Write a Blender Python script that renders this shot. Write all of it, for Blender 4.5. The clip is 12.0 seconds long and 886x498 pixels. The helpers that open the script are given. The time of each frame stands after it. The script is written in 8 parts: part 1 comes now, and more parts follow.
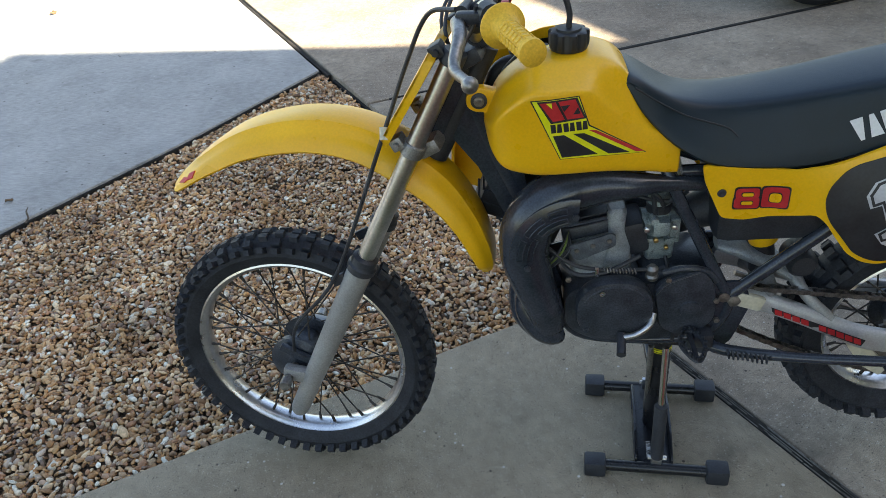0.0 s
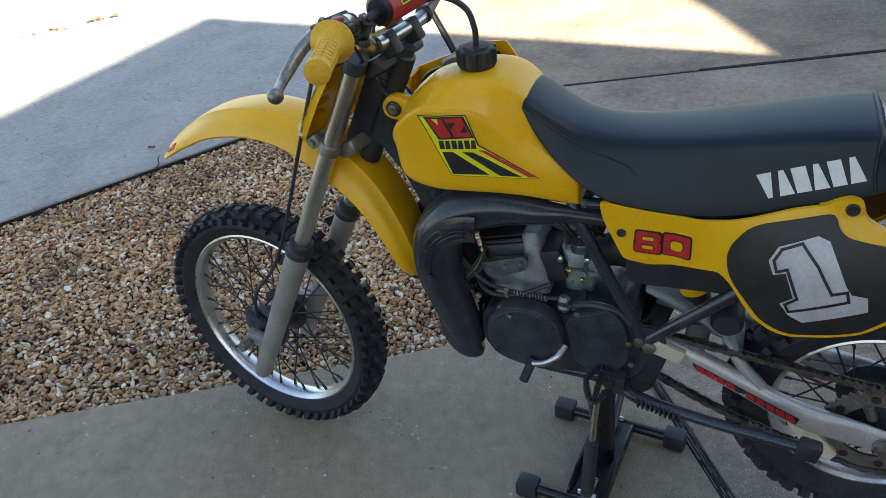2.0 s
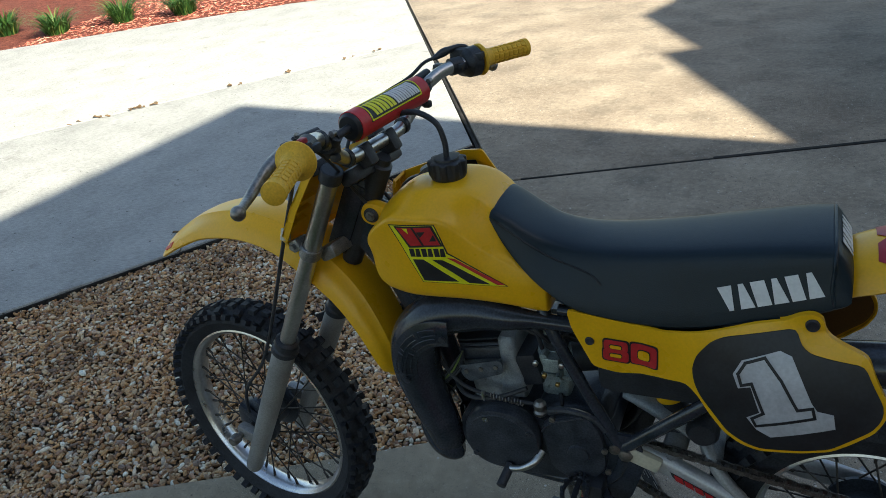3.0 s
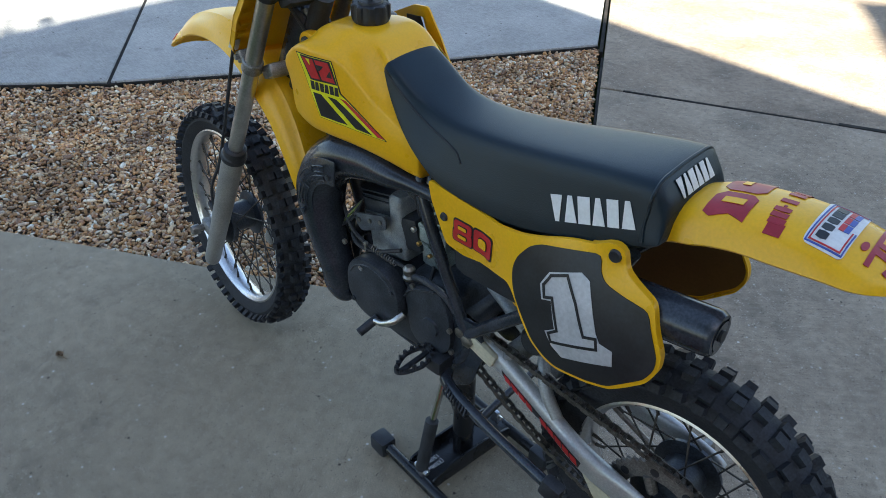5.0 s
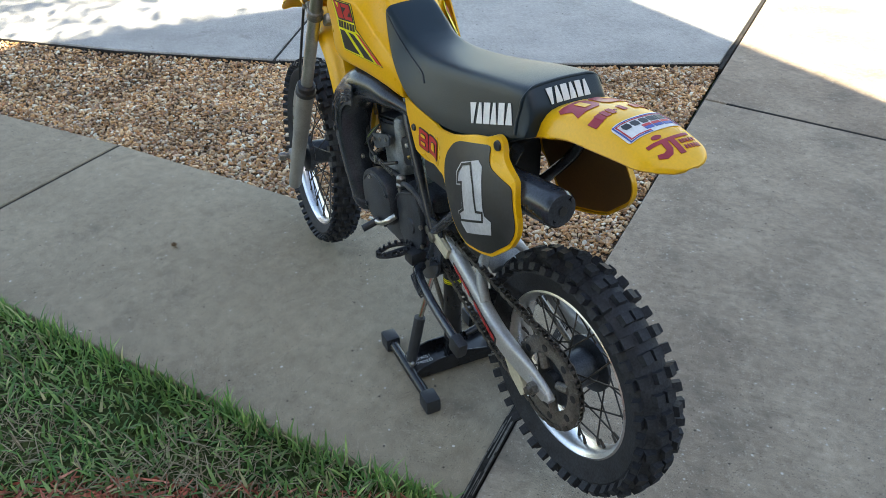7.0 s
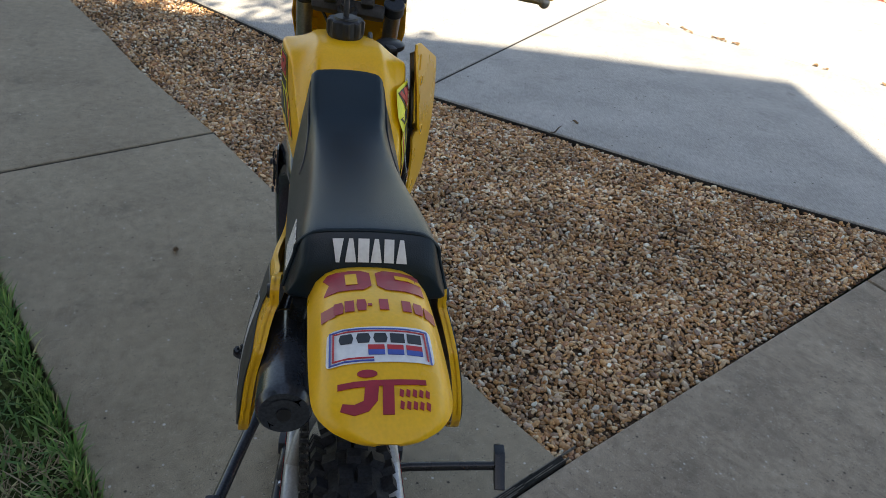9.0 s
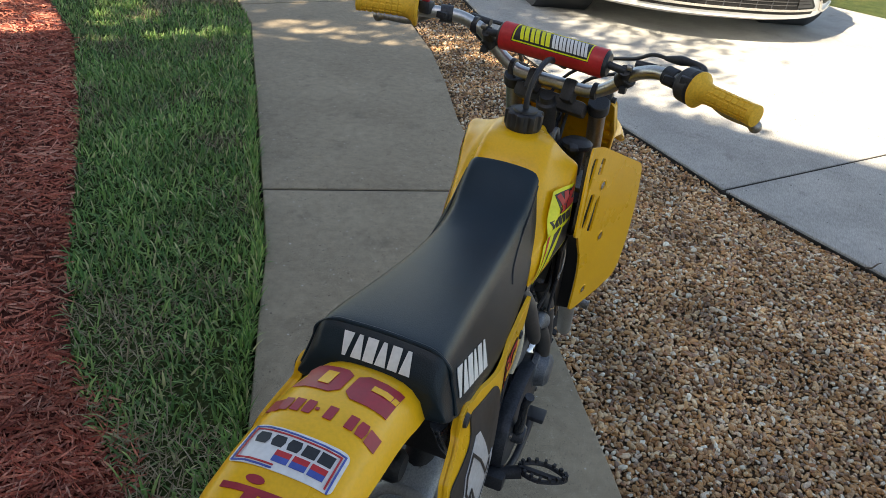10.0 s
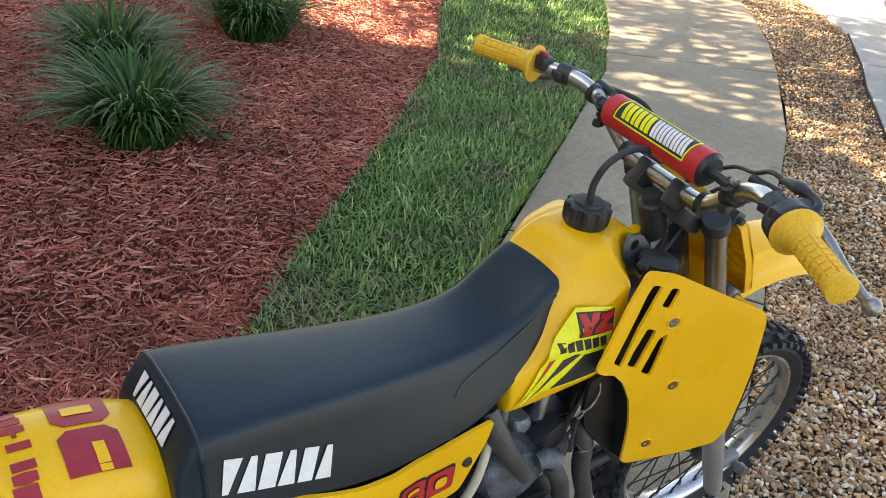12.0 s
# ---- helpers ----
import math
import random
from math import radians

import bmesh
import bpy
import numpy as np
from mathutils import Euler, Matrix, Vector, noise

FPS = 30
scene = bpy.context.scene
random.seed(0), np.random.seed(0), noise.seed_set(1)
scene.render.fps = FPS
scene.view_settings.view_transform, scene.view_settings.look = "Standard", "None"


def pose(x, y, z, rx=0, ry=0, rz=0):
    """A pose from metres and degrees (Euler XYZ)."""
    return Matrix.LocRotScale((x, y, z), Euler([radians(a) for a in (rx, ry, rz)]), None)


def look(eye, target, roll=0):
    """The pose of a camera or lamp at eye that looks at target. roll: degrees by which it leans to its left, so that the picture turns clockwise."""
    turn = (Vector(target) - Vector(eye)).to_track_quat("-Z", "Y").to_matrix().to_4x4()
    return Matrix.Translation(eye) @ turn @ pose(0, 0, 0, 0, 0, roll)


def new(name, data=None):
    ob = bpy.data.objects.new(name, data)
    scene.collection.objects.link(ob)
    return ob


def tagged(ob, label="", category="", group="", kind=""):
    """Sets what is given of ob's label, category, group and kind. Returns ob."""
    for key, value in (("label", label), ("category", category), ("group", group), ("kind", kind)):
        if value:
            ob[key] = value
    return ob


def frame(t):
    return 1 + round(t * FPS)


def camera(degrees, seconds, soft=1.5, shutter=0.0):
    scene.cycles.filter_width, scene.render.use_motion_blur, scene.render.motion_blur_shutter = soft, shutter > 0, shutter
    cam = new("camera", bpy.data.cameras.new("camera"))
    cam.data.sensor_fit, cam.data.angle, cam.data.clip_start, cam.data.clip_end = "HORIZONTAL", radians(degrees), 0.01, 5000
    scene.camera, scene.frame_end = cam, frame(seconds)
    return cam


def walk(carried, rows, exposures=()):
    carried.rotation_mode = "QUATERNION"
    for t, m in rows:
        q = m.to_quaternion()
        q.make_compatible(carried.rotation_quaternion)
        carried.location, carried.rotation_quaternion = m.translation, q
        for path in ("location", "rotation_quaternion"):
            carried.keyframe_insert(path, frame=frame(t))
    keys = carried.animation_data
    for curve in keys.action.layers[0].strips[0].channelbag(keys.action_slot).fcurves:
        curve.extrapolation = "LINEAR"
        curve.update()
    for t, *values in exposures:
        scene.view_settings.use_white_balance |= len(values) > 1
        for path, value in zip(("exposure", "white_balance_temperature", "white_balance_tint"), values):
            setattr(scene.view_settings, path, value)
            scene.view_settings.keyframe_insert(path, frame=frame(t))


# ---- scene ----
cam = camera(60.0, 12.0, soft=0.5)
PATH = [
    (0, (-0.170, -1.178, 1.363), (-0.338, 0.456, 0.221), -5.8),
    (0.5, (0.016, -1.231, 1.356), (-0.378, 0.328, 0.167), -6.9),
    (1, (0.114, -1.092, 1.337), (-0.405, 0.399, 0.109), -7.3),
    (1.5, (0.199, -1.063, 1.343), (-0.421, 0.444, 0.184), -7.1),
    (2, (0.333, -1.086, 1.362), (-0.359, 0.417, 0.238), -7.6),
    (2.5, (0.425, -1.101, 1.386), (-0.349, 0.45, 0.389), -7.5),
    (3, (0.436, -1.036, 1.404), (-0.37, 0.529, 0.454), -8.5),
    (3.5, (0.46, -0.981, 1.389), (-0.271, 0.571, 0.362), -6.7),
    (5.3, (0.951, -0.817, 1.329), (-0.257, 0.292, 0.185), 0.4),
    (5.5, (1.02, -0.828, 1.324), (-0.24, 0.236, 0.193), -0.1),
    (6, (1.162, -0.896, 1.286), (-0.086, 0.145, 0.12), 0.4),
    (6.5, (1.307, -0.914, 1.305), (-0.001, 0.034, 0.126), -1.2),
    (6.7, (1.391, -0.872, 1.311), (0.019, 0.05, 0.185), -1.3),
    (8.3, (1.408, -0.292, 1.311), (-0.192, 0.287, 0.259), 7.1),
    (8.5, (1.388, -0.223, 1.331), (-0.246, 0.254, 0.28), 7.5),
    (9, (1.234, -0.081, 1.312), (-0.431, 0.296, 0.27), 8.5),
    (9.5, (1.178, 0.114, 1.344), (-0.548, 0.111, 0.334), 9.7),
    (10, (1.116, 0.238, 1.372), (-0.536, -0.259, 0.361), 7.9),
    (10.5, (0.958, 0.309, 1.381), (-0.696, -0.332, 0.456), 7.3),
    (11, (0.862, 0.473, 1.394), (-0.709, -0.36, 0.478), 8.3),
    (11.5, (0.774, 0.506, 1.39), (-0.566, -0.608, 0.408), 8.3),
    (12, (0.673, 0.557, 1.391), (-0.455, -0.735, 0.362), 8.8),
]
EXPOSURES = [(0.0, 2.57, 7500, 10), (1.0, 2.77, 7500, 10), (1.5, 2.48, 7400, 10), (2.0, 2.42, 7300, 10), (2.5, 2.05, 7100, 9), (3.0, 1.57, 6900, 4), (3.5, 1.45, 6900, -1), (5.5, 2.70, 6750, 10), (6.0, 2.78, 7100, 8), (6.5, 2.97, 7450, 8), (8.5, 2.10, 8000, 12), (9.5, 1.92, 7700, 12), (10.0, 2.11, 8100, 12), (10.5, 2.15, 8200, 12), (11.0, 2.20, 8300, 13), (11.5, 2.57, 8600, 14), (12.0, 2.91, 8700, 14)]
walk(cam, [(t, look(eye, target, roll)) for t, eye, target, roll in PATH], EXPOSURES)

# ---------------------------------------------------------------- light
SUN_AZ, SUN_EL = (0.921, -0.390), 35.0
world = bpy.data.worlds.new("world")
scene.world = world
world.use_nodes = True
wn = world.node_tree.nodes
sky = wn.new("ShaderNodeTexSky")
sky.sky_type, sky.sun_disc = "NISHITA", False
sky.sun_elevation = radians(SUN_EL)
sky.sun_rotation = math.atan2(SUN_AZ[0], SUN_AZ[1])
world.node_tree.links.new(sky.outputs[0], wn["Background"].inputs[0])
wn["Background"].inputs[1].default_value = 0.077
sun_data = bpy.data.lights.new("sun", "SUN")
sun_data.energy, sun_data.angle, sun_data.color = 5.0, radians(0.5), (1.0, 0.93, 0.82)
sun = new("sun", sun_data)
to_sun = Vector((SUN_AZ[0], SUN_AZ[1], math.tan(radians(SUN_EL)))).normalized()
sun.matrix_world = look(to_sun * 30, (0, 0, 0))


# ---------------------------------------------------------------- materials
def surface(name, a, b, rough=0.5, metal=0.0, scale=8.0, fine=120.0, bump=0.1, grain=0.25, spec=0.5,
            rough_var=0.15, island=0.0, obj_random=0.0, dist=0.002, stains=None, stretch=None, pits=None, chips=(), mottle=None, broom=None):
    """Two tones mixed by a broad noise, a fine grain over them, uneven gloss and a small relief."""
    m = bpy.data.materials.new(name)
    m.use_nodes = True
    t = m.node_tree
    n, link = t.nodes, t.links.new
    p = n["Principled BSDF"]
    co = n.new("ShaderNodeTexCoord")
    src = co.outputs["Object"]
    if stretch:
        mp = n.new("ShaderNodeMapping")
        mp.inputs["Scale"].default_value = stretch
        link(src, mp.inputs[0])
        src = mp.outputs[0]
    n1 = n.new("ShaderNodeTexNoise")
    n1.inputs["Scale"].default_value, n1.inputs["Detail"].default_value = scale, 5
    n2 = n.new("ShaderNodeTexNoise")
    n2.inputs["Scale"].default_value, n2.inputs["Detail"].default_value = fine, 3
    link(src, n1.inputs["Vector"]), link(src, n2.inputs["Vector"])
    ramp = n.new("ShaderNodeValToRGB")
    ramp.color_ramp.elements[0].position, ramp.color_ramp.elements[1].position = 0.32, 0.68
    ramp.color_ramp.elements[0].color, ramp.color_ramp.elements[1].color = (*a, 1), (*b, 1)
    link(n1.outputs["Fac"], ramp.inputs[0])
    col = ramp.outputs[0]
    if grain:
        mr = n.new("ShaderNodeMapRange")
        mr.inputs[1].default_value, mr.inputs[2].default_value = 0.3, 0.7
        mr.inputs[3].default_value, mr.inputs[4].default_value = 1 - grain, 1 + grain
        link(n2.outputs["Fac"], mr.inputs[0])
        mul = n.new("ShaderNodeVectorMath")
        mul.operation = "SCALE"
        link(col, mul.inputs[0]), link(mr.outputs[0], mul.inputs["Scale"])
        col = mul.outputs[0]
    for patch in (stains, pits):
        if not patch:
            continue
        shade, size, low, high = patch
        n3 = n.new("ShaderNodeTexNoise")
        n3.inputs["Scale"].default_value, n3.inputs["Detail"].default_value = size, 6
        n3.inputs["Roughness"].default_value = 0.65
        link(co.outputs["Object"], n3.inputs["Vector"])
        mk = n.new("ShaderNodeMapRange")
        mk.inputs[1].default_value, mk.inputs[2].default_value = low, high
        link(n3.outputs["Fac"], mk.inputs[0])
        mx = n.new("ShaderNodeMix")
        mx.data_type = "RGBA"
        mx.inputs["B"].default_value = (*shade, 1)
        link(mk.outputs[0], mx.inputs["Factor"]), link(col, mx.inputs["A"])
        col = mx.outputs["Result"]
    for shade, size, radius, share in chips:
        vo = n.new("ShaderNodeTexVoronoi")
        vo.inputs["Scale"].default_value = size
        link(co.outputs["Object"], vo.inputs["Vector"])
        near = n.new("ShaderNodeMapRange")
        near.inputs[1].default_value, near.inputs[2].default_value = radius, radius * 0.7
        pick = n.new("ShaderNodeSeparateColor")
        keep = n.new("ShaderNodeMath")
        keep.operation = "LESS_THAN"
        keep.inputs[1].default_value = share
        both = n.new("ShaderNodeMath")
        both.operation = "MULTIPLY"
        link(vo.outputs["Distance"], near.inputs[0]), link(vo.outputs["Color"], pick.inputs[0]), link(pick.outputs[0], keep.inputs[0])
        link(near.outputs[0], both.inputs[0]), link(keep.outputs[0], both.inputs[1])
        mx = n.new("ShaderNodeMix")
        mx.data_type = "RGBA"
        mx.inputs["B"].default_value = (*shade, 1)
        link(both.outputs[0], mx.inputs["Factor"]), link(col, mx.inputs["A"])
        col = mx.outputs["Result"]
    if mottle:
        n4 = n.new("ShaderNodeTexNoise")
        n4.inputs["Scale"].default_value, n4.inputs["Detail"].default_value, n4.inputs["Roughness"].default_value = mottle[0], 8, 0.72
        link(co.outputs["Object"], n4.inputs["Vector"])
        mr4 = n.new("ShaderNodeMapRange")
        mr4.inputs[1].default_value, mr4.inputs[2].default_value = 0.3, 0.7
        mr4.inputs[3].default_value, mr4.inputs[4].default_value = 1 - mottle[1], 1 + mottle[1]
        link(n4.outputs["Fac"], mr4.inputs[0])
        mul4 = n.new("ShaderNodeVectorMath")
        mul4.operation = "SCALE"
        link(col, mul4.inputs[0]), link(mr4.outputs[0], mul4.inputs["Scale"])
        col = mul4.outputs[0]
    if island or obj_random:
        if island:
            g = n.new("ShaderNodeNewGeometry")
            rnd = g.outputs["Random Per Island"]
        else:
            g = n.new("ShaderNodeObjectInfo")
            rnd = g.outputs["Random"]
        amount = island or obj_random
        mr2 = n.new("ShaderNodeMapRange")
        mr2.inputs[3].default_value, mr2.inputs[4].default_value = 1 - amount, 1 + amount
        link(rnd, mr2.inputs[0])
        mul2 = n.new("ShaderNodeVectorMath")
        mul2.operation = "SCALE"
        link(col, mul2.inputs[0]), link(mr2.outputs[0], mul2.inputs["Scale"])
        col = mul2.outputs[0]
    link(col, p.inputs["Base Color"])
    mr3 = n.new("ShaderNodeMapRange")
    mr3.inputs[3].default_value = max(0.02, rough - rough_var)
    mr3.inputs[4].default_value = min(1.0, rough + rough_var)
    link(n1.outputs["Fac"], mr3.inputs[0]), link(mr3.outputs[0], p.inputs["Roughness"])
    p.inputs["Metallic"].default_value = metal
    p.inputs["Specular IOR Level"].default_value = spec
    if broom:
        angle, amount, run = broom
        mp2 = n.new("ShaderNodeMapping")
        mp2.inputs["Rotation"].default_value = (0, 0, radians(angle))
        mp2.vector_type = "TEXTURE"
        mp2.inputs["Scale"].default_value = (run, 0.006, 0.2)
        n5 = n.new("ShaderNodeTexNoise")
        n5.inputs["Scale"].default_value, n5.inputs["Detail"].default_value = 1.0, 3
        mr5 = n.new("ShaderNodeMapRange")
        mr5.inputs[1].default_value, mr5.inputs[2].default_value = 0.3, 0.7
        mr5.inputs[3].default_value, mr5.inputs[4].default_value = 1 - amount, 1 + amount
        mul5 = n.new("ShaderNodeVectorMath")
        mul5.operation = "SCALE"
        link(co.outputs["Object"], mp2.inputs[0]), link(mp2.outputs[0], n5.inputs["Vector"]), link(n5.outputs["Fac"], mr5.inputs[0])
        link(col, mul5.inputs[0]), link(mr5.outputs[0], mul5.inputs["Scale"])
        col = mul5.outputs[0]
        link(col, p.inputs["Base Color"])
    if bump:
        bp = n.new("ShaderNodeBump")
        bp.inputs["Strength"].default_value, bp.inputs["Distance"].default_value = bump, dist
        link(n2.outputs["Fac"], bp.inputs["Height"]), link(bp.outputs[0], p.inputs["Normal"])
    return m


def palette(name, colors, rough=0.7, bump=0.3, fine=90.0, spec=0.3, grain=0.2, trans=0.0, patches=None, dry=None):
    """A colour for each loose piece, picked from a ramp, with grain."""
    m = surface(name, (1, 1, 1), (0.8, 0.8, 0.8), rough, 0, 30, fine, bump, grain, spec)
    t = m.node_tree
    n, link = t.nodes, t.links.new
    p = n["Principled BSDF"]
    old = p.inputs["Base Color"].links[0].from_socket
    g = n.new("ShaderNodeNewGeometry")
    r = n.new("ShaderNodeValToRGB")
    r.color_ramp.interpolation = "LINEAR"
    while len(r.color_ramp.elements) < len(colors):
        r.color_ramp.elements.new(0.5)
    for k, c in enumerate(colors):
        r.color_ramp.elements[k].position = k / (len(colors) - 1)
        r.color_ramp.elements[k].color = (*c, 1)
    link(g.outputs["Random Per Island"], r.inputs[0])
    mul = n.new("ShaderNodeVectorMath")
    mul.operation = "MULTIPLY"
    link(r.outputs[0], mul.inputs[0]), link(old, mul.inputs[1])
    if patches:
        co = n.new("ShaderNodeTexCoord")
        nz = n.new("ShaderNodeTexNoise")
        nz.inputs["Scale"].default_value, nz.inputs["Detail"].default_value = patches[0], 6
        mr = n.new("ShaderNodeMapRange")
        mr.inputs[1].default_value, mr.inputs[2].default_value = 0.36, 0.60
        mr.inputs[3].default_value, mr.inputs[4].default_value = patches[1], patches[2]
        dim = n.new("ShaderNodeVectorMath")
        dim.operation = "SCALE"
        link(co.outputs["Object"], nz.inputs["Vector"]), link(nz.outputs["Fac"], mr.inputs[0])
        link(mul.outputs[0], dim.inputs[0]), link(mr.outputs[0], dim.inputs["Scale"])
        mul = dim
    if dry:
        co = n.new("ShaderNodeTexCoord")
        nz = n.new("ShaderNodeTexNoise")
        nz.inputs["Scale"].default_value, nz.inputs["Detail"].default_value = dry[1], 5
        mr = n.new("ShaderNodeMapRange")
        mr.inputs[1].default_value, mr.inputs[2].default_value, mr.inputs[4].default_value = 0.54, 0.72, dry[2]
        mx = n.new("ShaderNodeMix")
        mx.data_type = "RGBA"
        mx.inputs["B"].default_value = (*dry[0], 1)
        link(co.outputs["Object"], nz.inputs["Vector"]), link(nz.outputs["Fac"], mr.inputs[0]), link(mr.outputs[0], mx.inputs["Factor"])
        link(mul.outputs[0], mx.inputs["A"])
        col = mx.outputs["Result"]
    else:
        col = mul.outputs[0]
    link(col, p.inputs["Base Color"])
    if trans:
        p.inputs["Transmission Weight"].default_value = 0
        tr = n.new("ShaderNodeBsdfTranslucent")
        ms = n.new("ShaderNodeMixShader")
        ms.inputs[0].default_value = trans
        link(col, tr.inputs[0]), link(p.outputs[0], ms.inputs[1]), link(tr.outputs[0], ms.inputs[2])
        link(ms.outputs[0], n["Material Output"].inputs[0])
    return m


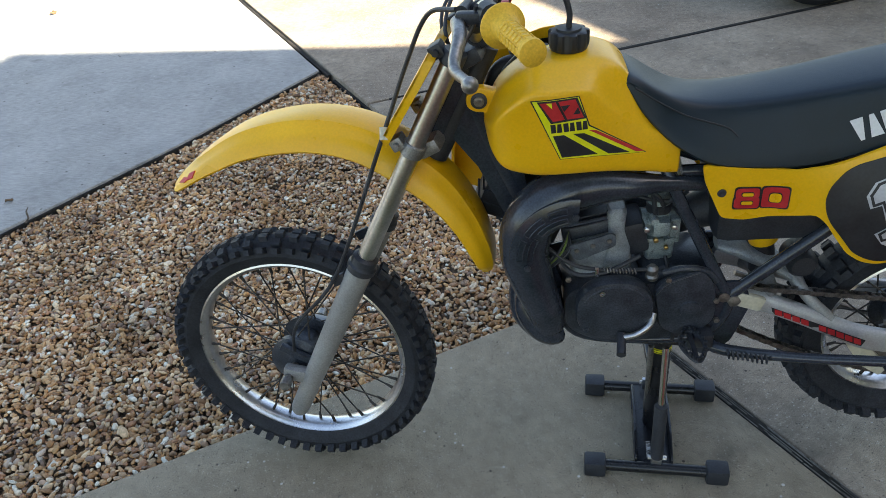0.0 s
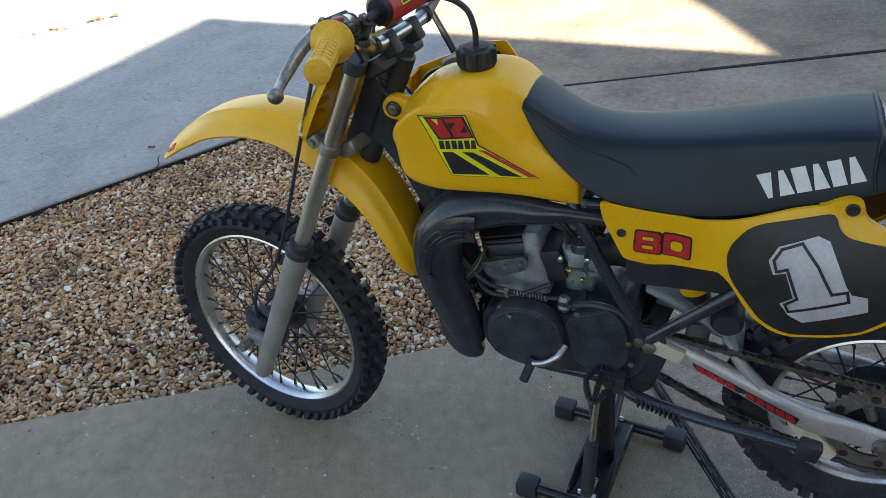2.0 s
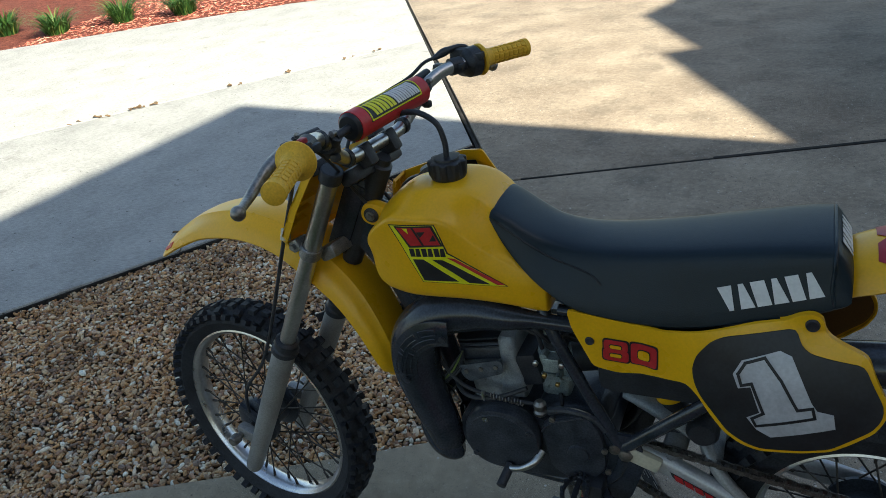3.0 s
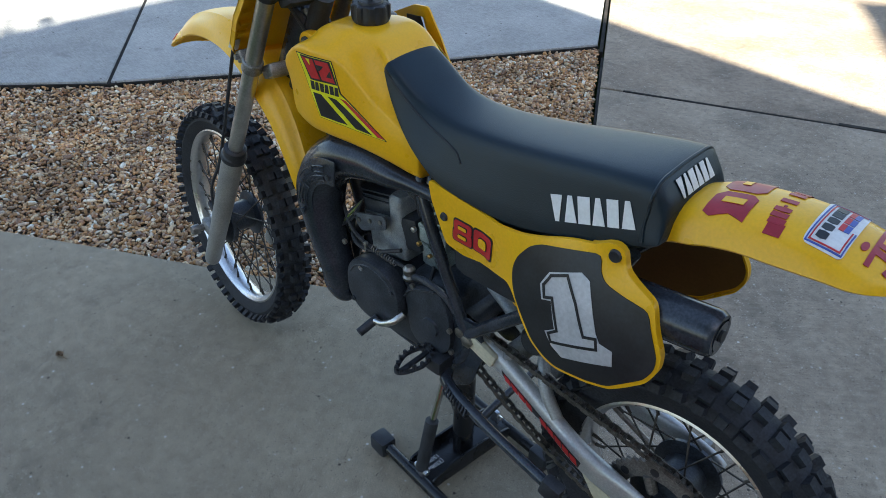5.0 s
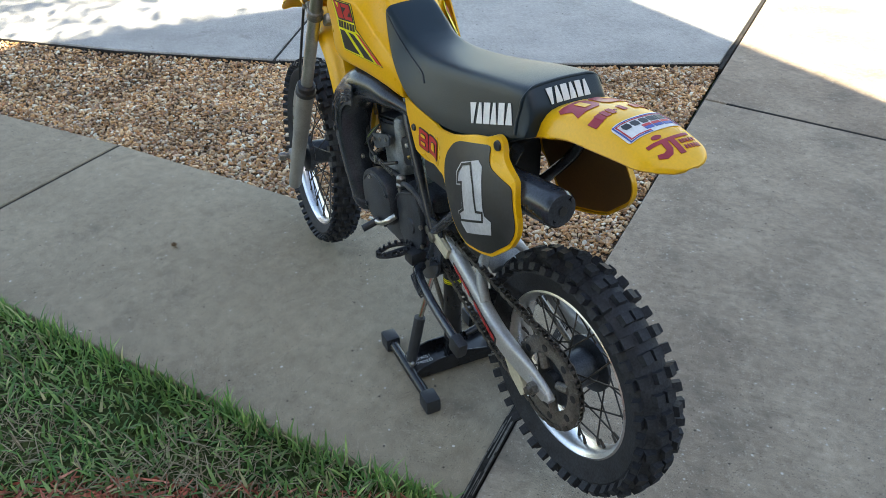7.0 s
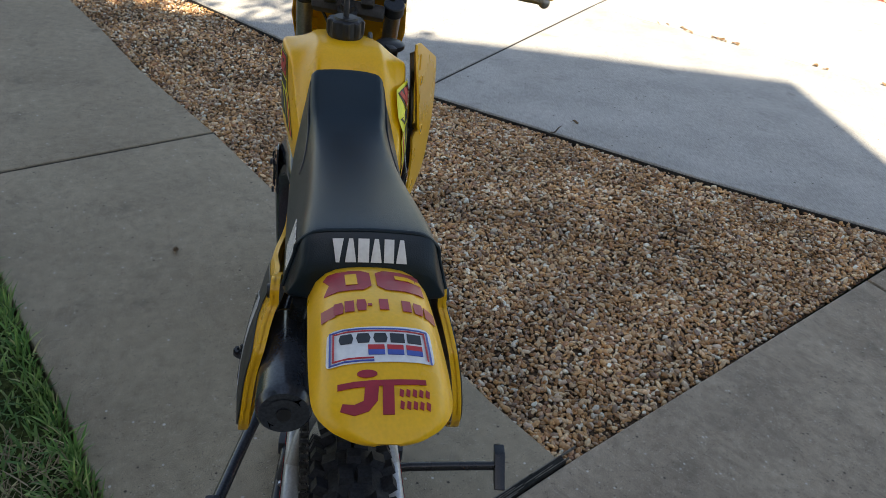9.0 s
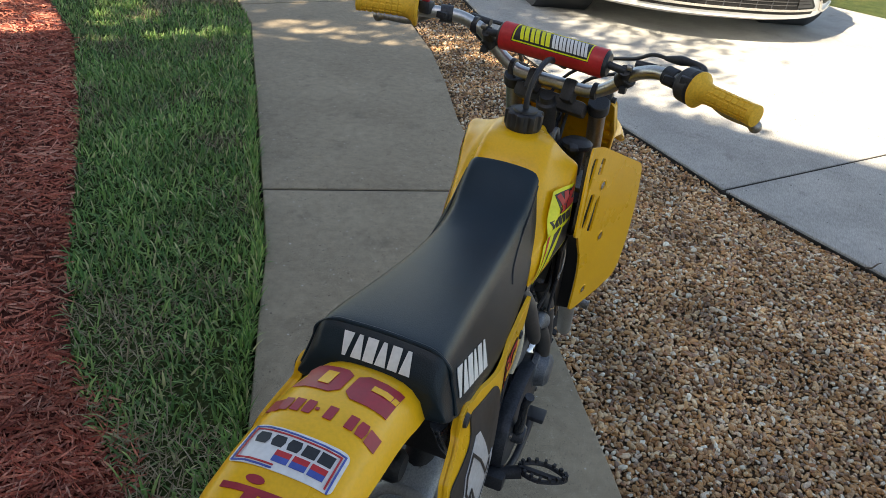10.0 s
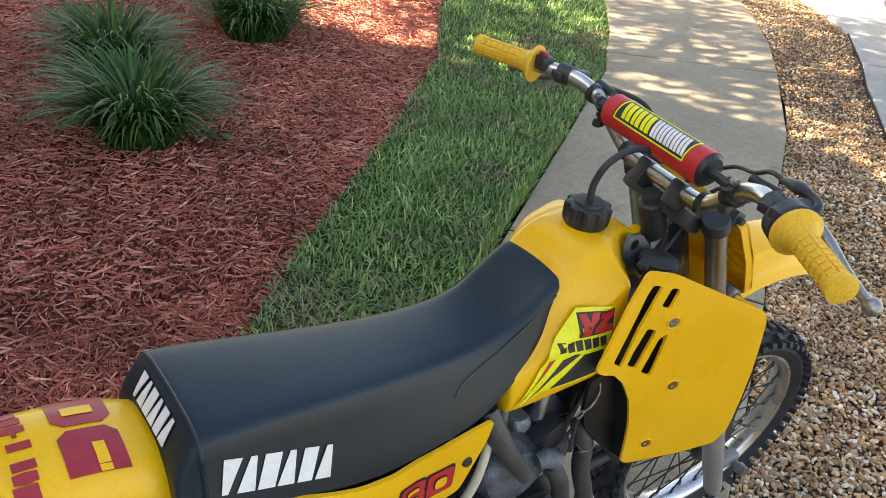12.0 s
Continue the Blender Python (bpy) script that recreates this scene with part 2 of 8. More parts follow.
M = {
    "yellow": surface("yellow_plastic", (0.81, 0.420, 0.010), (0.88, 0.475, 0.015), 0.29, 0, 9, 260, 0.06, 0.05, 0.42, 0.08),
    "backing": surface("brown_back_and_recess_shade", (0.125, 0.060, 0.014), (0.165, 0.082, 0.020), 0.45, 0, 9, 260, 0.06, 0.1, 0.35),
    "grip": surface("yellow_rubber", (0.70, 0.40, 0.03), (0.80, 0.47, 0.05), 0.6, 0, 30, 300, 0.1, 0.12, 0.3),
    "vinyl": surface("black_vinyl", (0.0040, 0.0130, 0.0205), (0.0065, 0.0190, 0.0300), 0.37, 0, 10, 700, 0.18, 0.2, 0.36, 0.05),
    "black": surface("black_paint", (0.0210, 0.0260, 0.0350), (0.0370, 0.0445, 0.0590), 0.19, 0, 20, 300, 0.05, 0.3, 0.5, 0.12),
    "satin": surface("satin_black_plastic", (0.0200, 0.0225, 0.0275), (0.0360, 0.0400, 0.0480), 0.45, 0, 25, 350, 0.1, 0.3, 0.4),
    "rubber": surface("tyre_rubber", (0.0165, 0.0185, 0.0235), (0.0340, 0.0375, 0.0450), 0.62, 0, 25, 250, 0.3, 0.35, 0.25),
    "engine": surface("black_engine_case", (0.0240, 0.0290, 0.0380), (0.0500, 0.0580, 0.0720), 0.36, 0.1, 30, 300, 0.15, 0.4, 0.4),
    "cast": surface("cast_aluminium", (0.20, 0.20, 0.20), (0.36, 0.36, 0.355), 0.45, 0.75, 30, 400, 0.25, 0.25),
    "silver": surface("silver_painted_alloy", (0.44, 0.45, 0.46), (0.53, 0.54, 0.55), 0.42, 0.5, 12, 300, 0.06, 0.12),
    "slider": surface("grey_fork_slider", (0.27, 0.27, 0.265), (0.36, 0.36, 0.35), 0.5, 0.4, 18, 300, 0.08, 0.15,
                      stains=((0.10, 0.10, 0.10), 30, 0.68, 0.74)),
    "rim": surface("polished_aluminium", (0.58, 0.58, 0.59), (0.72, 0.72, 0.73), 0.30, 1.0, 20, 200, 0.05, 0.1),
    "chrome": surface("chromed_steel", (0.60, 0.58, 0.55), (0.72, 0.70, 0.67), 0.14, 1.0, 20, 200, 0.02, 0.08, 0.5, 0.06),
    "bar": surface("satin_alloy_tube", (0.50, 0.50, 0.49), (0.60, 0.60, 0.59), 0.33, 1.0, 24, 260, 0.05, 0.12, 0.5, 0.08),
    "pitted": surface("blue_grey_cast_metal", (0.070, 0.084, 0.102), (0.155, 0.178, 0.205), 0.48, 0.35, 45, 420, 0.5, 0.3, 0.5, 0.12,
                      stains=((0.05, 0.055, 0.06), 40, 0.60, 0.72)),
    "alloy": surface("light_cast_alloy", (0.22, 0.245, 0.265), (0.36, 0.39, 0.41), 0.50, 0.30, 35, 380, 0.4, 0.2, 0.5, 0.12,
                     stains=((0.10, 0.10, 0.10), 45, 0.62, 0.76)),
    "carb": surface("dull_carburettor_alloy", (0.20, 0.25, 0.25), (0.38, 0.44, 0.44), 0.42, 0.4, 50, 420, 0.4, 0.3, 0.5, 0.12,
                    stains=((0.05, 0.06, 0.06), 60, 0.58, 0.70)),
    # Black plastic; on flat plates it also carries the shade of uncut recesses.
    "cavity": surface("black_plastic_and_recess_shade", (0.004, 0.004, 0.005), (0.008, 0.008, 0.009), 0.5, 0, 20, 200, 0.0, 0.2, 0.3),
    "steel": surface("dull_steel", (0.22, 0.21, 0.20), (0.34, 0.33, 0.31), 0.42, 0.9, 40, 200, 0.1, 0.25),
    "chain": surface("oily_chain_steel", (0.075, 0.070, 0.064), (0.20, 0.185, 0.17), 0.4, 0.7, 60, 300, 0.1, 0.3),
    "sprocket": surface("worn_sprocket", (0.130, 0.120, 0.110), (0.25, 0.235, 0.215), 0.5, 0.7, 40, 300, 0.1, 0.3),
    "spoke": surface("blackened_spoke", (0.032, 0.029, 0.027), (0.072, 0.064, 0.058), 0.5, 0.6, 60, 300, 0.0, 0.2),
    "cream": surface("cream_nylon", (0.50, 0.46, 0.34), (0.60, 0.56, 0.44), 0.55, 0, 20, 200, 0.05, 0.1),
    "white": surface("white_print", (0.68, 0.68, 0.67), (0.76, 0.76, 0.75), 0.5, 0, 40, 200, 0.0, 0.06),
    "silverprint": surface("silver_print", (0.46, 0.47, 0.50), (0.56, 0.57, 0.60), 0.45, 0.2, 25, 200, 0.0, 0.08),
    "red": surface("red_print", (0.46, 0.015, 0.02), (0.55, 0.025, 0.03), 0.45, 0, 40, 200, 0.0, 0.1),
    "maroon": surface("maroon_print", (0.30, 0.012, 0.025), (0.37, 0.02, 0.035), 0.4, 0, 40, 200, 0.0, 0.08),
    "blackprint": surface("black_print", (0.0130, 0.0145, 0.0175), (0.0210, 0.0230, 0.0270), 0.45, 0, 40, 200, 0.0, 0.2),
    "acid": surface("acid_yellow_print", (0.75, 0.72, 0.01), (0.82, 0.80, 0.03), 0.4, 0, 40, 200, 0.0, 0.06),
    "blueprint": surface("blue_print", (0.03, 0.07, 0.32), (0.05, 0.10, 0.40), 0.45, 0, 40, 200, 0.0, 0.1),
    "brass": surface("brass_screw", (0.45, 0.30, 0.12), (0.55, 0.38, 0.16), 0.35, 1.0, 30, 200, 0.05, 0.1),
    "wire": surface("green_wire_sleeve", (0.10, 0.16, 0.03), (0.16, 0.22, 0.05), 0.5, 0, 30, 200, 0.0, 0.1),
    "hose": surface("grey_rubber_hose", (0.035, 0.036, 0.038), (0.06, 0.06, 0.063), 0.5, 0, 30, 200, 0.1, 0.2),
    "path": surface("sidewalk_concrete", (0.256, 0.214, 0.154), (0.324, 0.274, 0.199), 0.85, 0, 2.2, 520, 0.35, 0.46, 0.25, 0.08,
                    obj_random=0.05, dist=0.003, stains=((0.15, 0.128, 0.098), 5.0, 0.56, 0.80), mottle=(26, 0.20), broom=(118, 0.05, 0.12),
                    chips=(((0.43, 0.39, 0.32), 160, 0.27, 0.34), ((0.11, 0.094, 0.074), 140, 0.25, 0.30), ((0.50, 0.47, 0.42), 55, 0.20, 0.07), ((0.08, 0.068, 0.055), 48, 0.18, 0.06), ((0.56, 0.53, 0.48), 24, 0.10, 0.08))),
    "drive": surface("driveway_concrete", (0.232, 0.188, 0.142), (0.350, 0.291, 0.222), 0.85, 0, 2.6, 520, 0.35, 0.50, 0.25, 0.08,
                     obj_random=0.05, dist=0.004, stains=((0.140, 0.120, 0.096), 3.4, 0.50, 0.80), mottle=(34, 0.26), broom=(39, 0.085, 0.10),
                     chips=(((0.45, 0.41, 0.35), 150, 0.27, 0.36), ((0.10, 0.086, 0.070), 130, 0.25, 0.32), ((0.50, 0.47, 0.42), 60, 0.20, 0.10), ((0.07, 0.06, 0.05), 46, 0.17, 0.08), ((0.55, 0.52, 0.47), 22, 0.09, 0.05))),
    "slab": surface("broomed_grey_concrete", (0.303, 0.309, 0.298), (0.385, 0.392, 0.379), 0.85, 0, 4.0, 330, 0.8, 0.30, 0.25, 0.08,
                    obj_random=0.05, dist=0.004, stains=((0.19, 0.188, 0.176), 5.0, 0.60, 0.8), mottle=(30, 0.13), broom=(-2, 0.17, 0.035),
                    chips=(((0.09, 0.088, 0.08), 30, 0.16, 0.10), ((0.10, 0.098, 0.09), 14, 0.09, 0.10), ((0.5, 0.49, 0.46), 45, 0.18, 0.05))),
    "joint": surface("tarred_joint_board", (0.008, 0.008, 0.007), (0.032, 0.029, 0.026), 0.8, 0, 14, 120, 0.5, 0.5, 0.2,
                     stretch=(1, 1, 1)),
    "fibre": surface("pale_fibre", (0.07, 0.065, 0.058), (0.22, 0.21, 0.19), 0.9, 0, 40, 200, 0.2, 0.3),
    "dirt": surface("dark_soil", (0.035, 0.027, 0.02), (0.07, 0.055, 0.04), 0.95, 0, 6, 60, 0.8, 0.4, 0.1, dist=0.01),
    "lawn_soil": surface("lawn_soil", (0.025, 0.045, 0.012), (0.06, 0.075, 0.025), 0.95, 0, 9, 90, 0.9, 0.5, 0.1, dist=0.02),
    "mulch_bed": surface("red_mulch_bed", (0.095, 0.029, 0.021), (0.185, 0.064, 0.046), 0.95, 0, 14, 70, 1.0, 0.55, 0.1, dist=0.02),
    "gravel_bed": surface("gravel_bed", (0.075, 0.056, 0.041), (0.17, 0.128, 0.092), 0.95, 0, 12, 90, 1.0, 0.5, 0.1, dist=0.01),
    "stones": palette("river_pebbles", [(0.128, 0.070, 0.039), (0.394, 0.209, 0.089), (0.592, 0.353, 0.160), (0.442, 0.233, 0.105),
                                        (0.800, 0.620, 0.390), (0.290, 0.165, 0.085), (0.659, 0.400, 0.190), (0.800, 0.800, 0.680),
                                        (0.466, 0.237, 0.119), (0.222, 0.160, 0.126), (0.692, 0.485, 0.300)], 0.6, 0.25, 140, 0.35, patches=(3.2, 0.72, 1.20)),
    "shreds": palette("red_bark_shreds", [(0.200, 0.056, 0.044), (0.540, 0.150, 0.104), (0.700, 0.270, 0.190), (0.300, 0.090, 0.066),
                                          (0.780, 0.420, 0.320), (0.620, 0.190, 0.130), (0.430, 0.180, 0.142)], 0.85, 0.5, 160, 0.2, 0.35, 0.0, (2.6, 0.78, 1.15)),
    "blades": palette("turf_blades", [(0.041, 0.122, 0.036), (0.180, 0.353, 0.088), (0.076, 0.213, 0.060), (0.399, 0.555, 0.186),
                                      (0.052, 0.164, 0.048), (0.244, 0.409, 0.113), (0.086, 0.222, 0.061), (0.592, 0.545, 0.294)], 0.5, 0.1, 80, 0.4, 0.15, 0.30, (3.5, 0.85, 1.25), ((0.256, 0.229, 0.118), 5.5, 0.22)),
    "straw": palette("dead_grass_straw", [(0.26, 0.215, 0.13), (0.40, 0.345, 0.235), (0.18, 0.14, 0.085), (0.33, 0.27, 0.17)], 0.7, 0.1, 80, 0.25, 0.2),
    "lily": palette("border_grass_leaves", [(0.014, 0.056, 0.014), (0.042, 0.120, 0.026), (0.024, 0.082, 0.018), (0.110, 0.220, 0.048),
                                            (0.024, 0.088, 0.020), (0.060, 0.150, 0.034), (0.190, 0.240, 0.065)], 0.50, 0.08, 60, 0.30, 0.2, 0.25),
    "leaves": palette("oak_leaves", [(0.03, 0.07, 0.015), (0.06, 0.11, 0.02), (0.045, 0.09, 0.02)], 0.6, 0.1, 60, 0.3, 0.15, 0.3),
    "dryleaf": surface("dry_leaf", (0.10, 0.06, 0.03), (0.20, 0.13, 0.07), 0.8, 0, 60, 200, 0.2, 0.3),
    "bark": surface("grey_bark", (0.09, 0.075, 0.06), (0.17, 0.15, 0.125), 0.9, 0, 12, 60, 0.8, 0.4, 0.2, dist=0.02),
    "carwhite": surface("white_car_paint", (0.78, 0.78, 0.77), (0.82, 0.82, 0.81), 0.16, 0, 2, 300, 0.0, 0.02, 0.6, 0.04),
    "cardark": surface("dark_car_paint", (0.012, 0.013, 0.015), (0.02, 0.02, 0.022), 0.25, 0, 2, 300, 0.0, 0.05, 0.6, 0.05),
    "glass": surface("dark_glass", (0.01, 0.012, 0.013), (0.014, 0.016, 0.017), 0.05, 0, 2, 100, 0.0, 0.0, 0.6, 0.02),
    "stucco": surface("beige_stucco", (0.50, 0.44, 0.35), (0.58, 0.52, 0.42), 0.9, 0, 3, 120, 0.6, 0.1, 0.2, dist=0.004),
    "shingle": surface("brown_shingle", (0.10, 0.08, 0.065), (0.17, 0.14, 0.115), 0.9, 0, 6, 40, 0.6, 0.3, 0.2, dist=0.01),
    "standpaint": surface("gloss_black_stand_paint", (0.008, 0.009, 0.011), (0.014, 0.015, 0.018), 0.28, 0, 20, 300, 0.03, 0.3, 0.5, 0.1),
}


# ---------------------------------------------------------------- mesh helpers
def finish(name, bm, mat, parent=None, label="", angle=38, recalc=True):
    if recalc:
        bmesh.ops.recalc_face_normals(bm, faces=bm.faces)
    me = bpy.data.meshes.new(name)
    bm.to_mesh(me)
    bm.free()
    me.polygons.foreach_set("use_smooth", [True] * len(me.polygons))
    me.set_sharp_from_angle(angle=radians(angle))
    for one in (mat if isinstance(mat, (list, tuple)) else [mat]):
        me.materials.append(one)
    ob = new(name, me)
    ob.parent = parent
    if label:
        tagged(ob, label)
    return ob


part = finish


def empty(name, loc=(0, 0, 0), **tags):
    ob = new(name)
    ob.empty_display_size = 0.1
    ob.location = loc
    return tagged(ob, **tags)


def raw(name, verts, faces, mat, smooth=True):
    """A mesh straight from arrays: verts (n, 3), faces (m, 3 or 4)."""
    me = bpy.data.meshes.new(name)
    verts, faces = np.asarray(verts, np.float32), np.asarray(faces, np.int32)
    k = faces.shape[1]
    me.vertices.add(len(verts))
    me.vertices.foreach_set("co", verts.ravel())
    me.loops.add(faces.size)
    me.loops.foreach_set("vertex_index", faces.ravel())
    me.polygons.add(len(faces))
    me.polygons.foreach_set("loop_start", np.arange(0, faces.size, k, dtype=np.int32))
    me.polygons.foreach_set("use_smooth", np.full(len(faces), smooth))
    me.update(calc_edges=True)
    me.materials.append(mat)
    return me


def spline(pts, per=6):
    """A Catmull-Rom line through rows of numbers."""
    p = np.array(pts, float)
    p = np.vstack([2 * p[0] - p[1], p, 2 * p[-1] - p[-2]])
    out = []
    for i in range(1, len(p) - 2):
        for u in np.linspace(0, 1, per, endpoint=False):
            a, b, c, d = p[i - 1], p[i], p[i + 1], p[i + 2]
            out.append(0.5 * (2 * b + (c - a) * u + (2 * a - 5 * b + 4 * c - d) * u ** 2 + (3 * b - a - 3 * c + d) * u ** 3))
    out.append(p[-2])
    return np.array(out)


def loft(sections, ring=True, caps=True, bm=None):
    """Skin between rows of points, all of one length."""
    bm = bm or bmesh.new()
    rows = [[bm.verts.new(Vector(p)) for p in s] for s in sections]
    n = len(rows[0])
    for a, b in zip(rows, rows[1:]):
        for k in range(n if ring else n - 1):
            bm.faces.new((a[k], a[(k + 1) % n], b[(k + 1) % n], b[k]))
    if ring and caps:
        bm.faces.new(rows[0][::-1]), bm.faces.new(rows[-1])
    return bm


def tube(pts, r, seg=10, per=6, smooth=True, bm=None, caps=True):
    """A round bar along a line; r may differ from point to point."""
    pts = np.array(pts, float)
    rr = np.array([r] * len(pts) if np.isscalar(r) else r, float)
    rows = np.column_stack([pts, rr])
    if smooth and len(rows) > 2:
        rows = spline(rows, per)
    up, sections = None, []
    for i, row in enumerate(rows):
        d = Vector(rows[min(i + 1, len(rows) - 1)][:3] - rows[max(i - 1, 0)][:3]).normalized()
        if up is None:
            up = d.orthogonal().normalized()
        up = (up - d * up.dot(d)).normalized()
        side = d.cross(up)
        c = Vector(row[:3])
        sections.append([c + (up * math.cos(a) + side * math.sin(a)) * max(row[3], 1e-4) for a in np.linspace(0, 2 * math.pi, seg, endpoint=False)])
    return loft(sections, caps=caps, bm=bm)


def lathe(profile, seg=32, bm=None, m=None, axis="y"):
    """Turns rows of (radius, along) about an axis."""
    sections = []
    for r, h in profile:
        row = []
        for a in np.linspace(0, 2 * math.pi, seg, endpoint=False):
            c, s = r * math.cos(a), r * math.sin(a)
            v = {"y": (c, h, s), "z": (c, s, h), "x": (h, c, s)}[axis]
            row.append(m @ Vector(v) if m is not None else Vector(v))
        sections.append(row)
    return loft(sections, bm=bm, caps=profile[0][0] > 1e-5 and profile[-1][0] > 1e-5)


def ring_lathe(profile, seg=48, bm=None, m=None):
    """Turns a closed profile about y, so that it makes a hoop."""
    bm = bm or bmesh.new()
    n, rows = len(profile), []
    for a in np.linspace(0, 2 * math.pi, seg, endpoint=False):
        row = [Vector((r * math.cos(a), h, r * math.sin(a))) for r, h in profile]
        rows.append([bm.verts.new(m @ v if m is not None else v) for v in row])
    for i in range(seg):
        a, b = rows[i], rows[(i + 1) % seg]
        for k in range(n):
            bm.faces.new((a[k], a[(k + 1) % n], b[(k + 1) % n], b[k]))
    return bm


def block(size, m=None, bevel=0.004, bm=None, seg=2):
    """A box with rounded edges."""
    tmp = bmesh.new()
    bmesh.ops.create_cube(tmp, size=1)
    for v in tmp.verts:
        v.co = Vector((v.co.x * size[0], v.co.y * size[1], v.co.z * size[2]))
    if bevel:
        bmesh.ops.bevel(tmp, geom=list(tmp.edges), offset=min(bevel, min(size) * 0.45), segments=seg, affect="EDGES", profile=0.6)
    if m is not None:
        tmp.transform(m)
    return join(bm, tmp)


def join(bm, other):
    if bm is None:
        return other
    me = bpy.data.meshes.new("tmp")
    other.to_mesh(me)
    other.free()
    bm.from_mesh(me)
    bpy.data.meshes.remove(me)
    return bm


def plate(outline, thick, place, bevel=0.0, bm=None, grid=0.0):
    """A flat outline (u, v) given thickness; place(u, v, w) says where each point lies."""
    tmp = bmesh.new()
    face = tmp.faces.new([tmp.verts.new((u, v, 0)) for u, v in outline])
    if grid:
        us, vs = [p[0] for p in outline], [p[1] for p in outline]
        for axis, lo, hi in ((0, min(us), max(us)), (1, min(vs), max(vs))):
            for c in np.arange(lo + grid, hi, grid):
                no = Vector((1, 0, 0)) if axis == 0 else Vector((0, 1, 0))
                bmesh.ops.bisect_plane(tmp, geom=list(tmp.verts) + list(tmp.edges) + list(tmp.faces), plane_co=no * c, plane_no=no)
    if thick:
        res = bmesh.ops.extrude_face_region(tmp, geom=list(tmp.faces))
        for g in res["geom"]:
            if isinstance(g, bmesh.types.BMVert):
                g.co.z = thick
        bmesh.ops.recalc_face_normals(tmp, faces=tmp.faces)
    if bevel:
        rim = [e for e in tmp.edges if e.is_manifold and e.calc_face_angle(0) > 0.8]
        bmesh.ops.bevel(tmp, geom=rim, offset=bevel, segments=2, affect="EDGES", profile=0.6)
    for v in tmp.verts:
        v.co = Vector(place(*v.co))
    return join(bm, tmp)


def rounded(outline, r, seg=4):
    """The outline with its corners rounded."""
    out, n = [], len(outline)
    for i in range(n):
        p, a, b = (Vector(outline[j % n]) for j in (i, i - 1, i + 1))
        da, db = (a - p), (b - p)
        k = min(r, da.length * 0.45, db.length * 0.45)
        s, e = p + da.normalized() * k, p + db.normalized() * k
        for u in np.linspace(0, 1, seg + 1):
            q = s * (1 - u) ** 2 + p * 2 * u * (1 - u) + e * u ** 2
            out.append((q.x, q.y))
    return out


def letters(body, size, thick, offset=0.0):
    """The built-in font as a flat mesh about its own centre, in u, v, w."""
    cu = bpy.data.curves.new("text", "FONT")
    cu.body, cu.size, cu.align_x, cu.align_y = body, size, "CENTER", "CENTER"
    cu.extrude, cu.offset, cu.resolution_u = thick / 2, offset, 3
    ob = new("text", cu)
    dg = bpy.context.evaluated_depsgraph_get()
    me = bpy.data.meshes.new_from_object(ob.evaluated_get(dg))
    bm = bmesh.new()
    bm.from_mesh(me)
    bpy.data.objects.remove(ob), bpy.data.curves.remove(cu), bpy.data.meshes.remove(me)
    return bm


def inside(poly, pts):
    """Which of the points lie in the outline."""
    x, y = pts[:, 0], pts[:, 1]
    ok = np.zeros(len(pts), bool)
    n = len(poly)
    for i in range(n):
        (x1, y1), (x2, y2) = poly[i], poly[(i + 1) % n]
        cross = ((y1 > y) != (y2 > y)) & (x < (x2 - x1) * (y - y1) / (y2 - y1 + 1e-12) + x1)
        ok ^= cross
    return ok


def turns(rng, n):
    """Random turns about z, with a tilt."""
    a = rng.uniform(0, 2 * math.pi, n)
    return np.cos(a), np.sin(a)


# ---------------------------------------------------------------- ground
PATH_GRAVEL = [(0.05, 0.55), (-0.16, 0.415), (-0.35, 0.315), (-0.83, 0.05), (-1.10, -0.09), (-1.69, -0.41), (-2.37, -0.82),
               (-2.84, -1.06), (-3.36, -1.35), (-3.90, -1.69), (-4.30, -2.00), (-5.12, -2.60), (-5.90, -3.28), (-6.6, -4.0), (-7.6, -5.3)]
PATH_GRASS = [(0.53, -0.20), (0.40, -0.285), (0.13, -0.45), (-0.13, -0.590), (-0.46, -0.775), (-0.79, -0.955), (-1.19, -1.228),
              (-2.06, -1.80), (-3.10, -2.50), (-3.9, -3.20), (-4.65, -3.95), (-5.5, -4.9), (-6.4, -6.2)]
MULCH_GRASS = [(0.53, -0.20), (0.46, -0.32), (0.20, -0.69), (0.06, -0.90), (-0.08, -1.09), (-0.33, -1.34), (-0.70, -1.66), (-1.32, -2.20),
               (-2.20, -3.05), (-3.00, -4.11), (-3.60, -4.85), (-4.6, -6.2)]
SLAB_GRAVEL = [(-1.035, 2.33), (-1.50, 1.60), (-1.90, 1.05), (-2.31, 0.48), (-2.93, -0.17), (-3.50, -0.66), (-3.95, -1.06),
               (-4.93, -1.70), (-5.45, -2.00), (-6.40, -2.62), (-7.0, -3.25), (-8.3, -4.9)]

ground = raw("ground", [(-300, -300, -0.07), (300, -300, -0.07), (300, 300, -0.07), (-300, 300, -0.07)], [(0, 1, 2, 3)], M["lawn_soil"])
tagged(new("ground", ground), "wide dark green lawn soil under everything", "ground", kind="structure")


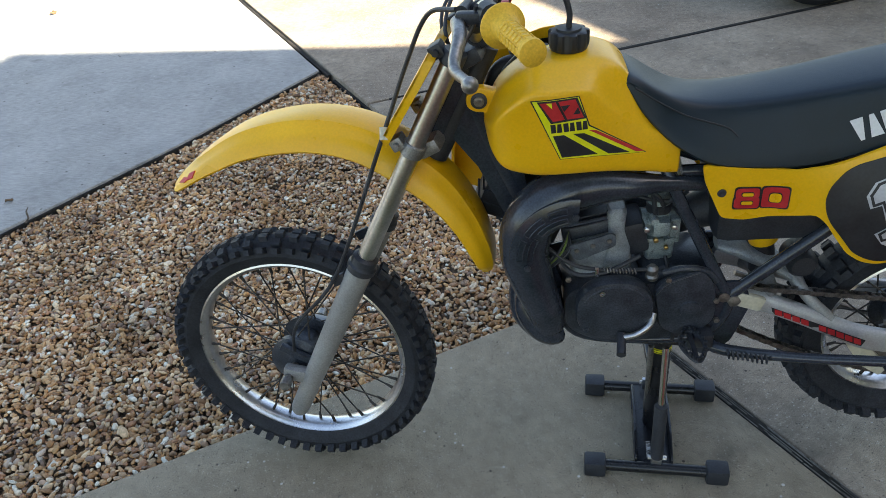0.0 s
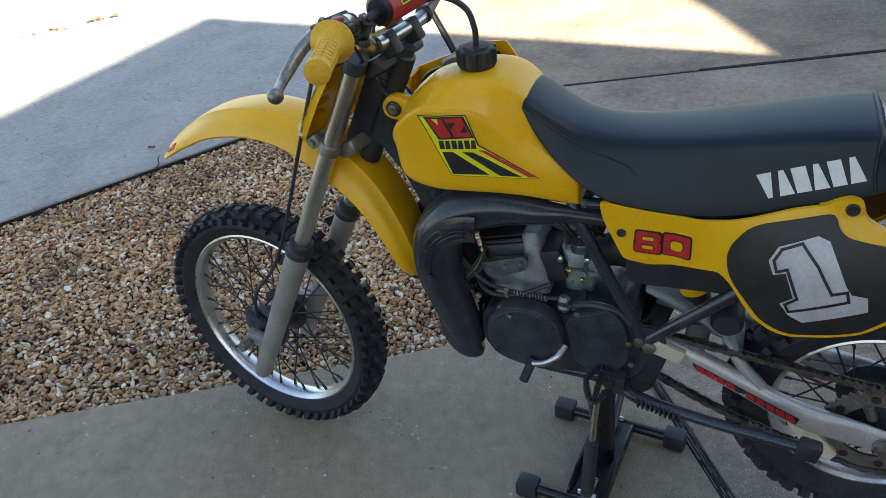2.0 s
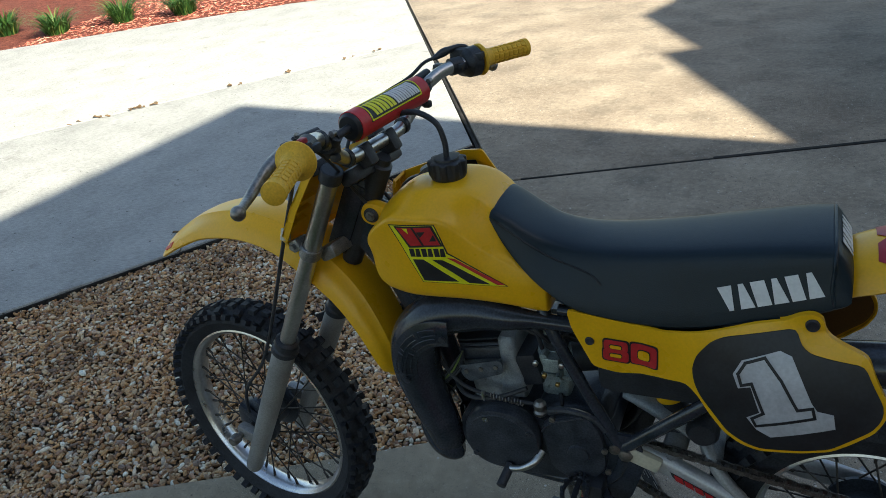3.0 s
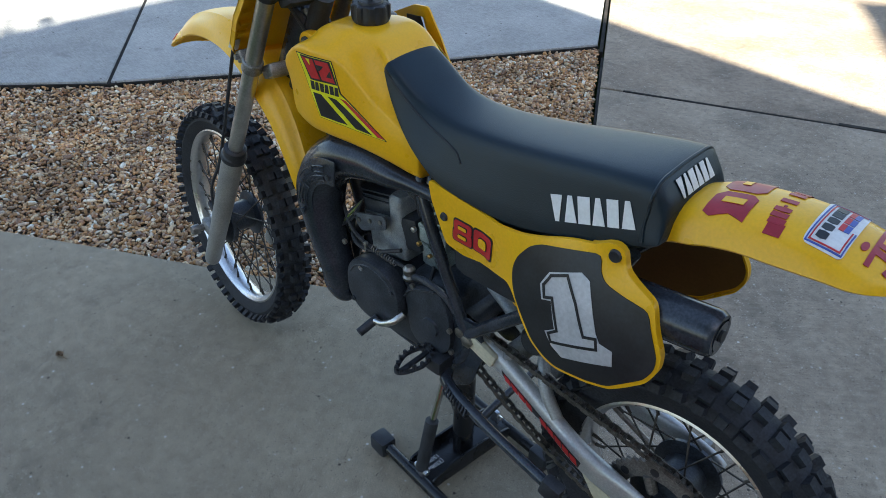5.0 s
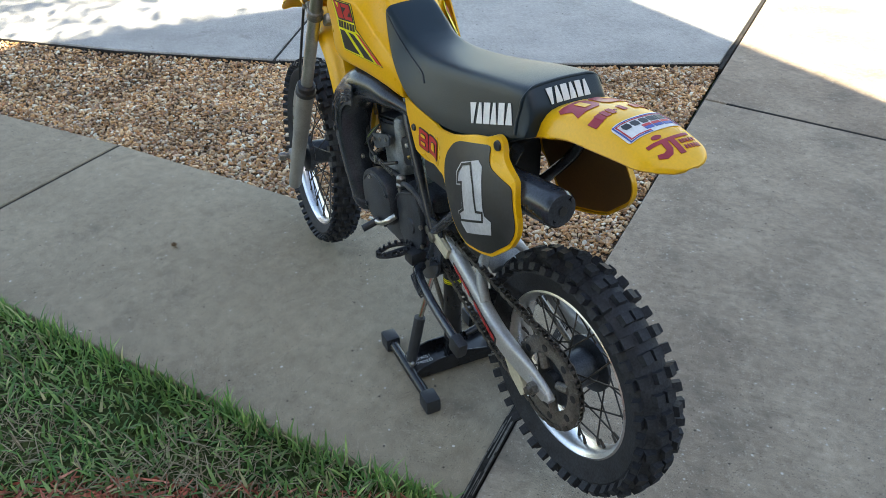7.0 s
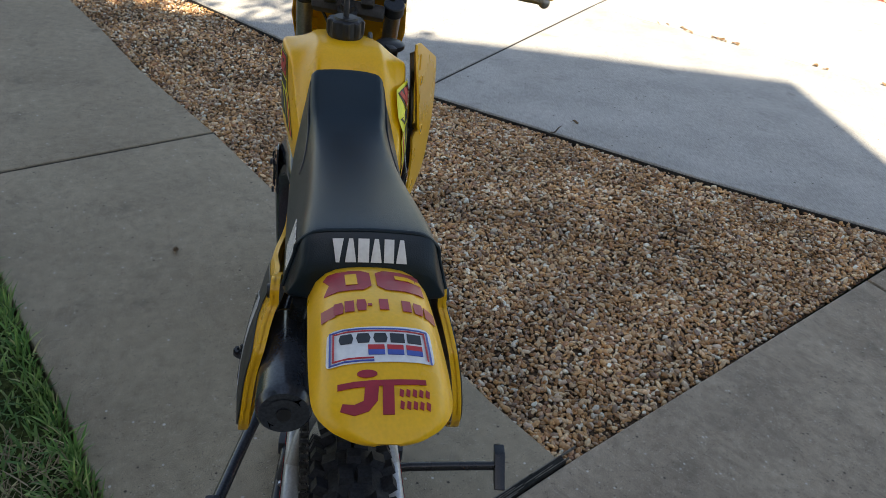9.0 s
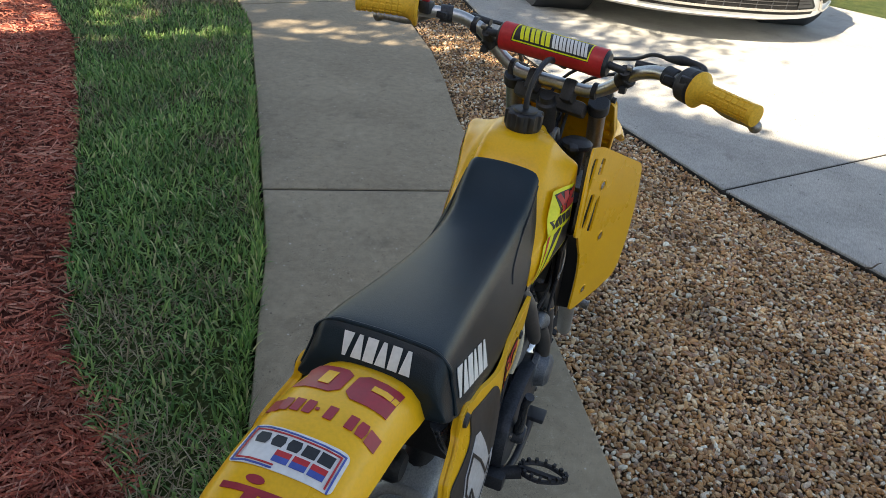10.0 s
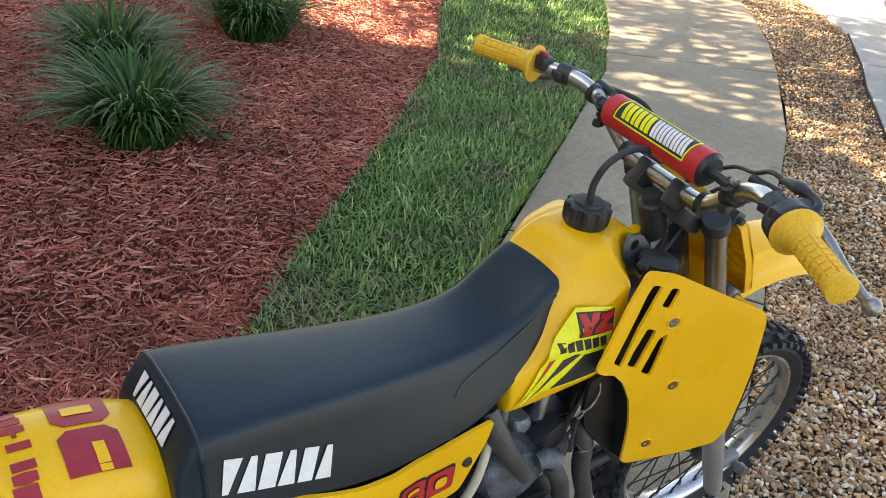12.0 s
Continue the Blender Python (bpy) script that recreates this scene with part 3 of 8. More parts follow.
def slab(outline, mat, parent, top=0.0, depth=0.11):
    """One poured panel, its arrises rounded, shrunk a little for the joint."""
    tmp = bmesh.new()
    f = tmp.faces.new([tmp.verts.new((x, y, top - depth)) for x, y in outline])
    if f.normal.z < 0 or f.calc_area() < 0:
        f.normal_flip()
    f.normal_update()
    if f.normal.z < 0:
        f.normal_flip()
    bmesh.ops.inset_region(tmp, faces=[f], thickness=0.008, use_even_offset=True, use_boundary=True)
    bmesh.ops.delete(tmp, geom=[g for g in tmp.faces if g is not f], context="FACES")
    res = bmesh.ops.extrude_face_region(tmp, geom=[f])
    up = [g for g in res["geom"] if isinstance(g, bmesh.types.BMVert)]
    for v in up:
        v.co.z = top
    bmesh.ops.recalc_face_normals(tmp, faces=tmp.faces)
    rim = [e for e in tmp.edges if all(v.co.z > top - 0.001 for v in e.verts) and len(e.link_faces) == 2]
    bmesh.ops.bevel(tmp, geom=rim, offset=0.006, segments=3, affect="EDGES", profile=0.5)
    return part("slab", tmp, mat, parent)


pavement = empty("pavement", label="tan poured concrete sidewalk curving past the gravel", category="sidewalk", kind="structure")
slab([(0.53, -0.20), (0.05, 0.55)] + PATH_GRAVEL[1:6] + [(-1.17, -1.205)] + PATH_GRASS[1:6][::-1], M["path"], pavement)
slab([(-1.69, -0.41)] + PATH_GRAVEL[6:9] + [(-4.30, -2.00), (-4.42, -2.08), (-3.42, -2.79), (-3.10, -2.50), (-2.06, -1.80), (-1.19, -1.22), (-1.17, -1.205)], M["path"], pavement)
slab([(-4.42, -2.08)] + PATH_GRAVEL[11:] + PATH_GRASS[9:][::-1] + [(-3.42, -2.79)], M["path"], pavement)

driveway = empty("driveway", label="wide stained concrete driveway with sawn joints", category="driveway", kind="structure")
slab([(0.53, -0.20), (1.35, -1.50), (9.0, 1.2), (9.0, 5.70), (3.4, 3.52), (1.25, 2.680), (0.62, 2.435), (0.13, 2.250), (-0.755, 1.90), (0.05, 0.55)], M["drive"], driveway)
slab([(-0.755, 1.90), (0.13, 2.250), (0.62, 2.435), (1.25, 2.680), (3.4, 3.52), (9.0, 5.70), (9.0, 11.0), (1.0, 9.6), (-4.6, 8.38)], M["drive"], driveway)

apron = empty("apron", label="pale grey broom-finished concrete drive beyond the gravel", category="driveway", kind="structure")
slab(SLAB_GRAVEL[:4] + [(-4.38, 2.06), (-2.24, 4.38)], M["slab"], apron)
slab([(-4.38, 2.06), (-7.3, 4.40), (-4.6, 6.05), (-3.45, 6.44), (-2.24, 4.38)], M["slab"], apron)
slab([(-2.31, 0.48)] + SLAB_GRAVEL[4:9] + [(-8.3, -0.2), (-7.0, 4.15), (-4.38, 2.06)], M["slab"], apron)
slab([(-5.45, -2.00), (-6.40, -2.62), (-7.0, -3.25), (-8.3, -4.9), (-14.0, -4.0), (-14.0, 2.0), (-8.3, -0.2)], M["slab"], apron)


def strip(a, b, width, z0, z1, mat, name, label):
    """A thin joint board or dark edge strip between two points."""
    a, b = Vector((*a, 0)), Vector((*b, 0))
    d = b - a
    m = Matrix.Translation((a + b) / 2 + Vector((0, 0, (z0 + z1) / 2))) @ Matrix.Rotation(math.atan2(d.y, d.x), 4, "Z")
    return tagged(part(name, block((d.length, width, z1 - z0), m, 0.003), mat), label, "joint strip", kind="structure")


strip((0.520, -0.197), (0.044, 0.547), 0.023, -0.08, 0.0030, M["joint"], "expansion_joint", "black tarred board in the joint of two slabs")
frayed = bmesh.new()
fray = random.Random(5)
ja, jb = Vector((0.520, -0.197, 0)), Vector((0.044, 0.547, 0))
jd = (jb - ja).normalized()
for lane in (-0.0090, -0.0050, 0.0005, 0.0055, 0.0095):
    at = fray.uniform(0.0, 0.03)
    while at < (jb - ja).length - 0.08:
        run = fray.uniform(0.03, 0.16)
        mid = ja + jd * (at + run / 2) + Vector((jd.y, -jd.x, 0)) * (lane + fray.uniform(-0.0012, 0.0012))
        block((run, fray.uniform(0.0007, 0.0021), 0.010), Matrix.Translation(mid + Vector((0, 0, -0.0008 + fray.uniform(-0.0004, 0.0004)))) @ Matrix.Rotation(math.atan2(jd.y, jd.x) + fray.uniform(-0.012, 0.012), 4, "Z"), 0.0, frayed)
        at += run + fray.uniform(0.005, 0.09) * (2.0 if lane in (-0.0050, 0.0095) else 0.6)
tagged(part("joint_fibre", frayed, M["fibre"]), "pale frayed fibres of a joint board", "joint strip", kind="stuff")
for a, b in (((-1.69, -0.41), (-1.17, -1.205)), ((-4.42, -2.08), (-3.42, -2.79)), ((-2.31, 0.48), (-4.38, 2.06)), ((-4.38, 2.06), (-7.0, 4.15)),
             ((-4.38, 2.06), (-2.24, 4.38)), ((-5.45, -2.0), (-8.3, -0.2)), ((-0.985, 2.27), (-2.24, 4.38)), ((-2.24, 4.38), (-3.45, 6.44))):
    strip(a, b, 0.018, -0.08, -0.006, M["joint"], "joint_gap", "dirt-filled joint between two slabs")
# No board here: a sunk black strip puts in the slab edge's thin shadow.
strip((0.02, 0.615), (-0.96, 2.25), 0.016, -0.08, -0.022, M["joint"], "expansion_joint", "black strip standing in for the thin shadow at the drive's edge")
# Black strips draw the dark line along the pale drive's edge.
for a, b in zip(SLAB_GRAVEL[:9], SLAB_GRAVEL[1:10]):
    strip((a[0] - 0.002, a[1] - 0.004), (b[0] - 0.002, b[1] - 0.004), 0.011, -0.08, -0.008, M["joint"], "expansion_joint", "black strip between the gravel and the pale drive")
FAR_JOINT = [(-0.66, 1.944), (0.13, 2.250), (0.62, 2.435), (1.25, 2.680), (3.4, 3.52), (9.0, 5.70)]
for k, (a, b) in enumerate(zip(FAR_JOINT, FAR_JOINT[1:])):
    strip(a, b, 0.026 if k else 0.015, -0.08, 0.0030 if k else -0.001, M["joint"], "expansion_joint", "black tarred joint across the driveway")


def bed(name, outline, z, mat, label, category):
    """A bed between the slabs: a sheet with a gentle swell."""
    tmp = bmesh.new()
    f = tmp.faces.new([tmp.verts.new((x, y, z)) for x, y in outline])
    bmesh.ops.triangulate(tmp, faces=[f])
    bmesh.ops.subdivide_edges(tmp, edges=tmp.edges, cuts=2, use_grid_fill=True)
    for v in tmp.verts:
        v.co.z = z + 0.008 * noise.noise(v.co * 2.5)
    for g in tmp.faces:
        g.normal_update()
        if g.normal.z < 0:
            g.normal_flip()
    return tagged(part(name, tmp, mat, recalc=False), label, category, kind="structure")


GRAVEL = PATH_GRAVEL + SLAB_GRAVEL[::-1]
GRASS = PATH_GRASS + MULCH_GRASS[::-1][:-1]
MULCH = MULCH_GRASS + [(-4.6, -7.0), (6.0, -7.0), (6.0, -3.4), (1.35, -1.50)]
bed("gravel_bed", GRAVEL, -0.036, M["gravel_bed"], "brown gritty bed under the pebbles", "gravel bed")
bed("lawn", GRASS, -0.012, M["lawn_soil"], "green turf strip beside the sidewalk", "lawn")
bed("far_bed", [(-7.35, 4.45), (-4.62, 6.12), (-3.47, 6.52), (-4.6, 8.6), (-9.0, 12.0), (-14.0, 6.0)], -0.020, M["mulch_bed"], "sunlit bed of brown mulch across the drive", "mulch bed")
bed("mulch_bed", MULCH, -0.028, M["mulch_bed"], "planting bed under red bark mulch", "mulch bed")


# ---------------------------------------------------------------- loose ground cover
def scatter(poly, step, rng, jitter=0.5):
    p = np.array(poly)
    lo, hi = p.min(0), p.max(0)
    gx, gy = np.meshgrid(np.arange(lo[0], hi[0], step), np.arange(lo[1], hi[1], step))
    pts = np.column_stack([gx.ravel(), gy.ravel()])
    pts += rng.uniform(-jitter, jitter, pts.shape) * step
    return pts[inside(poly, pts)]


def ico(level):
    tmp = bmesh.new()
    bmesh.ops.create_icosphere(tmp, subdivisions=level, radius=1)
    tmp.verts.index_update()
    v = np.array([x.co[:] for x in tmp.verts])
    f = np.array([[x.index for x in g.verts] for g in tmp.faces])
    tmp.free()
    return v, f


def pebbles(pts, level, lo, hi, z, rng):
    """Rounded uneven stones."""
    v, f = ico(level)
    n, k = len(pts), len(v)
    size = rng.uniform(lo, hi, n) * rng.choice([0.8, 1.0, 1.25], n, p=[0.35, 0.5, 0.15])
    axes = np.column_stack([rng.uniform(1.1, 1.85, n), rng.uniform(0.75, 1.05, n), rng.uniform(0.5, 0.75, n)]) * size[:, None]
    q = rng.normal(size=(n, 4)) * np.array([1.6, 0.45, 0.45, 1.6])
    q /= np.linalg.norm(q, axis=1)[:, None]
    w, x, y, zz = q.T
    rot = np.stack([1 - 2 * (y * y + zz * zz), 2 * (x * y - zz * w), 2 * (x * zz + y * w), 2 * (x * y + zz * w), 1 - 2 * (x * x + zz * zz),
                    2 * (y * zz - x * w), 2 * (x * zz - y * w), 2 * (y * zz + x * w), 1 - 2 * (x * x + y * y)], 1).reshape(n, 3, 3)
    bump = 1 + rng.uniform(-0.17, 0.17, (n, k, 1))
    local = v[None] * bump * axes[:, None]
    place = np.column_stack([pts, z + rng.uniform(-0.004, 0.006, n)])
    verts = np.einsum("nij,nkj->nki", rot, local) + place[:, None]
    faces = f[None] + (np.arange(n) * k)[:, None, None]
    return verts.reshape(-1, 3), faces.reshape(-1, 3)


rng = np.random.default_rng(7)
NEAR = [(0.05, 0.55), (-0.35, 0.315), (-1.10, -0.09), (-1.05, 0.75), (-0.50, 1.05)]
fine = scatter(GRAVEL, 0.0108, rng)
coarse = scatter(GRAVEL, 0.0140, rng)
all_pts = np.vstack([fine[fine[:, 0] > -2.3], coarse[coarse[:, 0] <= -2.3]])
soil = np.array([noise.noise(Vector((x * 4.3, y * 4.3, 9.0))) for x, y in all_pts])
all_pts = all_pts[rng.random(len(all_pts)) < np.where((soil > 0.42) & (all_pts[:, 0] > -2.3), 0.78, 1.0)]
is_near = inside(NEAR, all_pts)
far_keep = (~is_near) & (rng.random(len(all_pts)) < np.where(all_pts[:, 0] < -4.0, 0.40, 0.85))
va, fa = pebbles(all_pts[is_near], 2, 0.0046, 0.0080, -0.023, rng)
vb, fb = pebbles(all_pts[far_keep], 1, 0.0054, 0.0092, -0.024, rng)
over = scatter(GRAVEL, 0.045, rng)
over = over[over[:, 0] > -2.4]
vc, fc = pebbles(over, 2, 0.0052, 0.0094, -0.018, rng)
gravel = new("gravel", raw("gravel", np.vstack([va, vb, vc]), np.vstack([fa, fb + len(va), fc + len(va) + len(vb)]), M["stones"]))
tagged(gravel, "rounded tan, cream and brown river pebbles", "gravel", kind="stuff")


def blades(pts, rng, length, width, lean, z, rows=4, droop=1.0, out=None):
    """Arching leaf blades, each a folded strip."""
    n = len(pts)
    a = rng.uniform(0, 2 * math.pi, n) if out is None else out
    ln = rng.uniform(*length, n)
    wd = rng.uniform(*width, n)
    le = rng.uniform(*lean, n)
    s = np.linspace(0, 1, rows)
    ang = le[:, None] + droop * s[None] ** 1.5
    step = ln[:, None] / (rows - 1)
    r = np.concatenate([np.zeros((n, 1)), np.cumsum(np.sin(ang[:, :-1]) * step, 1)], 1)
    h = np.concatenate([np.zeros((n, 1)), np.cumsum(np.cos(ang[:, :-1]) * step, 1)], 1)
    taper = np.interp(s, [0, 0.3, 0.75, 1], [0.75, 1, 0.75, 0.06])[None] * wd[:, None] / 2
    ca, sa = np.cos(a)[:, None], np.sin(a)[:, None]
    cx, cy, cz = pts[:, :1] + ca * r, pts[:, 1:2] + sa * r, z + h
    left = np.stack([cx - sa * taper, cy + ca * taper, cz], 2)
    right = np.stack([cx + sa * taper, cy - ca * taper, cz], 2)
    verts = np.stack([left, right], 2).reshape(n, rows * 2, 3)
    quads = np.array([[2 * k, 2 * k + 1, 2 * k + 3, 2 * k + 2] for k in range(rows - 1)])
    faces = quads[None] + (np.arange(n) * rows * 2)[:, None, None]
    return verts.reshape(-1, 3), faces.reshape(-1, 4)


g_pts = scatter(GRASS, 0.0104, rng, 0.95)
g_pts = g_pts[(g_pts[:, 1] > -4.6) & (rng.random(len(g_pts)) < np.where(g_pts[:, 1] < -2.6, 0.55, 1.0))]
thin = np.array([noise.noise(Vector((x * 3.1, y * 3.1, 2.0))) for x, y in g_pts])
g_pts = g_pts[rng.random(len(g_pts)) < np.clip(0.95 - 1.6 * np.clip(thin, 0, 1), 0.22, 1) * np.interp(g_pts[:, 0], [-1.4, -0.5], [1.0, 0.78])]
gv, gf = blades(g_pts, rng, (0.022, 0.062), (0.0036, 0.0088), (0.05, 1.30), -0.016, 4, 0.8)
fringe, grow = [], random.Random(11)
for a, b in zip(PATH_GRASS[:7], PATH_GRASS[1:8]):
    d = Vector((b[0] - a[0], b[1] - a[1]))
    inward = Vector((-d.y, d.x)).normalized()
    for k in range(int(d.length / 0.0016)):
        p = Vector(a) + d * grow.random() + inward * (0.002 + 0.034 * grow.random() ** 1.3)
        if grow.random() < 0.55 + 0.9 * noise.noise(Vector((p.x * 9, p.y * 9, 7.0))):
            fringe.append(tuple(p))
fv, ff_ = blades(np.array(fringe), rng, (0.032, 0.082), (0.0030, 0.0074), (0.0, 0.70), -0.014, 4, 0.5)
gv, gf = np.vstack([gv, fv]), np.vstack([gf, ff_ + len(gv)])
s_pts = scatter(GRASS, 0.0125, rng, 1.0)
s_pts = s_pts[s_pts[:, 1] > -3.2]
bare = np.array([noise.noise(Vector((x * 3.1, y * 3.1, 2.0))) for x, y in s_pts])
s_pts = s_pts[rng.random(len(s_pts)) < np.clip(0.08 + 1.4 * bare + 0.42 * (s_pts[:, 0] > -0.60), 0.04, 1)]
sv, sf = blades(s_pts, rng, (0.030, 0.070), (0.0012, 0.0036), (0.55, 1.40), -0.010, 4, 0.25)
tagged(new("dry_thatch", raw("dry_thatch", sv, sf, M["straw"])), "thin tan dead straws lying in the turf", "dry grass", kind="stuff")
tagged(new("grass", raw("grass", gv, gf, M["blades"])), "dense coarse green turf with a few dry blades", "grass", kind="stuff")


def shreds(pts, rng, z):
    """Splintered slivers of bark, lying criss-cross."""
    n = len(pts)
    ln = rng.uniform(0.010, 0.058, n) * rng.choice([0.6, 1.0, 1.3, 2.0], n, p=[0.40, 0.36, 0.20, 0.04])
    wd = rng.uniform(0.0016, 0.0068, n)
    th = rng.uniform(0.0015, 0.004, n)
    a = rng.uniform(0, math.pi, n)
    tilt = rng.normal(0, 0.17, n)
    ends = np.array([(-1, -0.25, -1), (-1, 0.35, -1), (-1, 0.0, 1), (-0.2, -1, -1), (-0.2, 1, -1), (-0.2, 0.2, 1), (1, -0.1, -1), (1, 0.25, -1), (1, 0.1, 0.4)], float)
    loc = ends[None] * np.column_stack([ln / 2, wd / 2, th])[:, None]
    loc = loc * (1 + rng.uniform(-0.25, 0.25, loc.shape))
    ct, st = np.cos(tilt)[:, None], np.sin(tilt)[:, None]
    x, zz = loc[..., 0] * ct - loc[..., 2] * st, loc[..., 0] * st + loc[..., 2] * ct
    ca, sa = np.cos(a)[:, None], np.sin(a)[:, None]
    y = loc[..., 1]
    lift = z + rng.uniform(0, 0.016, n)[:, None] + np.abs(tilt)[:, None] * ln[:, None] * 0.35
    verts = np.stack([pts[:, :1] + x * ca - y * sa, pts[:, 1:2] + x * sa + y * ca, zz + lift], 2)
    tri = np.array([(0, 3, 5), (0, 5, 2), (2, 5, 4), (2, 4, 1), (3, 6, 8), (3, 8, 5), (5, 8, 7), (5, 7, 4), (0, 2, 1), (6, 7, 8)])
    faces = tri[None] + (np.arange(n) * 9)[:, None, None]
    return verts.reshape(-1, 3), faces.reshape(-1, 3)


SEEN_MULCH = MULCH_GRASS + [(-3.6, -5.6), (1.2, -5.6), (1.35, -1.50)]
m_pts = scatter(SEEN_MULCH, 0.0148, rng, 1.0)
near_edge = scatter([(0.60, -0.205), (0.43, -0.285), (-0.02, -0.885), (-0.14, -1.30), (0.9, -1.30)], 0.0105, rng, 1.0)
mv, mf = shreds(np.vstack([m_pts, near_edge]), rng, -0.021)
tagged(new("bark_mulch", raw("bark_mulch", mv, mf, M["shreds"], False)), "shredded red bark mulch, faded in places", "mulch", kind="stuff")


def clump(x, y, n, spread, reach, seed):
    """A tuft of long arching leaves from one crown."""
    r = np.random.default_rng(seed)
    a = r.uniform(0, 2 * math.pi, n)
    d = spread * np.sqrt(r.random(n))
    pts = np.column_stack([d * np.cos(a), d * np.sin(a)])
    v, f = blades(pts, r, (0.50 * reach, reach), (0.0085, 0.0150), (0.0, 0.55), 0.0, 9, 1.85, a + r.normal(0, 0.35, n))
    v[:, 2] = np.maximum(v[:, 2], 0.004)
    ob = new("border_grass", raw("border_grass", v, f, M["lily"]))
    ob.location = (x, y, -0.025)
    return tagged(ob, "bushy clump of dark green strappy border grass", "plant", group="border grass clumps")


clump(-0.22, -2.44, 760, 0.14, 0.53, 1)
clump(-0.36, -3.24, 680, 0.15, 0.48, 2)
clump(-1.27, -3.62, 760, 0.17, 0.56, 3)

# a small weed with round leaves by the first clump
wbm = bmesh.new()
for k in range(9):
    a, r0 = k * 2.4, 0.02 + 0.005 * k
    c = Vector((r0 * math.cos(a), r0 * math.sin(a), 0.03 + 0.004 * k))
    lean = Matrix.Translation(c) @ Matrix.Rotation(a, 4, "Z") @ Matrix.Rotation(0.35, 4, "Y")
    leaf = [(0.016 * math.cos(t), 0.012 * math.sin(t)) for t in np.linspace(0, 2 * math.pi, 10, endpoint=False)]
    plate(leaf, 0.001, lambda u, v, w, m=lean: m @ Vector((u, v, w)), bm=wbm)
    tube([(0, 0, 0), c * 0.6, c], 0.0012, 5, 3, bm=wbm)
weed = part("weed", wbm, M["lily"])
weed.location = (-0.51, -2.33, -0.03)
tagged(weed, "small round-leaved green weed in the mulch", "weed")

# bits lying about on the concrete
tw = tube([(-1.872, 1.035, 0.006), (-1.868, 1.055, 0.014), (-1.875, 1.07, 0.032), (-1.868, 1.08, 0.045)], [0.004, 0.0035, 0.003, 0.001], 6)
tagged(part("twig", tw, M["bark"]), "dark broken twig sticking up by the slab edge", "twig")


def dry_leaf(x, y, size, seed, label="curled brown dry leaf on the concrete"):
    """A crumpled leaf: a curled blade with a stalk."""
    r = random.Random(seed)
    lb = bmesh.new()
    rows = []
    for i in range(6):
        u = i / 5
        w = size * 0.36 * math.sin(math.pi * (0.08 + 0.9 * u)) * r.uniform(0.8, 1.2)
        rows.append([(size * (u - 0.5), w * v, 0.003 + size * (0.22 * abs(v) ** 1.5 + 0.12 * math.sin(u * 5 + seed))) for v in (-1, -0.5, 0, 0.5, 1)])
    loft(rows, ring=False, bm=lb)
    tube([(size * 0.5, 0, 0.004), (size * 0.8, size * 0.1, 0.003)], size * 0.03, 5, 1, False, lb)
    ob = part("dry_leaf", lb, M["dryleaf"])
    ob.location, ob.rotation_euler = (x, y, 0.001), (0, 0, r.uniform(0, 6.3))
    sol = ob.modifiers.new("thick", "SOLIDIFY")
    sol.thickness = 0.0008
    return tagged(ob, label, "leaf litter", group="dry leaves")


dry_leaf(-0.80, -0.435, 0.028, 3, "small dark scrap of leaf on the sidewalk")
lr2 = random.Random(21)
for k in range(26):  # brown leaf scraps caught in the joint of the lit drive
    u = lr2.choice([0.18, 0.24, 0.30, 0.33, 0.36, 0.52, 0.66, 0.80, 0.86]) + lr2.uniform(-0.02, 0.02)
    x, y = -4.38 + 2.14 * u, 2.06 + 2.32 * u
    dry_leaf(x + lr2.uniform(-0.03, 0.03), y + lr2.uniform(-0.03, 0.03), lr2.uniform(0.02, 0.042), 30 + k)
for k, (x, y) in enumerate(((-2.02, 1.20), (0.95, 1.10), (1.25, 0.55))):
    dry_leaf(x, y, 0.030, 10 + k)
far_pts = scatter([(-7.2, 4.50), (-4.62, 6.14), (-3.50, 6.55), (-4.2, 8.0), (-7.5, 7.5)], 0.045, rng, 1.0)
fv, ff_ = shreds(far_pts, rng, -0.02)
tagged(new("bark_mulch", raw("bark_mulch", fv, ff_, M["shreds"], False)), "sunlit red bark mulch across the drive", "mulch", kind="stuff")
for k, (x, y) in enumerate(((-8.06, 5.24), (-7.18, 5.20), (-6.62, 5.64), (-5.93, 5.90))):
    clump(x, y, 260, 0.12, 0.42, 40 + k)


# ---------------------------------------------------------------- unseen house and tree behind the camera, added to cast shade
house = empty("house", (5.99, -2.54, 0), label="unseen beige house with a steep brown roof, added to shade the motorcycle", category="house")
house.rotation_euler[2] = math.atan2(SUN_AZ[0], -SUN_AZ[1])
# Outline worked back from the ground shadow's edge, not from a known building.
SHADE_OUTLINE = [(-5.95, 2.6), (-5.95, 4.10), (-3.79, 4.72), (-3.57, 5.10), (-3.29, 5.73), (-2.52, 6.43), (-1.61, 6.58), (-0.23, 6.90), (1.51, 7.22), (2.01, 5.99),
         (2.43, 4.96), (3.43, 5.85), (3.62, 5.76), (4.25, 6.33), (5.68, 6.40), (9.0, 6.40), (9.0, 2.6)]
part("wall", plate([(-5.9, -0.1), (-5.9, 2.62), (8.95, 2.62), (8.95, -0.1)], 0.3, lambda u, v, w: (u, -w - 0.02, v)), M["stucco"], house)
part("roof", plate(SHADE_OUTLINE, 0.3, lambda u, v, w: (u, -w, v)), M["shingle"], house, "brown roof outline cut to the edge of the shadow it casts")
part("side_wall", block((0.3, 6.0, 2.7), Matrix.Translation((-5.75, -3.35, 1.25)), 0.01), M["stucco"], house)
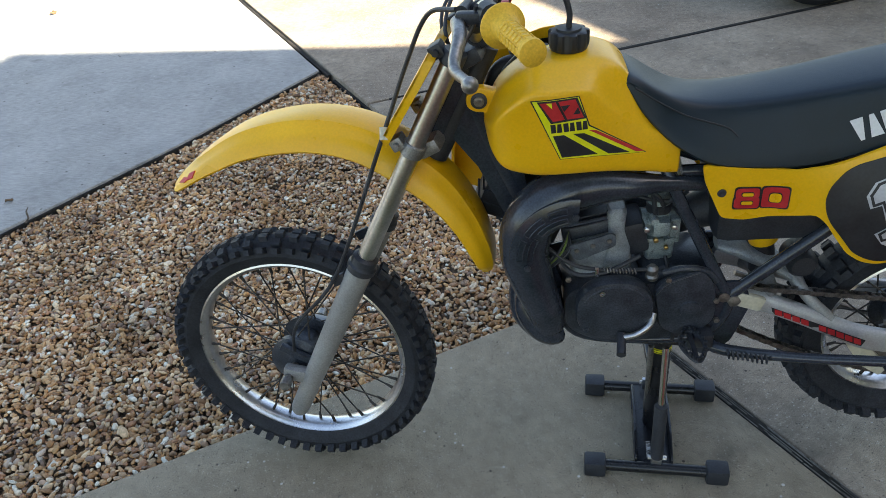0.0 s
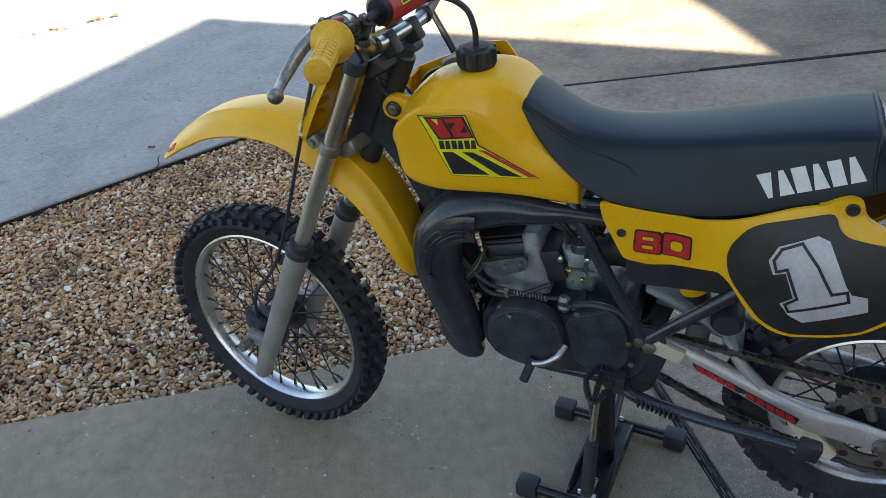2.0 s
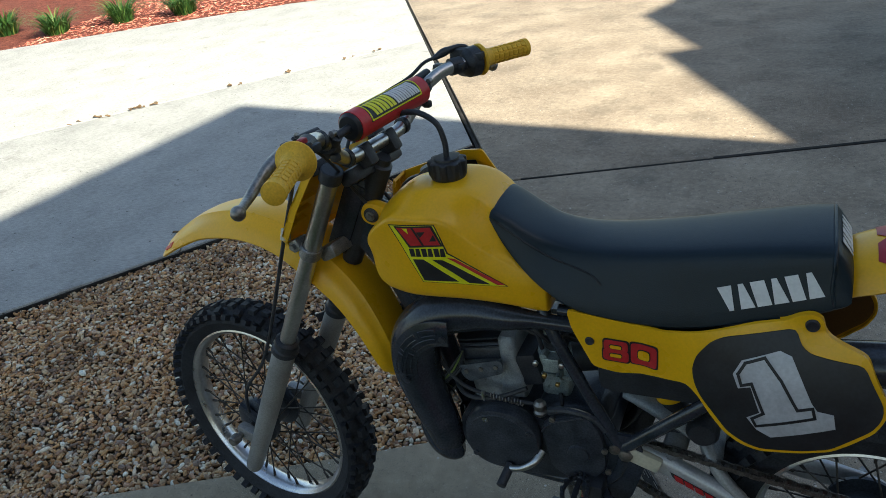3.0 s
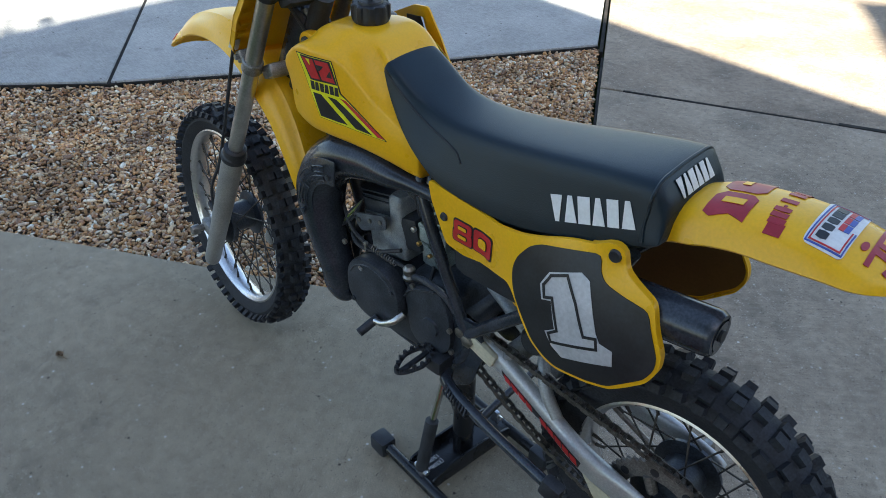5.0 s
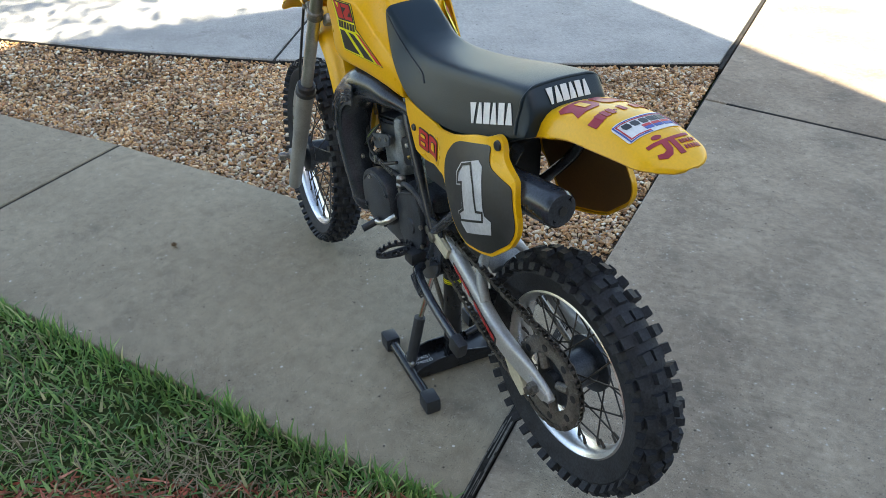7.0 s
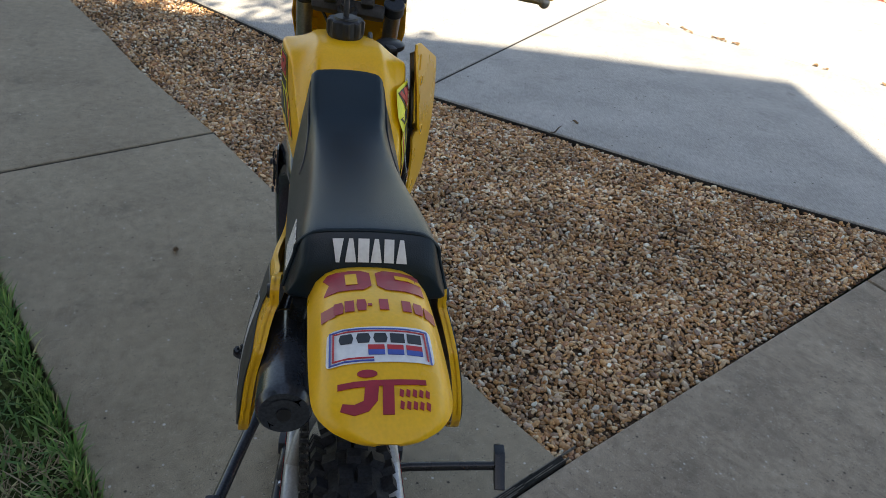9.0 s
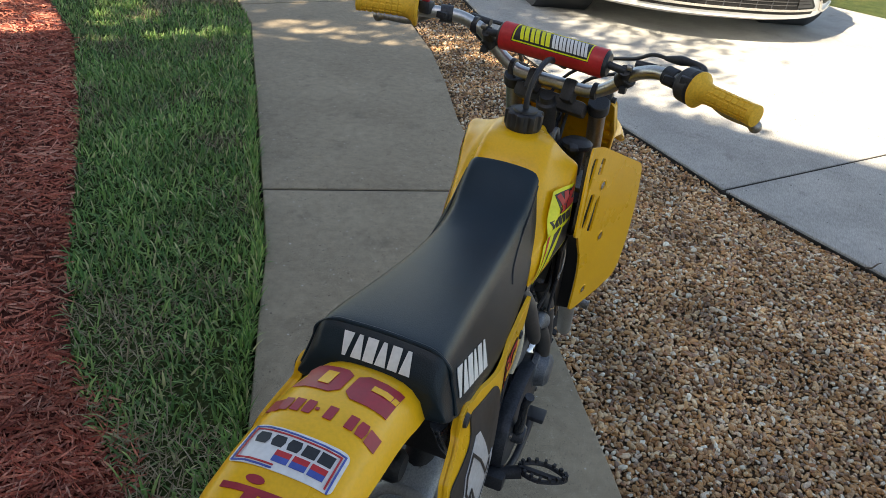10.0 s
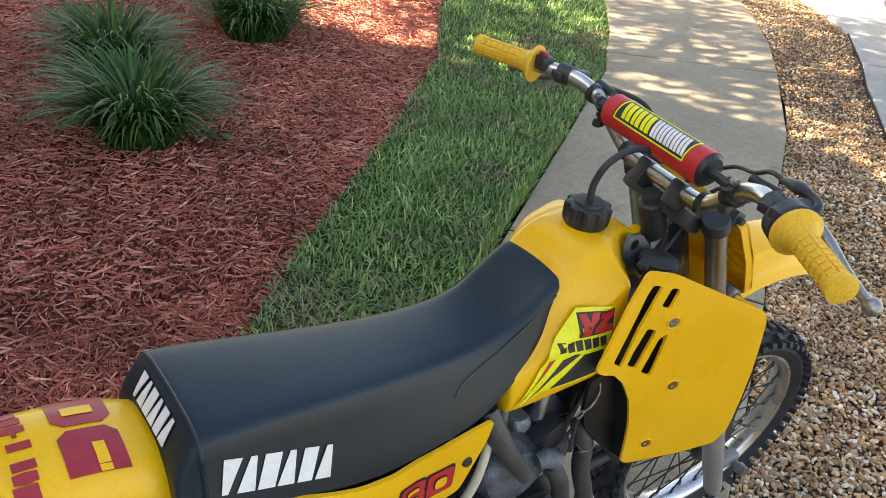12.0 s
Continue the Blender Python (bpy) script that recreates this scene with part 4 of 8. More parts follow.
part("back_roof", plate([(-5.6, 2.6), (-4.4, 4.0), (8.8, 4.0), (8.8, 2.6)], 5.5, lambda u, v, w: (u, -w - 0.32, v)), M["shingle"], house)

# Out-of-view tree, placed so its crown throws the dappled shade.
tree = empty("tree", (1.22, -4.62, -0.07), label="unseen leafy tree with a grey trunk, added to dapple the ground", category="tree")
tb = tube([(0, 0, 0), (0.05, 0.05, 1.2), (-0.05, 0.1, 2.4), (0.05, 0.2, 3.6), (0, 0.2, 7.0)], [0.2, 0.15, 0.13, 0.09, 0.03], 10)
trng = random.Random(5)
tips = []
for k in range(36):
    a, z0 = k * 2.39, 2.9 + 0.10 * k
    ln = 3.0 - 0.045 * k
    e = Vector((math.cos(a) * ln, math.sin(a) * ln, z0 + 0.6 + trng.random() * 0.8))
    s = Vector((0, 0.12, z0))
    tube([s, (s + e) / 2 + Vector((0, 0, 0.25)), e], [0.05, 0.03, 0.008], 6, 4, bm=tb)
    tips.append((s, e))
# Two extra low limbs to darken the far mulch with leaf shade.
for a, ln, z1 in ((4.30, 2.7, 3.2), (4.60, 3.0, 3.4)):
    s, e = Vector((0, 0.10, 2.7)), Vector((math.cos(a) * ln, math.sin(a) * ln, z1))
    tube([s, (s + e) / 2 + Vector((0, 0, 0.2)), e], [0.05, 0.03, 0.008], 6, 4, bm=tb)
    tips.append((s, e))
part("trunk", tb, M["bark"], tree)
lr = np.random.default_rng(11)
cent = np.array([list(s + (e - s) * u + Vector((0, 0, 0.25 * math.sin(u * 3)))) for s, e in tips for u in (0.3, 0.42, 0.54, 0.65, 0.75, 0.84, 0.92, 1.0)])
cent = cent[lr.random(len(cent)) < 0.56]
lp = (cent[:, None] + lr.normal(0, 0.25, (len(cent), 130, 3))).reshape(-1, 3)
n_leaf = len(lp)
q1 = lr.normal(size=(n_leaf, 3))
q1 /= np.linalg.norm(q1, axis=1)[:, None]
q2 = np.cross(q1, lr.normal(size=(n_leaf, 3)))
q2 /= np.linalg.norm(q2, axis=1)[:, None]
sz = lr.uniform(0.04, 0.075, n_leaf)[:, None]
lv = np.stack([lp - q1 * sz, lp + q2 * sz * 0.5, lp + q1 * sz, lp - q2 * sz * 0.5], 1).reshape(-1, 3)
crown = new("crown", raw("crown", lv, np.arange(n_leaf * 4).reshape(-1, 4), M["leaves"]))
crown.parent = tree


# ---------------------------------------------------------------- the white car
def car(at, heading, size):
    """A saloon, nose at the origin, heading along +x."""
    c = empty("car", label="white saloon car parked on the pale concrete drive", category="car")
    c.matrix_world = Matrix.Translation(at) @ Matrix.Rotation(radians(heading), 4, "Z") @ Matrix.Diagonal((*size, 1.0))
    nose = lambda y, hw=0.93: -0.56 * min(1.0, abs(y) / hw) ** 2.7

    def plan(z, front, side, rear):
        hw = 0.93 - side
        ys = np.linspace(-hw, hw, 41)
        row = [(nose(y, hw) - front, y, z) for y in ys]
        back = [(-4.85 + rear - nose(y, hw) * 0.5, y, z) for y in ys[::-4]]
        mid = [(x, hw, z) for x in (-0.95, -1.6, -2.6, -3.6)]
        return row + mid + back + [(x, -y, zz) for x, y, zz in mid[::-1]]

    levels = [(0.17, 0.10, 0.06, 0.1), (0.20, 0.015, 0.02, 0.05), (0.26, 0.0, 0.0, 0.0), (0.45, 0.0, 0.0, 0.0), (0.60, 0.02, 0.0, 0.0), (0.70, 0.06, 0.01, 0.02),
              (0.78, 0.16, 0.05, 0.05), (0.86, 0.55, 0.09, 0.1), (0.93, 1.25, 0.13, 0.2)]
    part("body", loft([plan(*lv) for lv in levels]), M["carwhite"], c)
    cabin = []
    for z, f, r, hw in ((0.92, 1.45, 4.35, 0.76), (1.2, 1.95, 4.0, 0.66), (1.40, 2.35, 3.6, 0.56)):
        cabin.append([(-f, -hw * 0.8, z), (-f + 0.1, 0, z), (-f, hw * 0.8, z), (-f - 0.3, hw, z), (-r + 0.2, hw, z), (-r, hw * 0.7, z), (-r, -hw * 0.7, z), (-r + 0.2, -hw, z), (-f - 0.3, -hw, z)])
    part("windows", loft(cabin), M["glass"], c, "dark tinted windows")
    part("roof", loft([[(x, y, z + 0.03 * k) for x, y, z in cabin[2]] for k in (0, 1)]), M["carwhite"], c)
    on = lambda lift: (lambda u, v, w: (nose(u) + lift + w, u, v))
    fog = [(-0.86, 0.32), (-0.87, 0.41), (-0.82, 0.48), (-0.54, 0.430), (-0.515, 0.405), (-0.58, 0.390), (-0.60, 0.310), (-0.67, 0.290)]
    for s in (1, -1):
        o = [(p[0] * s, p[1]) for p in fog]
        # Flat plate, no recess: its near-black colour includes the intake's shade.
        part("fog_intake", plate(rounded(o, 0.03), 0.012, on(-0.004), 0, None, 0.03), M["cavity"], c, "black fog lamp intake")
        part("chrome_trim", plate([(-0.84 * s, 0.262), (-0.67 * s, 0.234), (-0.625 * s, 0.248), (-0.60 * s, 0.330), (-0.615 * s, 0.332), (-0.64 * s, 0.260), (-0.675 * s, 0.249), (-0.83 * s, 0.280)], 0.016, on(0.002), 0, None, 0.03), M["chrome"], c)
        for k in range(4):
            z = 0.318 + 0.030 * k
            part("slat", plate([(-0.80 * s, z + 0.01), (-0.63 * s, z - 0.008), (-0.63 * s, z - 0.002), (-0.80 * s, z + 0.016)], 0.008, on(0.006), 0, None, 0.03), M["black"], c)
        part("fog_frame", plate([(-0.865 * s, 0.405), (-0.82 * s, 0.468), (-0.54 * s, 0.420), (-0.525 * s, 0.406), (-0.66 * s, 0.424), (-0.81 * s, 0.448), (-0.845 * s, 0.400)], 0.014, on(0.008), 0, None, 0.03), M["black"], c, "gloss black fog lamp surround")
        part("headlight", plate([(-0.86 * s, 0.66), (-0.80 * s, 0.71), (-0.45 * s, 0.69), (-0.42 * s, 0.64)], 0.02, lambda u, v, w: (nose(u) - 0.055 + w, u, v), 0, None, 0.03), M["glass"], c)
    # Flat as well; the opening's depth is put in as near-black colour.
    part("lower_grille", plate(rounded([(-0.57, 0.275), (-0.47, 0.385), (0.47, 0.385), (0.57, 0.275)], 0.03), 0.01, on(-0.003), 0, None, 0.03), M["cavity"], c, "black lower grille")
    for z in (0.298, 0.322, 0.346):
        part("grille_bar", plate([(-0.38, z), (0.38, z), (0.38, z + 0.005), (-0.38, z + 0.005)], 0.010, on(0.003), 0, None, 0.03), M["hose"], c)
    for s in (1, -1):
        part("grille_end", plate([(-0.53 * s, 0.285), (-0.465 * s, 0.375), (-0.385 * s, 0.378), (-0.395 * s, 0.283)], 0.010, on(0.002), 0, None, 0.03), M["hose"], c, "dark grey blanking panel")
        for z in (0.305, 0.330, 0.355):
            part("slat", plate([(-0.500 * s, z), (-0.39 * s, z), (-0.39 * s, z + 0.004), (-0.498 * s, z + 0.004)], 0.012, on(0.003), 0, None, 0.03), M["cavity"], c)
    # Uncut slot: a dark strip gives its shade.
    part("lower_slot", plate([(-0.54, 0.236), (0.54, 0.236), (0.55, 0.252), (-0.55, 0.252)], 0.008, on(-0.002), 0, None, 0.03), M["cavity"], c, "black slot under the chrome line")
    for k in range(9):
        y = -0.40 + 0.10 * k
        part("grille_bar", plate([(y, 0.27), (y + 0.006, 0.27), (y + 0.006, 0.365), (y, 0.365)], 0.009, on(0.002)), M["satin"], c)
    part("chrome_trim", plate([(-0.58, 0.258), (0.58, 0.258), (0.57, 0.274), (-0.57, 0.274)], 0.014, on(0.003), 0, None, 0.03), M["chrome"], c)
    part("grille", plate(rounded([(-0.46, 0.575), (-0.49, 0.79), (0.49, 0.79), (0.46, 0.575)], 0.03), 0.02, lambda u, v, w: (nose(u) - 0.012 - max(0, v - 0.6) * 0.35 + w, u, v), 0, None, 0.03), M["satin"], c, "dark grille under a silver mesh")
    mesh = bmesh.new()
    for i in range(28):
        for j in range(6):
            y, z = -0.455 + 0.0335 * i + (0.0167 if j % 2 else 0), 0.595 + 0.036 * j
            if abs(y) > 0.455:
                continue
            x = nose(y) + 0.014 - max(0, z - 0.6) * 0.35
            ring = [(x, y + 0.0165 * math.cos(a), z + 0.021 * math.sin(a)) for a in np.linspace(0, 2 * math.pi, 7)]
            tube(ring, 0.0038, 4, 1, False, mesh, False)
    part("grille_mesh", mesh, M["chrome"], c, "silver honeycomb grille mesh")
    part("chrome_trim", plate([(-0.46, 0.545), (0.46, 0.545), (0.45, 0.575), (-0.45, 0.575)], 0.02, lambda u, v, w: (nose(u) + 0.040 - (v - 0.545) * 1.3 + w * 0.5, u, v), 0, None, 0.03), M["chrome"], c)
    for x in (-0.93, -3.80):
        for s in (1, -1):
            # Dark disc laid on the body, the uncut wheel opening's shade as colour.
            o = lathe([(0.0, 0.93 * s), (0.365, 0.93 * s), (0.385, 0.934 * s), (0.39, 0.92 * s), (0.39, 0.6 * s), (0.0, 0.6 * s)], 40)
            o.transform(Matrix.Translation((x, 0, 0.335)))
            part("wheel_arch", o, M["satin"], c)
            m = Matrix.Translation((x, 0.83 * s, 0.333))
            w = part("wheel", ring_lathe([(0.255, -0.04), (0.268, -0.04), (0.268, 0.115), (0.262, 0.12), (0.255, 0.11)], 40, None, m @ Matrix.Scale(s, 4, (0, 1, 0))), M["rim"], c)
            part("tyre", ring_lathe([(0.262, -0.03), (0.31, -0.035), (0.332, -0.015), (0.333, 0.075), (0.322, 0.110), (0.30, 0.120), (0.262, 0.116)], 48, None, m @ Matrix.Scale(s, 4, (0, 1, 0))), M["rubber"], w)
            part("brake_disc", lathe([(0.0, 0.0), (0.18, 0.0), (0.18, 0.02), (0.0, 0.02)], 32, None, m), M["satin"], w)
            sp = bmesh.new()
            lathe([(0.0, 0.10 * s), (0.04, 0.10 * s), (0.05, 0.07 * s), (0.05, 0.02 * s), (0, 0.02 * s)], 20, sp, m)
            for k in range(20):
                a = k * math.pi / 10 + (0.09 if k % 2 else -0.09)
                d, d2 = Vector((math.cos(a), 0, math.sin(a))), Vector((math.cos(k * math.pi / 10), 0, math.sin(k * math.pi / 10)))
                tube([m @ (d2 * 0.03 + Vector((0, 0.085 * s, 0))), m @ (d * 0.14 + Vector((0, 0.10 * s, 0))), m @ (d * 0.26 + Vector((0, 0.105 * s, 0)))], [0.011, 0.010, 0.014], 5, 3, bm=sp)
            part("spokes", sp, M["slider"], w)
    return c


car((-5.12, 0.36, 0), 33.0, (1.15, 1.38, 1.08))

# a dark parked vehicle of which the driveway shows one tyre
vehicle = empty("parked_vehicle", (1.42, 2.78, 0), label="dark parked vehicle on black tyres on the driveway", category="vehicle")
wm = Matrix.Translation((0.02, 0.08, 0.335)) @ Matrix.Rotation(radians(12), 4, "Z")
pw = part("wheel", ring_lathe([(0.19, -0.10), (0.205, -0.10), (0.205, 0.10), (0.19, 0.10)], 40, None, wm), M["satin"], vehicle)
part("tyre", ring_lathe([(0.20, -0.11), (0.30, -0.12), (0.33, -0.09), (0.335, 0.0), (0.33, 0.09), (0.30, 0.12), (0.20, 0.11)], 56, None, wm), M["rubber"], pw)
part("body", block((3.2, 1.5, 0.55), Matrix.Translation((1.55, 0.95, 0.78)), 0.12, None, 4), M["cardark"], vehicle)
part("rear_wheel", lathe([(0.0, -0.1), (0.31, -0.11), (0.335, -0.06), (0.335, 0.06), (0.31, 0.11), (0, 0.1)], 40, None, wm @ Matrix.Translation((2.5, -0.5, 0))), M["rubber"], vehicle)


# ---------------------------------------------------------------- the motorcycle
bike = empty("motorcycle", label="yellow and black vintage motocross motorcycle on a lift stand", category="motorcycle")

# steering: the forks, front wheel, fender, plate and bars turn a little to the right
RAKE = Vector((0.454, 0.0, 0.891)).normalized()
AHEAD = Vector((-RAKE.z, 0.0, RAKE.x))
HEAD = Vector((-0.272, 0.0, 0.790))
STEER = Matrix.Translation(HEAD) @ Matrix.Rotation(radians(-8.0), 4, RAKE) @ Matrix.Translation(-HEAD)


BARS = Matrix.Translation((0.004, -0.006, 0.004)) @ STEER @ Matrix.Translation((0, 0, 1.0)) @ Matrix.Rotation(radians(2.4), 4, "X") @ Matrix.Rotation(radians(-1.2), 4, "Z") @ Matrix.Translation((0, 0, -1.0))


def turned(bm, m=None):
    bm.transform(STEER if m is None else m)
    return bm


def leg(s, side=0.083, fore=0.0):
    """A point along a fork leg: s metres up from its foot."""
    return Vector((-0.602, side, 0.205)) + RAKE * s + AHEAD * fore


def tyre_mesh(R, half, bead, rows, knob, height, m):
    prof = [(bead, -half * 0.55), (bead + 0.012, -half * 0.78), (R - 0.032, -half * 0.95), (R - 0.016, -half * 0.78), (R - 0.006, -half * 0.42), (R - 0.003, 0),
            (R - 0.006, half * 0.42), (R - 0.016, half * 0.78), (R - 0.032, half * 0.95), (bead + 0.012, half * 0.78), (bead, half * 0.55)]
    bm = ring_lathe(prof, 64, None, m)
    blocks = []
    for i in range(rows):
        a = 2 * math.pi * i / rows
        sets = [(-0.26, 0.0, 1), (0.26, 0.0, 1), (-0.92, 1.05, 0), (0.92, -1.05, 0)] if i % 2 else [(-0.62, 0.42, 1), (0.0, 0.0, 1), (0.62, -0.42, 1), (-0.95, 1.12, 0), (0.95, -1.12, 0)]
        for off, tilt, top in sets:
            drop = 0.010 * abs(off) ** 2 * (half / 0.04)
            r0 = R - 0.006 - drop * 1.5
            base = Matrix.Rotation(-a, 4, "Y") @ Matrix.Translation((r0, off * half, 0)) @ Matrix.Rotation(-tilt, 4, "Z")
            kw, kl = knob[0] * (1.0 if top else 0.75), knob[1] * (1.0 if top else 0.85)
            q = [(-0.006, -kw, -kl), (-0.006, kw, -kl), (-0.006, kw, kl), (-0.006, -kw, kl), (height, -kw * 0.86, -kl * 0.86), (height, kw * 0.86, -kl * 0.86), (height, kw * 0.86, kl * 0.86), (height, -kw * 0.86, kl * 0.86)]
            blocks.append((m @ base, q, top))
    return bm, blocks


def wheel(name, m, R, half, rim_r, knob_rows, knob, height, hub_r, hub_w, count):
    bead = rim_r - 0.004
    w = part(name, ring_lathe([(rim_r, -half * 0.62), (rim_r + 0.004, -half * 0.66), (rim_r + 0.004, -half * 0.5), (rim_r - 0.004, -half * 0.45), (rim_r - 0.008, -half * 0.2), (rim_r - 0.010, 0),
                               (rim_r - 0.008, half * 0.2), (rim_r - 0.004, half * 0.45), (rim_r + 0.004, half * 0.5), (rim_r + 0.004, half * 0.66), (rim_r, half * 0.68),
                               (rim_r - 0.004, half * 0.66), (rim_r - 0.0055, half * 0.60), (rim_r - 0.009, half * 0.56), (rim_r - 0.014, half * 0.34), (rim_r - 0.0165, 0),
                               (rim_r - 0.014, -half * 0.34), (rim_r - 0.009, -half * 0.56), (rim_r - 0.0055, -half * 0.60), (rim_r - 0.004, -half * 0.66)], 72, None, m), M["rim"], bike, "spoked wheel with a polished aluminium rim")
    carcass, blocks = tyre_mesh(R, half, bead, knob_rows, knob, height, m)
    part("tyre", carcass, M["rubber"], w, "black knobbly off-road tyre", 30)
    shared = {}
    for at, q, top in blocks:
        if top not in shared:
            kb = bmesh.new()
            v = [kb.verts.new(p) for p in q]
            for f in ((4, 5, 6, 7), (0, 1, 5, 4), (1, 2, 6, 5), (2, 3, 7, 6), (3, 0, 4, 7)):
                kb.faces.new([v[k] for k in f])
            ob = part("tread_block", kb, M["rubber"], w)
            shared[top] = ob.data
        else:
            ob = new("tread_block", shared[top])
            ob.parent = w
        ob.matrix_local = at @ Matrix.Rotation(random.uniform(-0.06, 0.06), 4, "X")
    hub = lathe([(0.0, -hub_w - 0.012), (0.016, -hub_w - 0.012), (0.018, -hub_w), (hub_r, -hub_w), (hub_r + 0.006, -hub_w + 0.004), (hub_r + 0.006, -hub_w + 0.010), (hub_r * 0.72, -hub_w + 0.016),
                 (hub_r * 0.72, hub_w - 0.016), (hub_r + 0.006, hub_w - 0.010), (hub_r + 0.006, hub_w - 0.004), (hub_r, hub_w), (0.018, hub_w), (0.016, hub_w + 0.012), (0, hub_w + 0.012)], 32, None, m)
    part("hub", hub, M["engine"], w, "black drum hub")
    inner = rim_r - 0.0165
    me = None
    for k in range(count):
        side = 1 if k % 2 else -1
        cross = 0.42 if (k // 2) % 2 else -0.42
        a = 2 * math.pi * k / count
        turn = m @ Matrix.Rotation(-a, 4, "Y")
        key = (side, cross > 0)
        if me is None:
            me = {}
        if key not in me:
            b = tube([((hub_r + 0.004) * math.cos(cross), side * hub_w * 0.85, (hub_r + 0.004) * math.sin(cross)), (inner - 0.012, side * 0.006, 0)], 0.0017, 6, 1, False)
            sp = part("spoke", b, M["spoke"], w)
            me[key] = sp.data
            nb = tube([(inner - 0.017, side * 0.006, 0), (inner - 0.004, side * 0.005, 0), (inner + 0.003, side * 0.005, 0)], [0.0024, 0.0032, 0.0036], 8, 1, False)
            np_ = part("nipple", nb, M["spoke"], w)
            me[(key, "n")] = np_.data
        else:
            sp, np_ = new("spoke", me[key]), new("nipple", me[(key, "n")])
            sp.parent = np_.parent = w
        sp.matrix_local, np_.matrix_local = turn, turn
    return w


FW = STEER @ Matrix.Translation((-0.605, 0, 0.297))
RWC = Vector((0.595, 0, 0.330))
RW = Matrix.Translation(RWC)
front = wheel("front_wheel", FW, 0.277, 0.036, 0.222, 56, (0.0082, 0.0094), 0.010, 0.050, 0.040, 36)
rear = wheel("rear_wheel", RW, 0.238, 0.0435, 0.168, 42, (0.0100, 0.0108), 0.012, 0.052, 0.045, 32)
# front drum brake plate, arm and axle
bp = lathe([(0.0, -0.058), (0.02, -0.058), (0.045, -0.050), (0.056, -0.044), (0.056, -0.036), (0.0, -0.036)], 32, None, FW)
block((0.075, 0.012, 0.016), FW @ Matrix.Translation((0.012, -0.062, 0.032)) @ Matrix.Rotation(0.5, 4, "Y"), 0.003, bp)
part("brake_plate", bp, M["engine"], front, "black brake plate with a lever arm")
part("axle", lathe([(0.0, -0.125), (0.010, -0.125), (0.012, -0.118), (0.012, -0.106), (0.008, -0.105), (0.008, 0.105), (0.012, 0.106), (0.012, 0.125), (0, 0.125)], 12, None, FW), M["steel"], front)

# fork legs
for s in (-1, 1):
    y = 0.083 * s
    lower = part("fork_leg", turned(tube([leg(-0.012, y), leg(0.0, y), leg(0.05, y), leg(0.20, y), leg(0.385, y), leg(0.398, y)], [0.013, 0.0185, 0.0195, 0.0215, 0.0235, 0.0235], 20, 3)), M["slider"], bike, "grey painted fork slider, chipped")
    part("stanchion", turned(tube([leg(0.38, y), leg(0.826, y)], 0.0155, 20, 1, False)), M["bar"], lower, "bare polished fork tube")
    part("dust_seal", turned(tube([leg(0.388, y), leg(0.391, y), leg(0.402, y), leg(0.405, y), leg(0.408, y), leg(0.420, y), leg(0.424, y)], [0.0245, 0.0270, 0.0270, 0.0240, 0.0235, 0.0235, 0.0175], 20, 1, False)), M["satin"], lower, "black rubber dust seal")
    lug = turned(block((0.05, 0.024, 0.030), Matrix.Translation((-0.594, y, 0.298)) @ Matrix.Rotation(0.2, 4, "Y"), 0.008))
    part("axle_lug", lug, M["slider"], lower)
    br = turned(block((0.030, 0.010, 0.020), Matrix.Translation(leg(0.35, y, 0.028)) @ Matrix.Rotation(-0.47, 4, "Y"), 0.003))
    part("cable_bracket", br, M["satin"], lower)
for s0, mat, nm, lab in ((0.655, M["cast"], "lower_clamp", "grey cast lower fork clamp"), (0.822, M["satin"], "upper_clamp", "black upper fork clamp")):
    cb = bmesh.new()
    for y in (-0.083, 0.083):
        tube([leg(s0 - 0.012, y), leg(s0 - 0.010, y), leg(s0 + 0.009, y), leg(s0 + 0.011, y)], [0.0180, 0.0196, 0.0196, 0.0180], 16, 1, False, cb)
        mm = Matrix.Translation(leg(s0, y, 0.026)) @ Matrix.Rotation(-0.47, 4, "Y")
        block((0.022, 0.030, 0.022), mm, 0.004, cb)
        tube([mm @ Vector((0, -0.022, 0)), mm @ Vector((0, 0.022, 0))], 0.0055, 8, 1, False, cb)
    mm = Matrix.Translation(leg(s0, 0, -0.022)) @ Matrix.Rotation(-0.47, 4, "Y")
    block((0.040, 0.135, 0.026), mm, 0.008, cb)
    part(nm, turned(cb), mat, bike, lab)
part("steering_stem", turned(tube([leg(0.62, 0, -0.04), leg(0.835, 0, -0.04), leg(0.838, 0, -0.04), leg(0.850, 0, -0.04)], [0.019, 0.019, 0.014, 0.013], 18, 1, False)), M["satin"], bike)


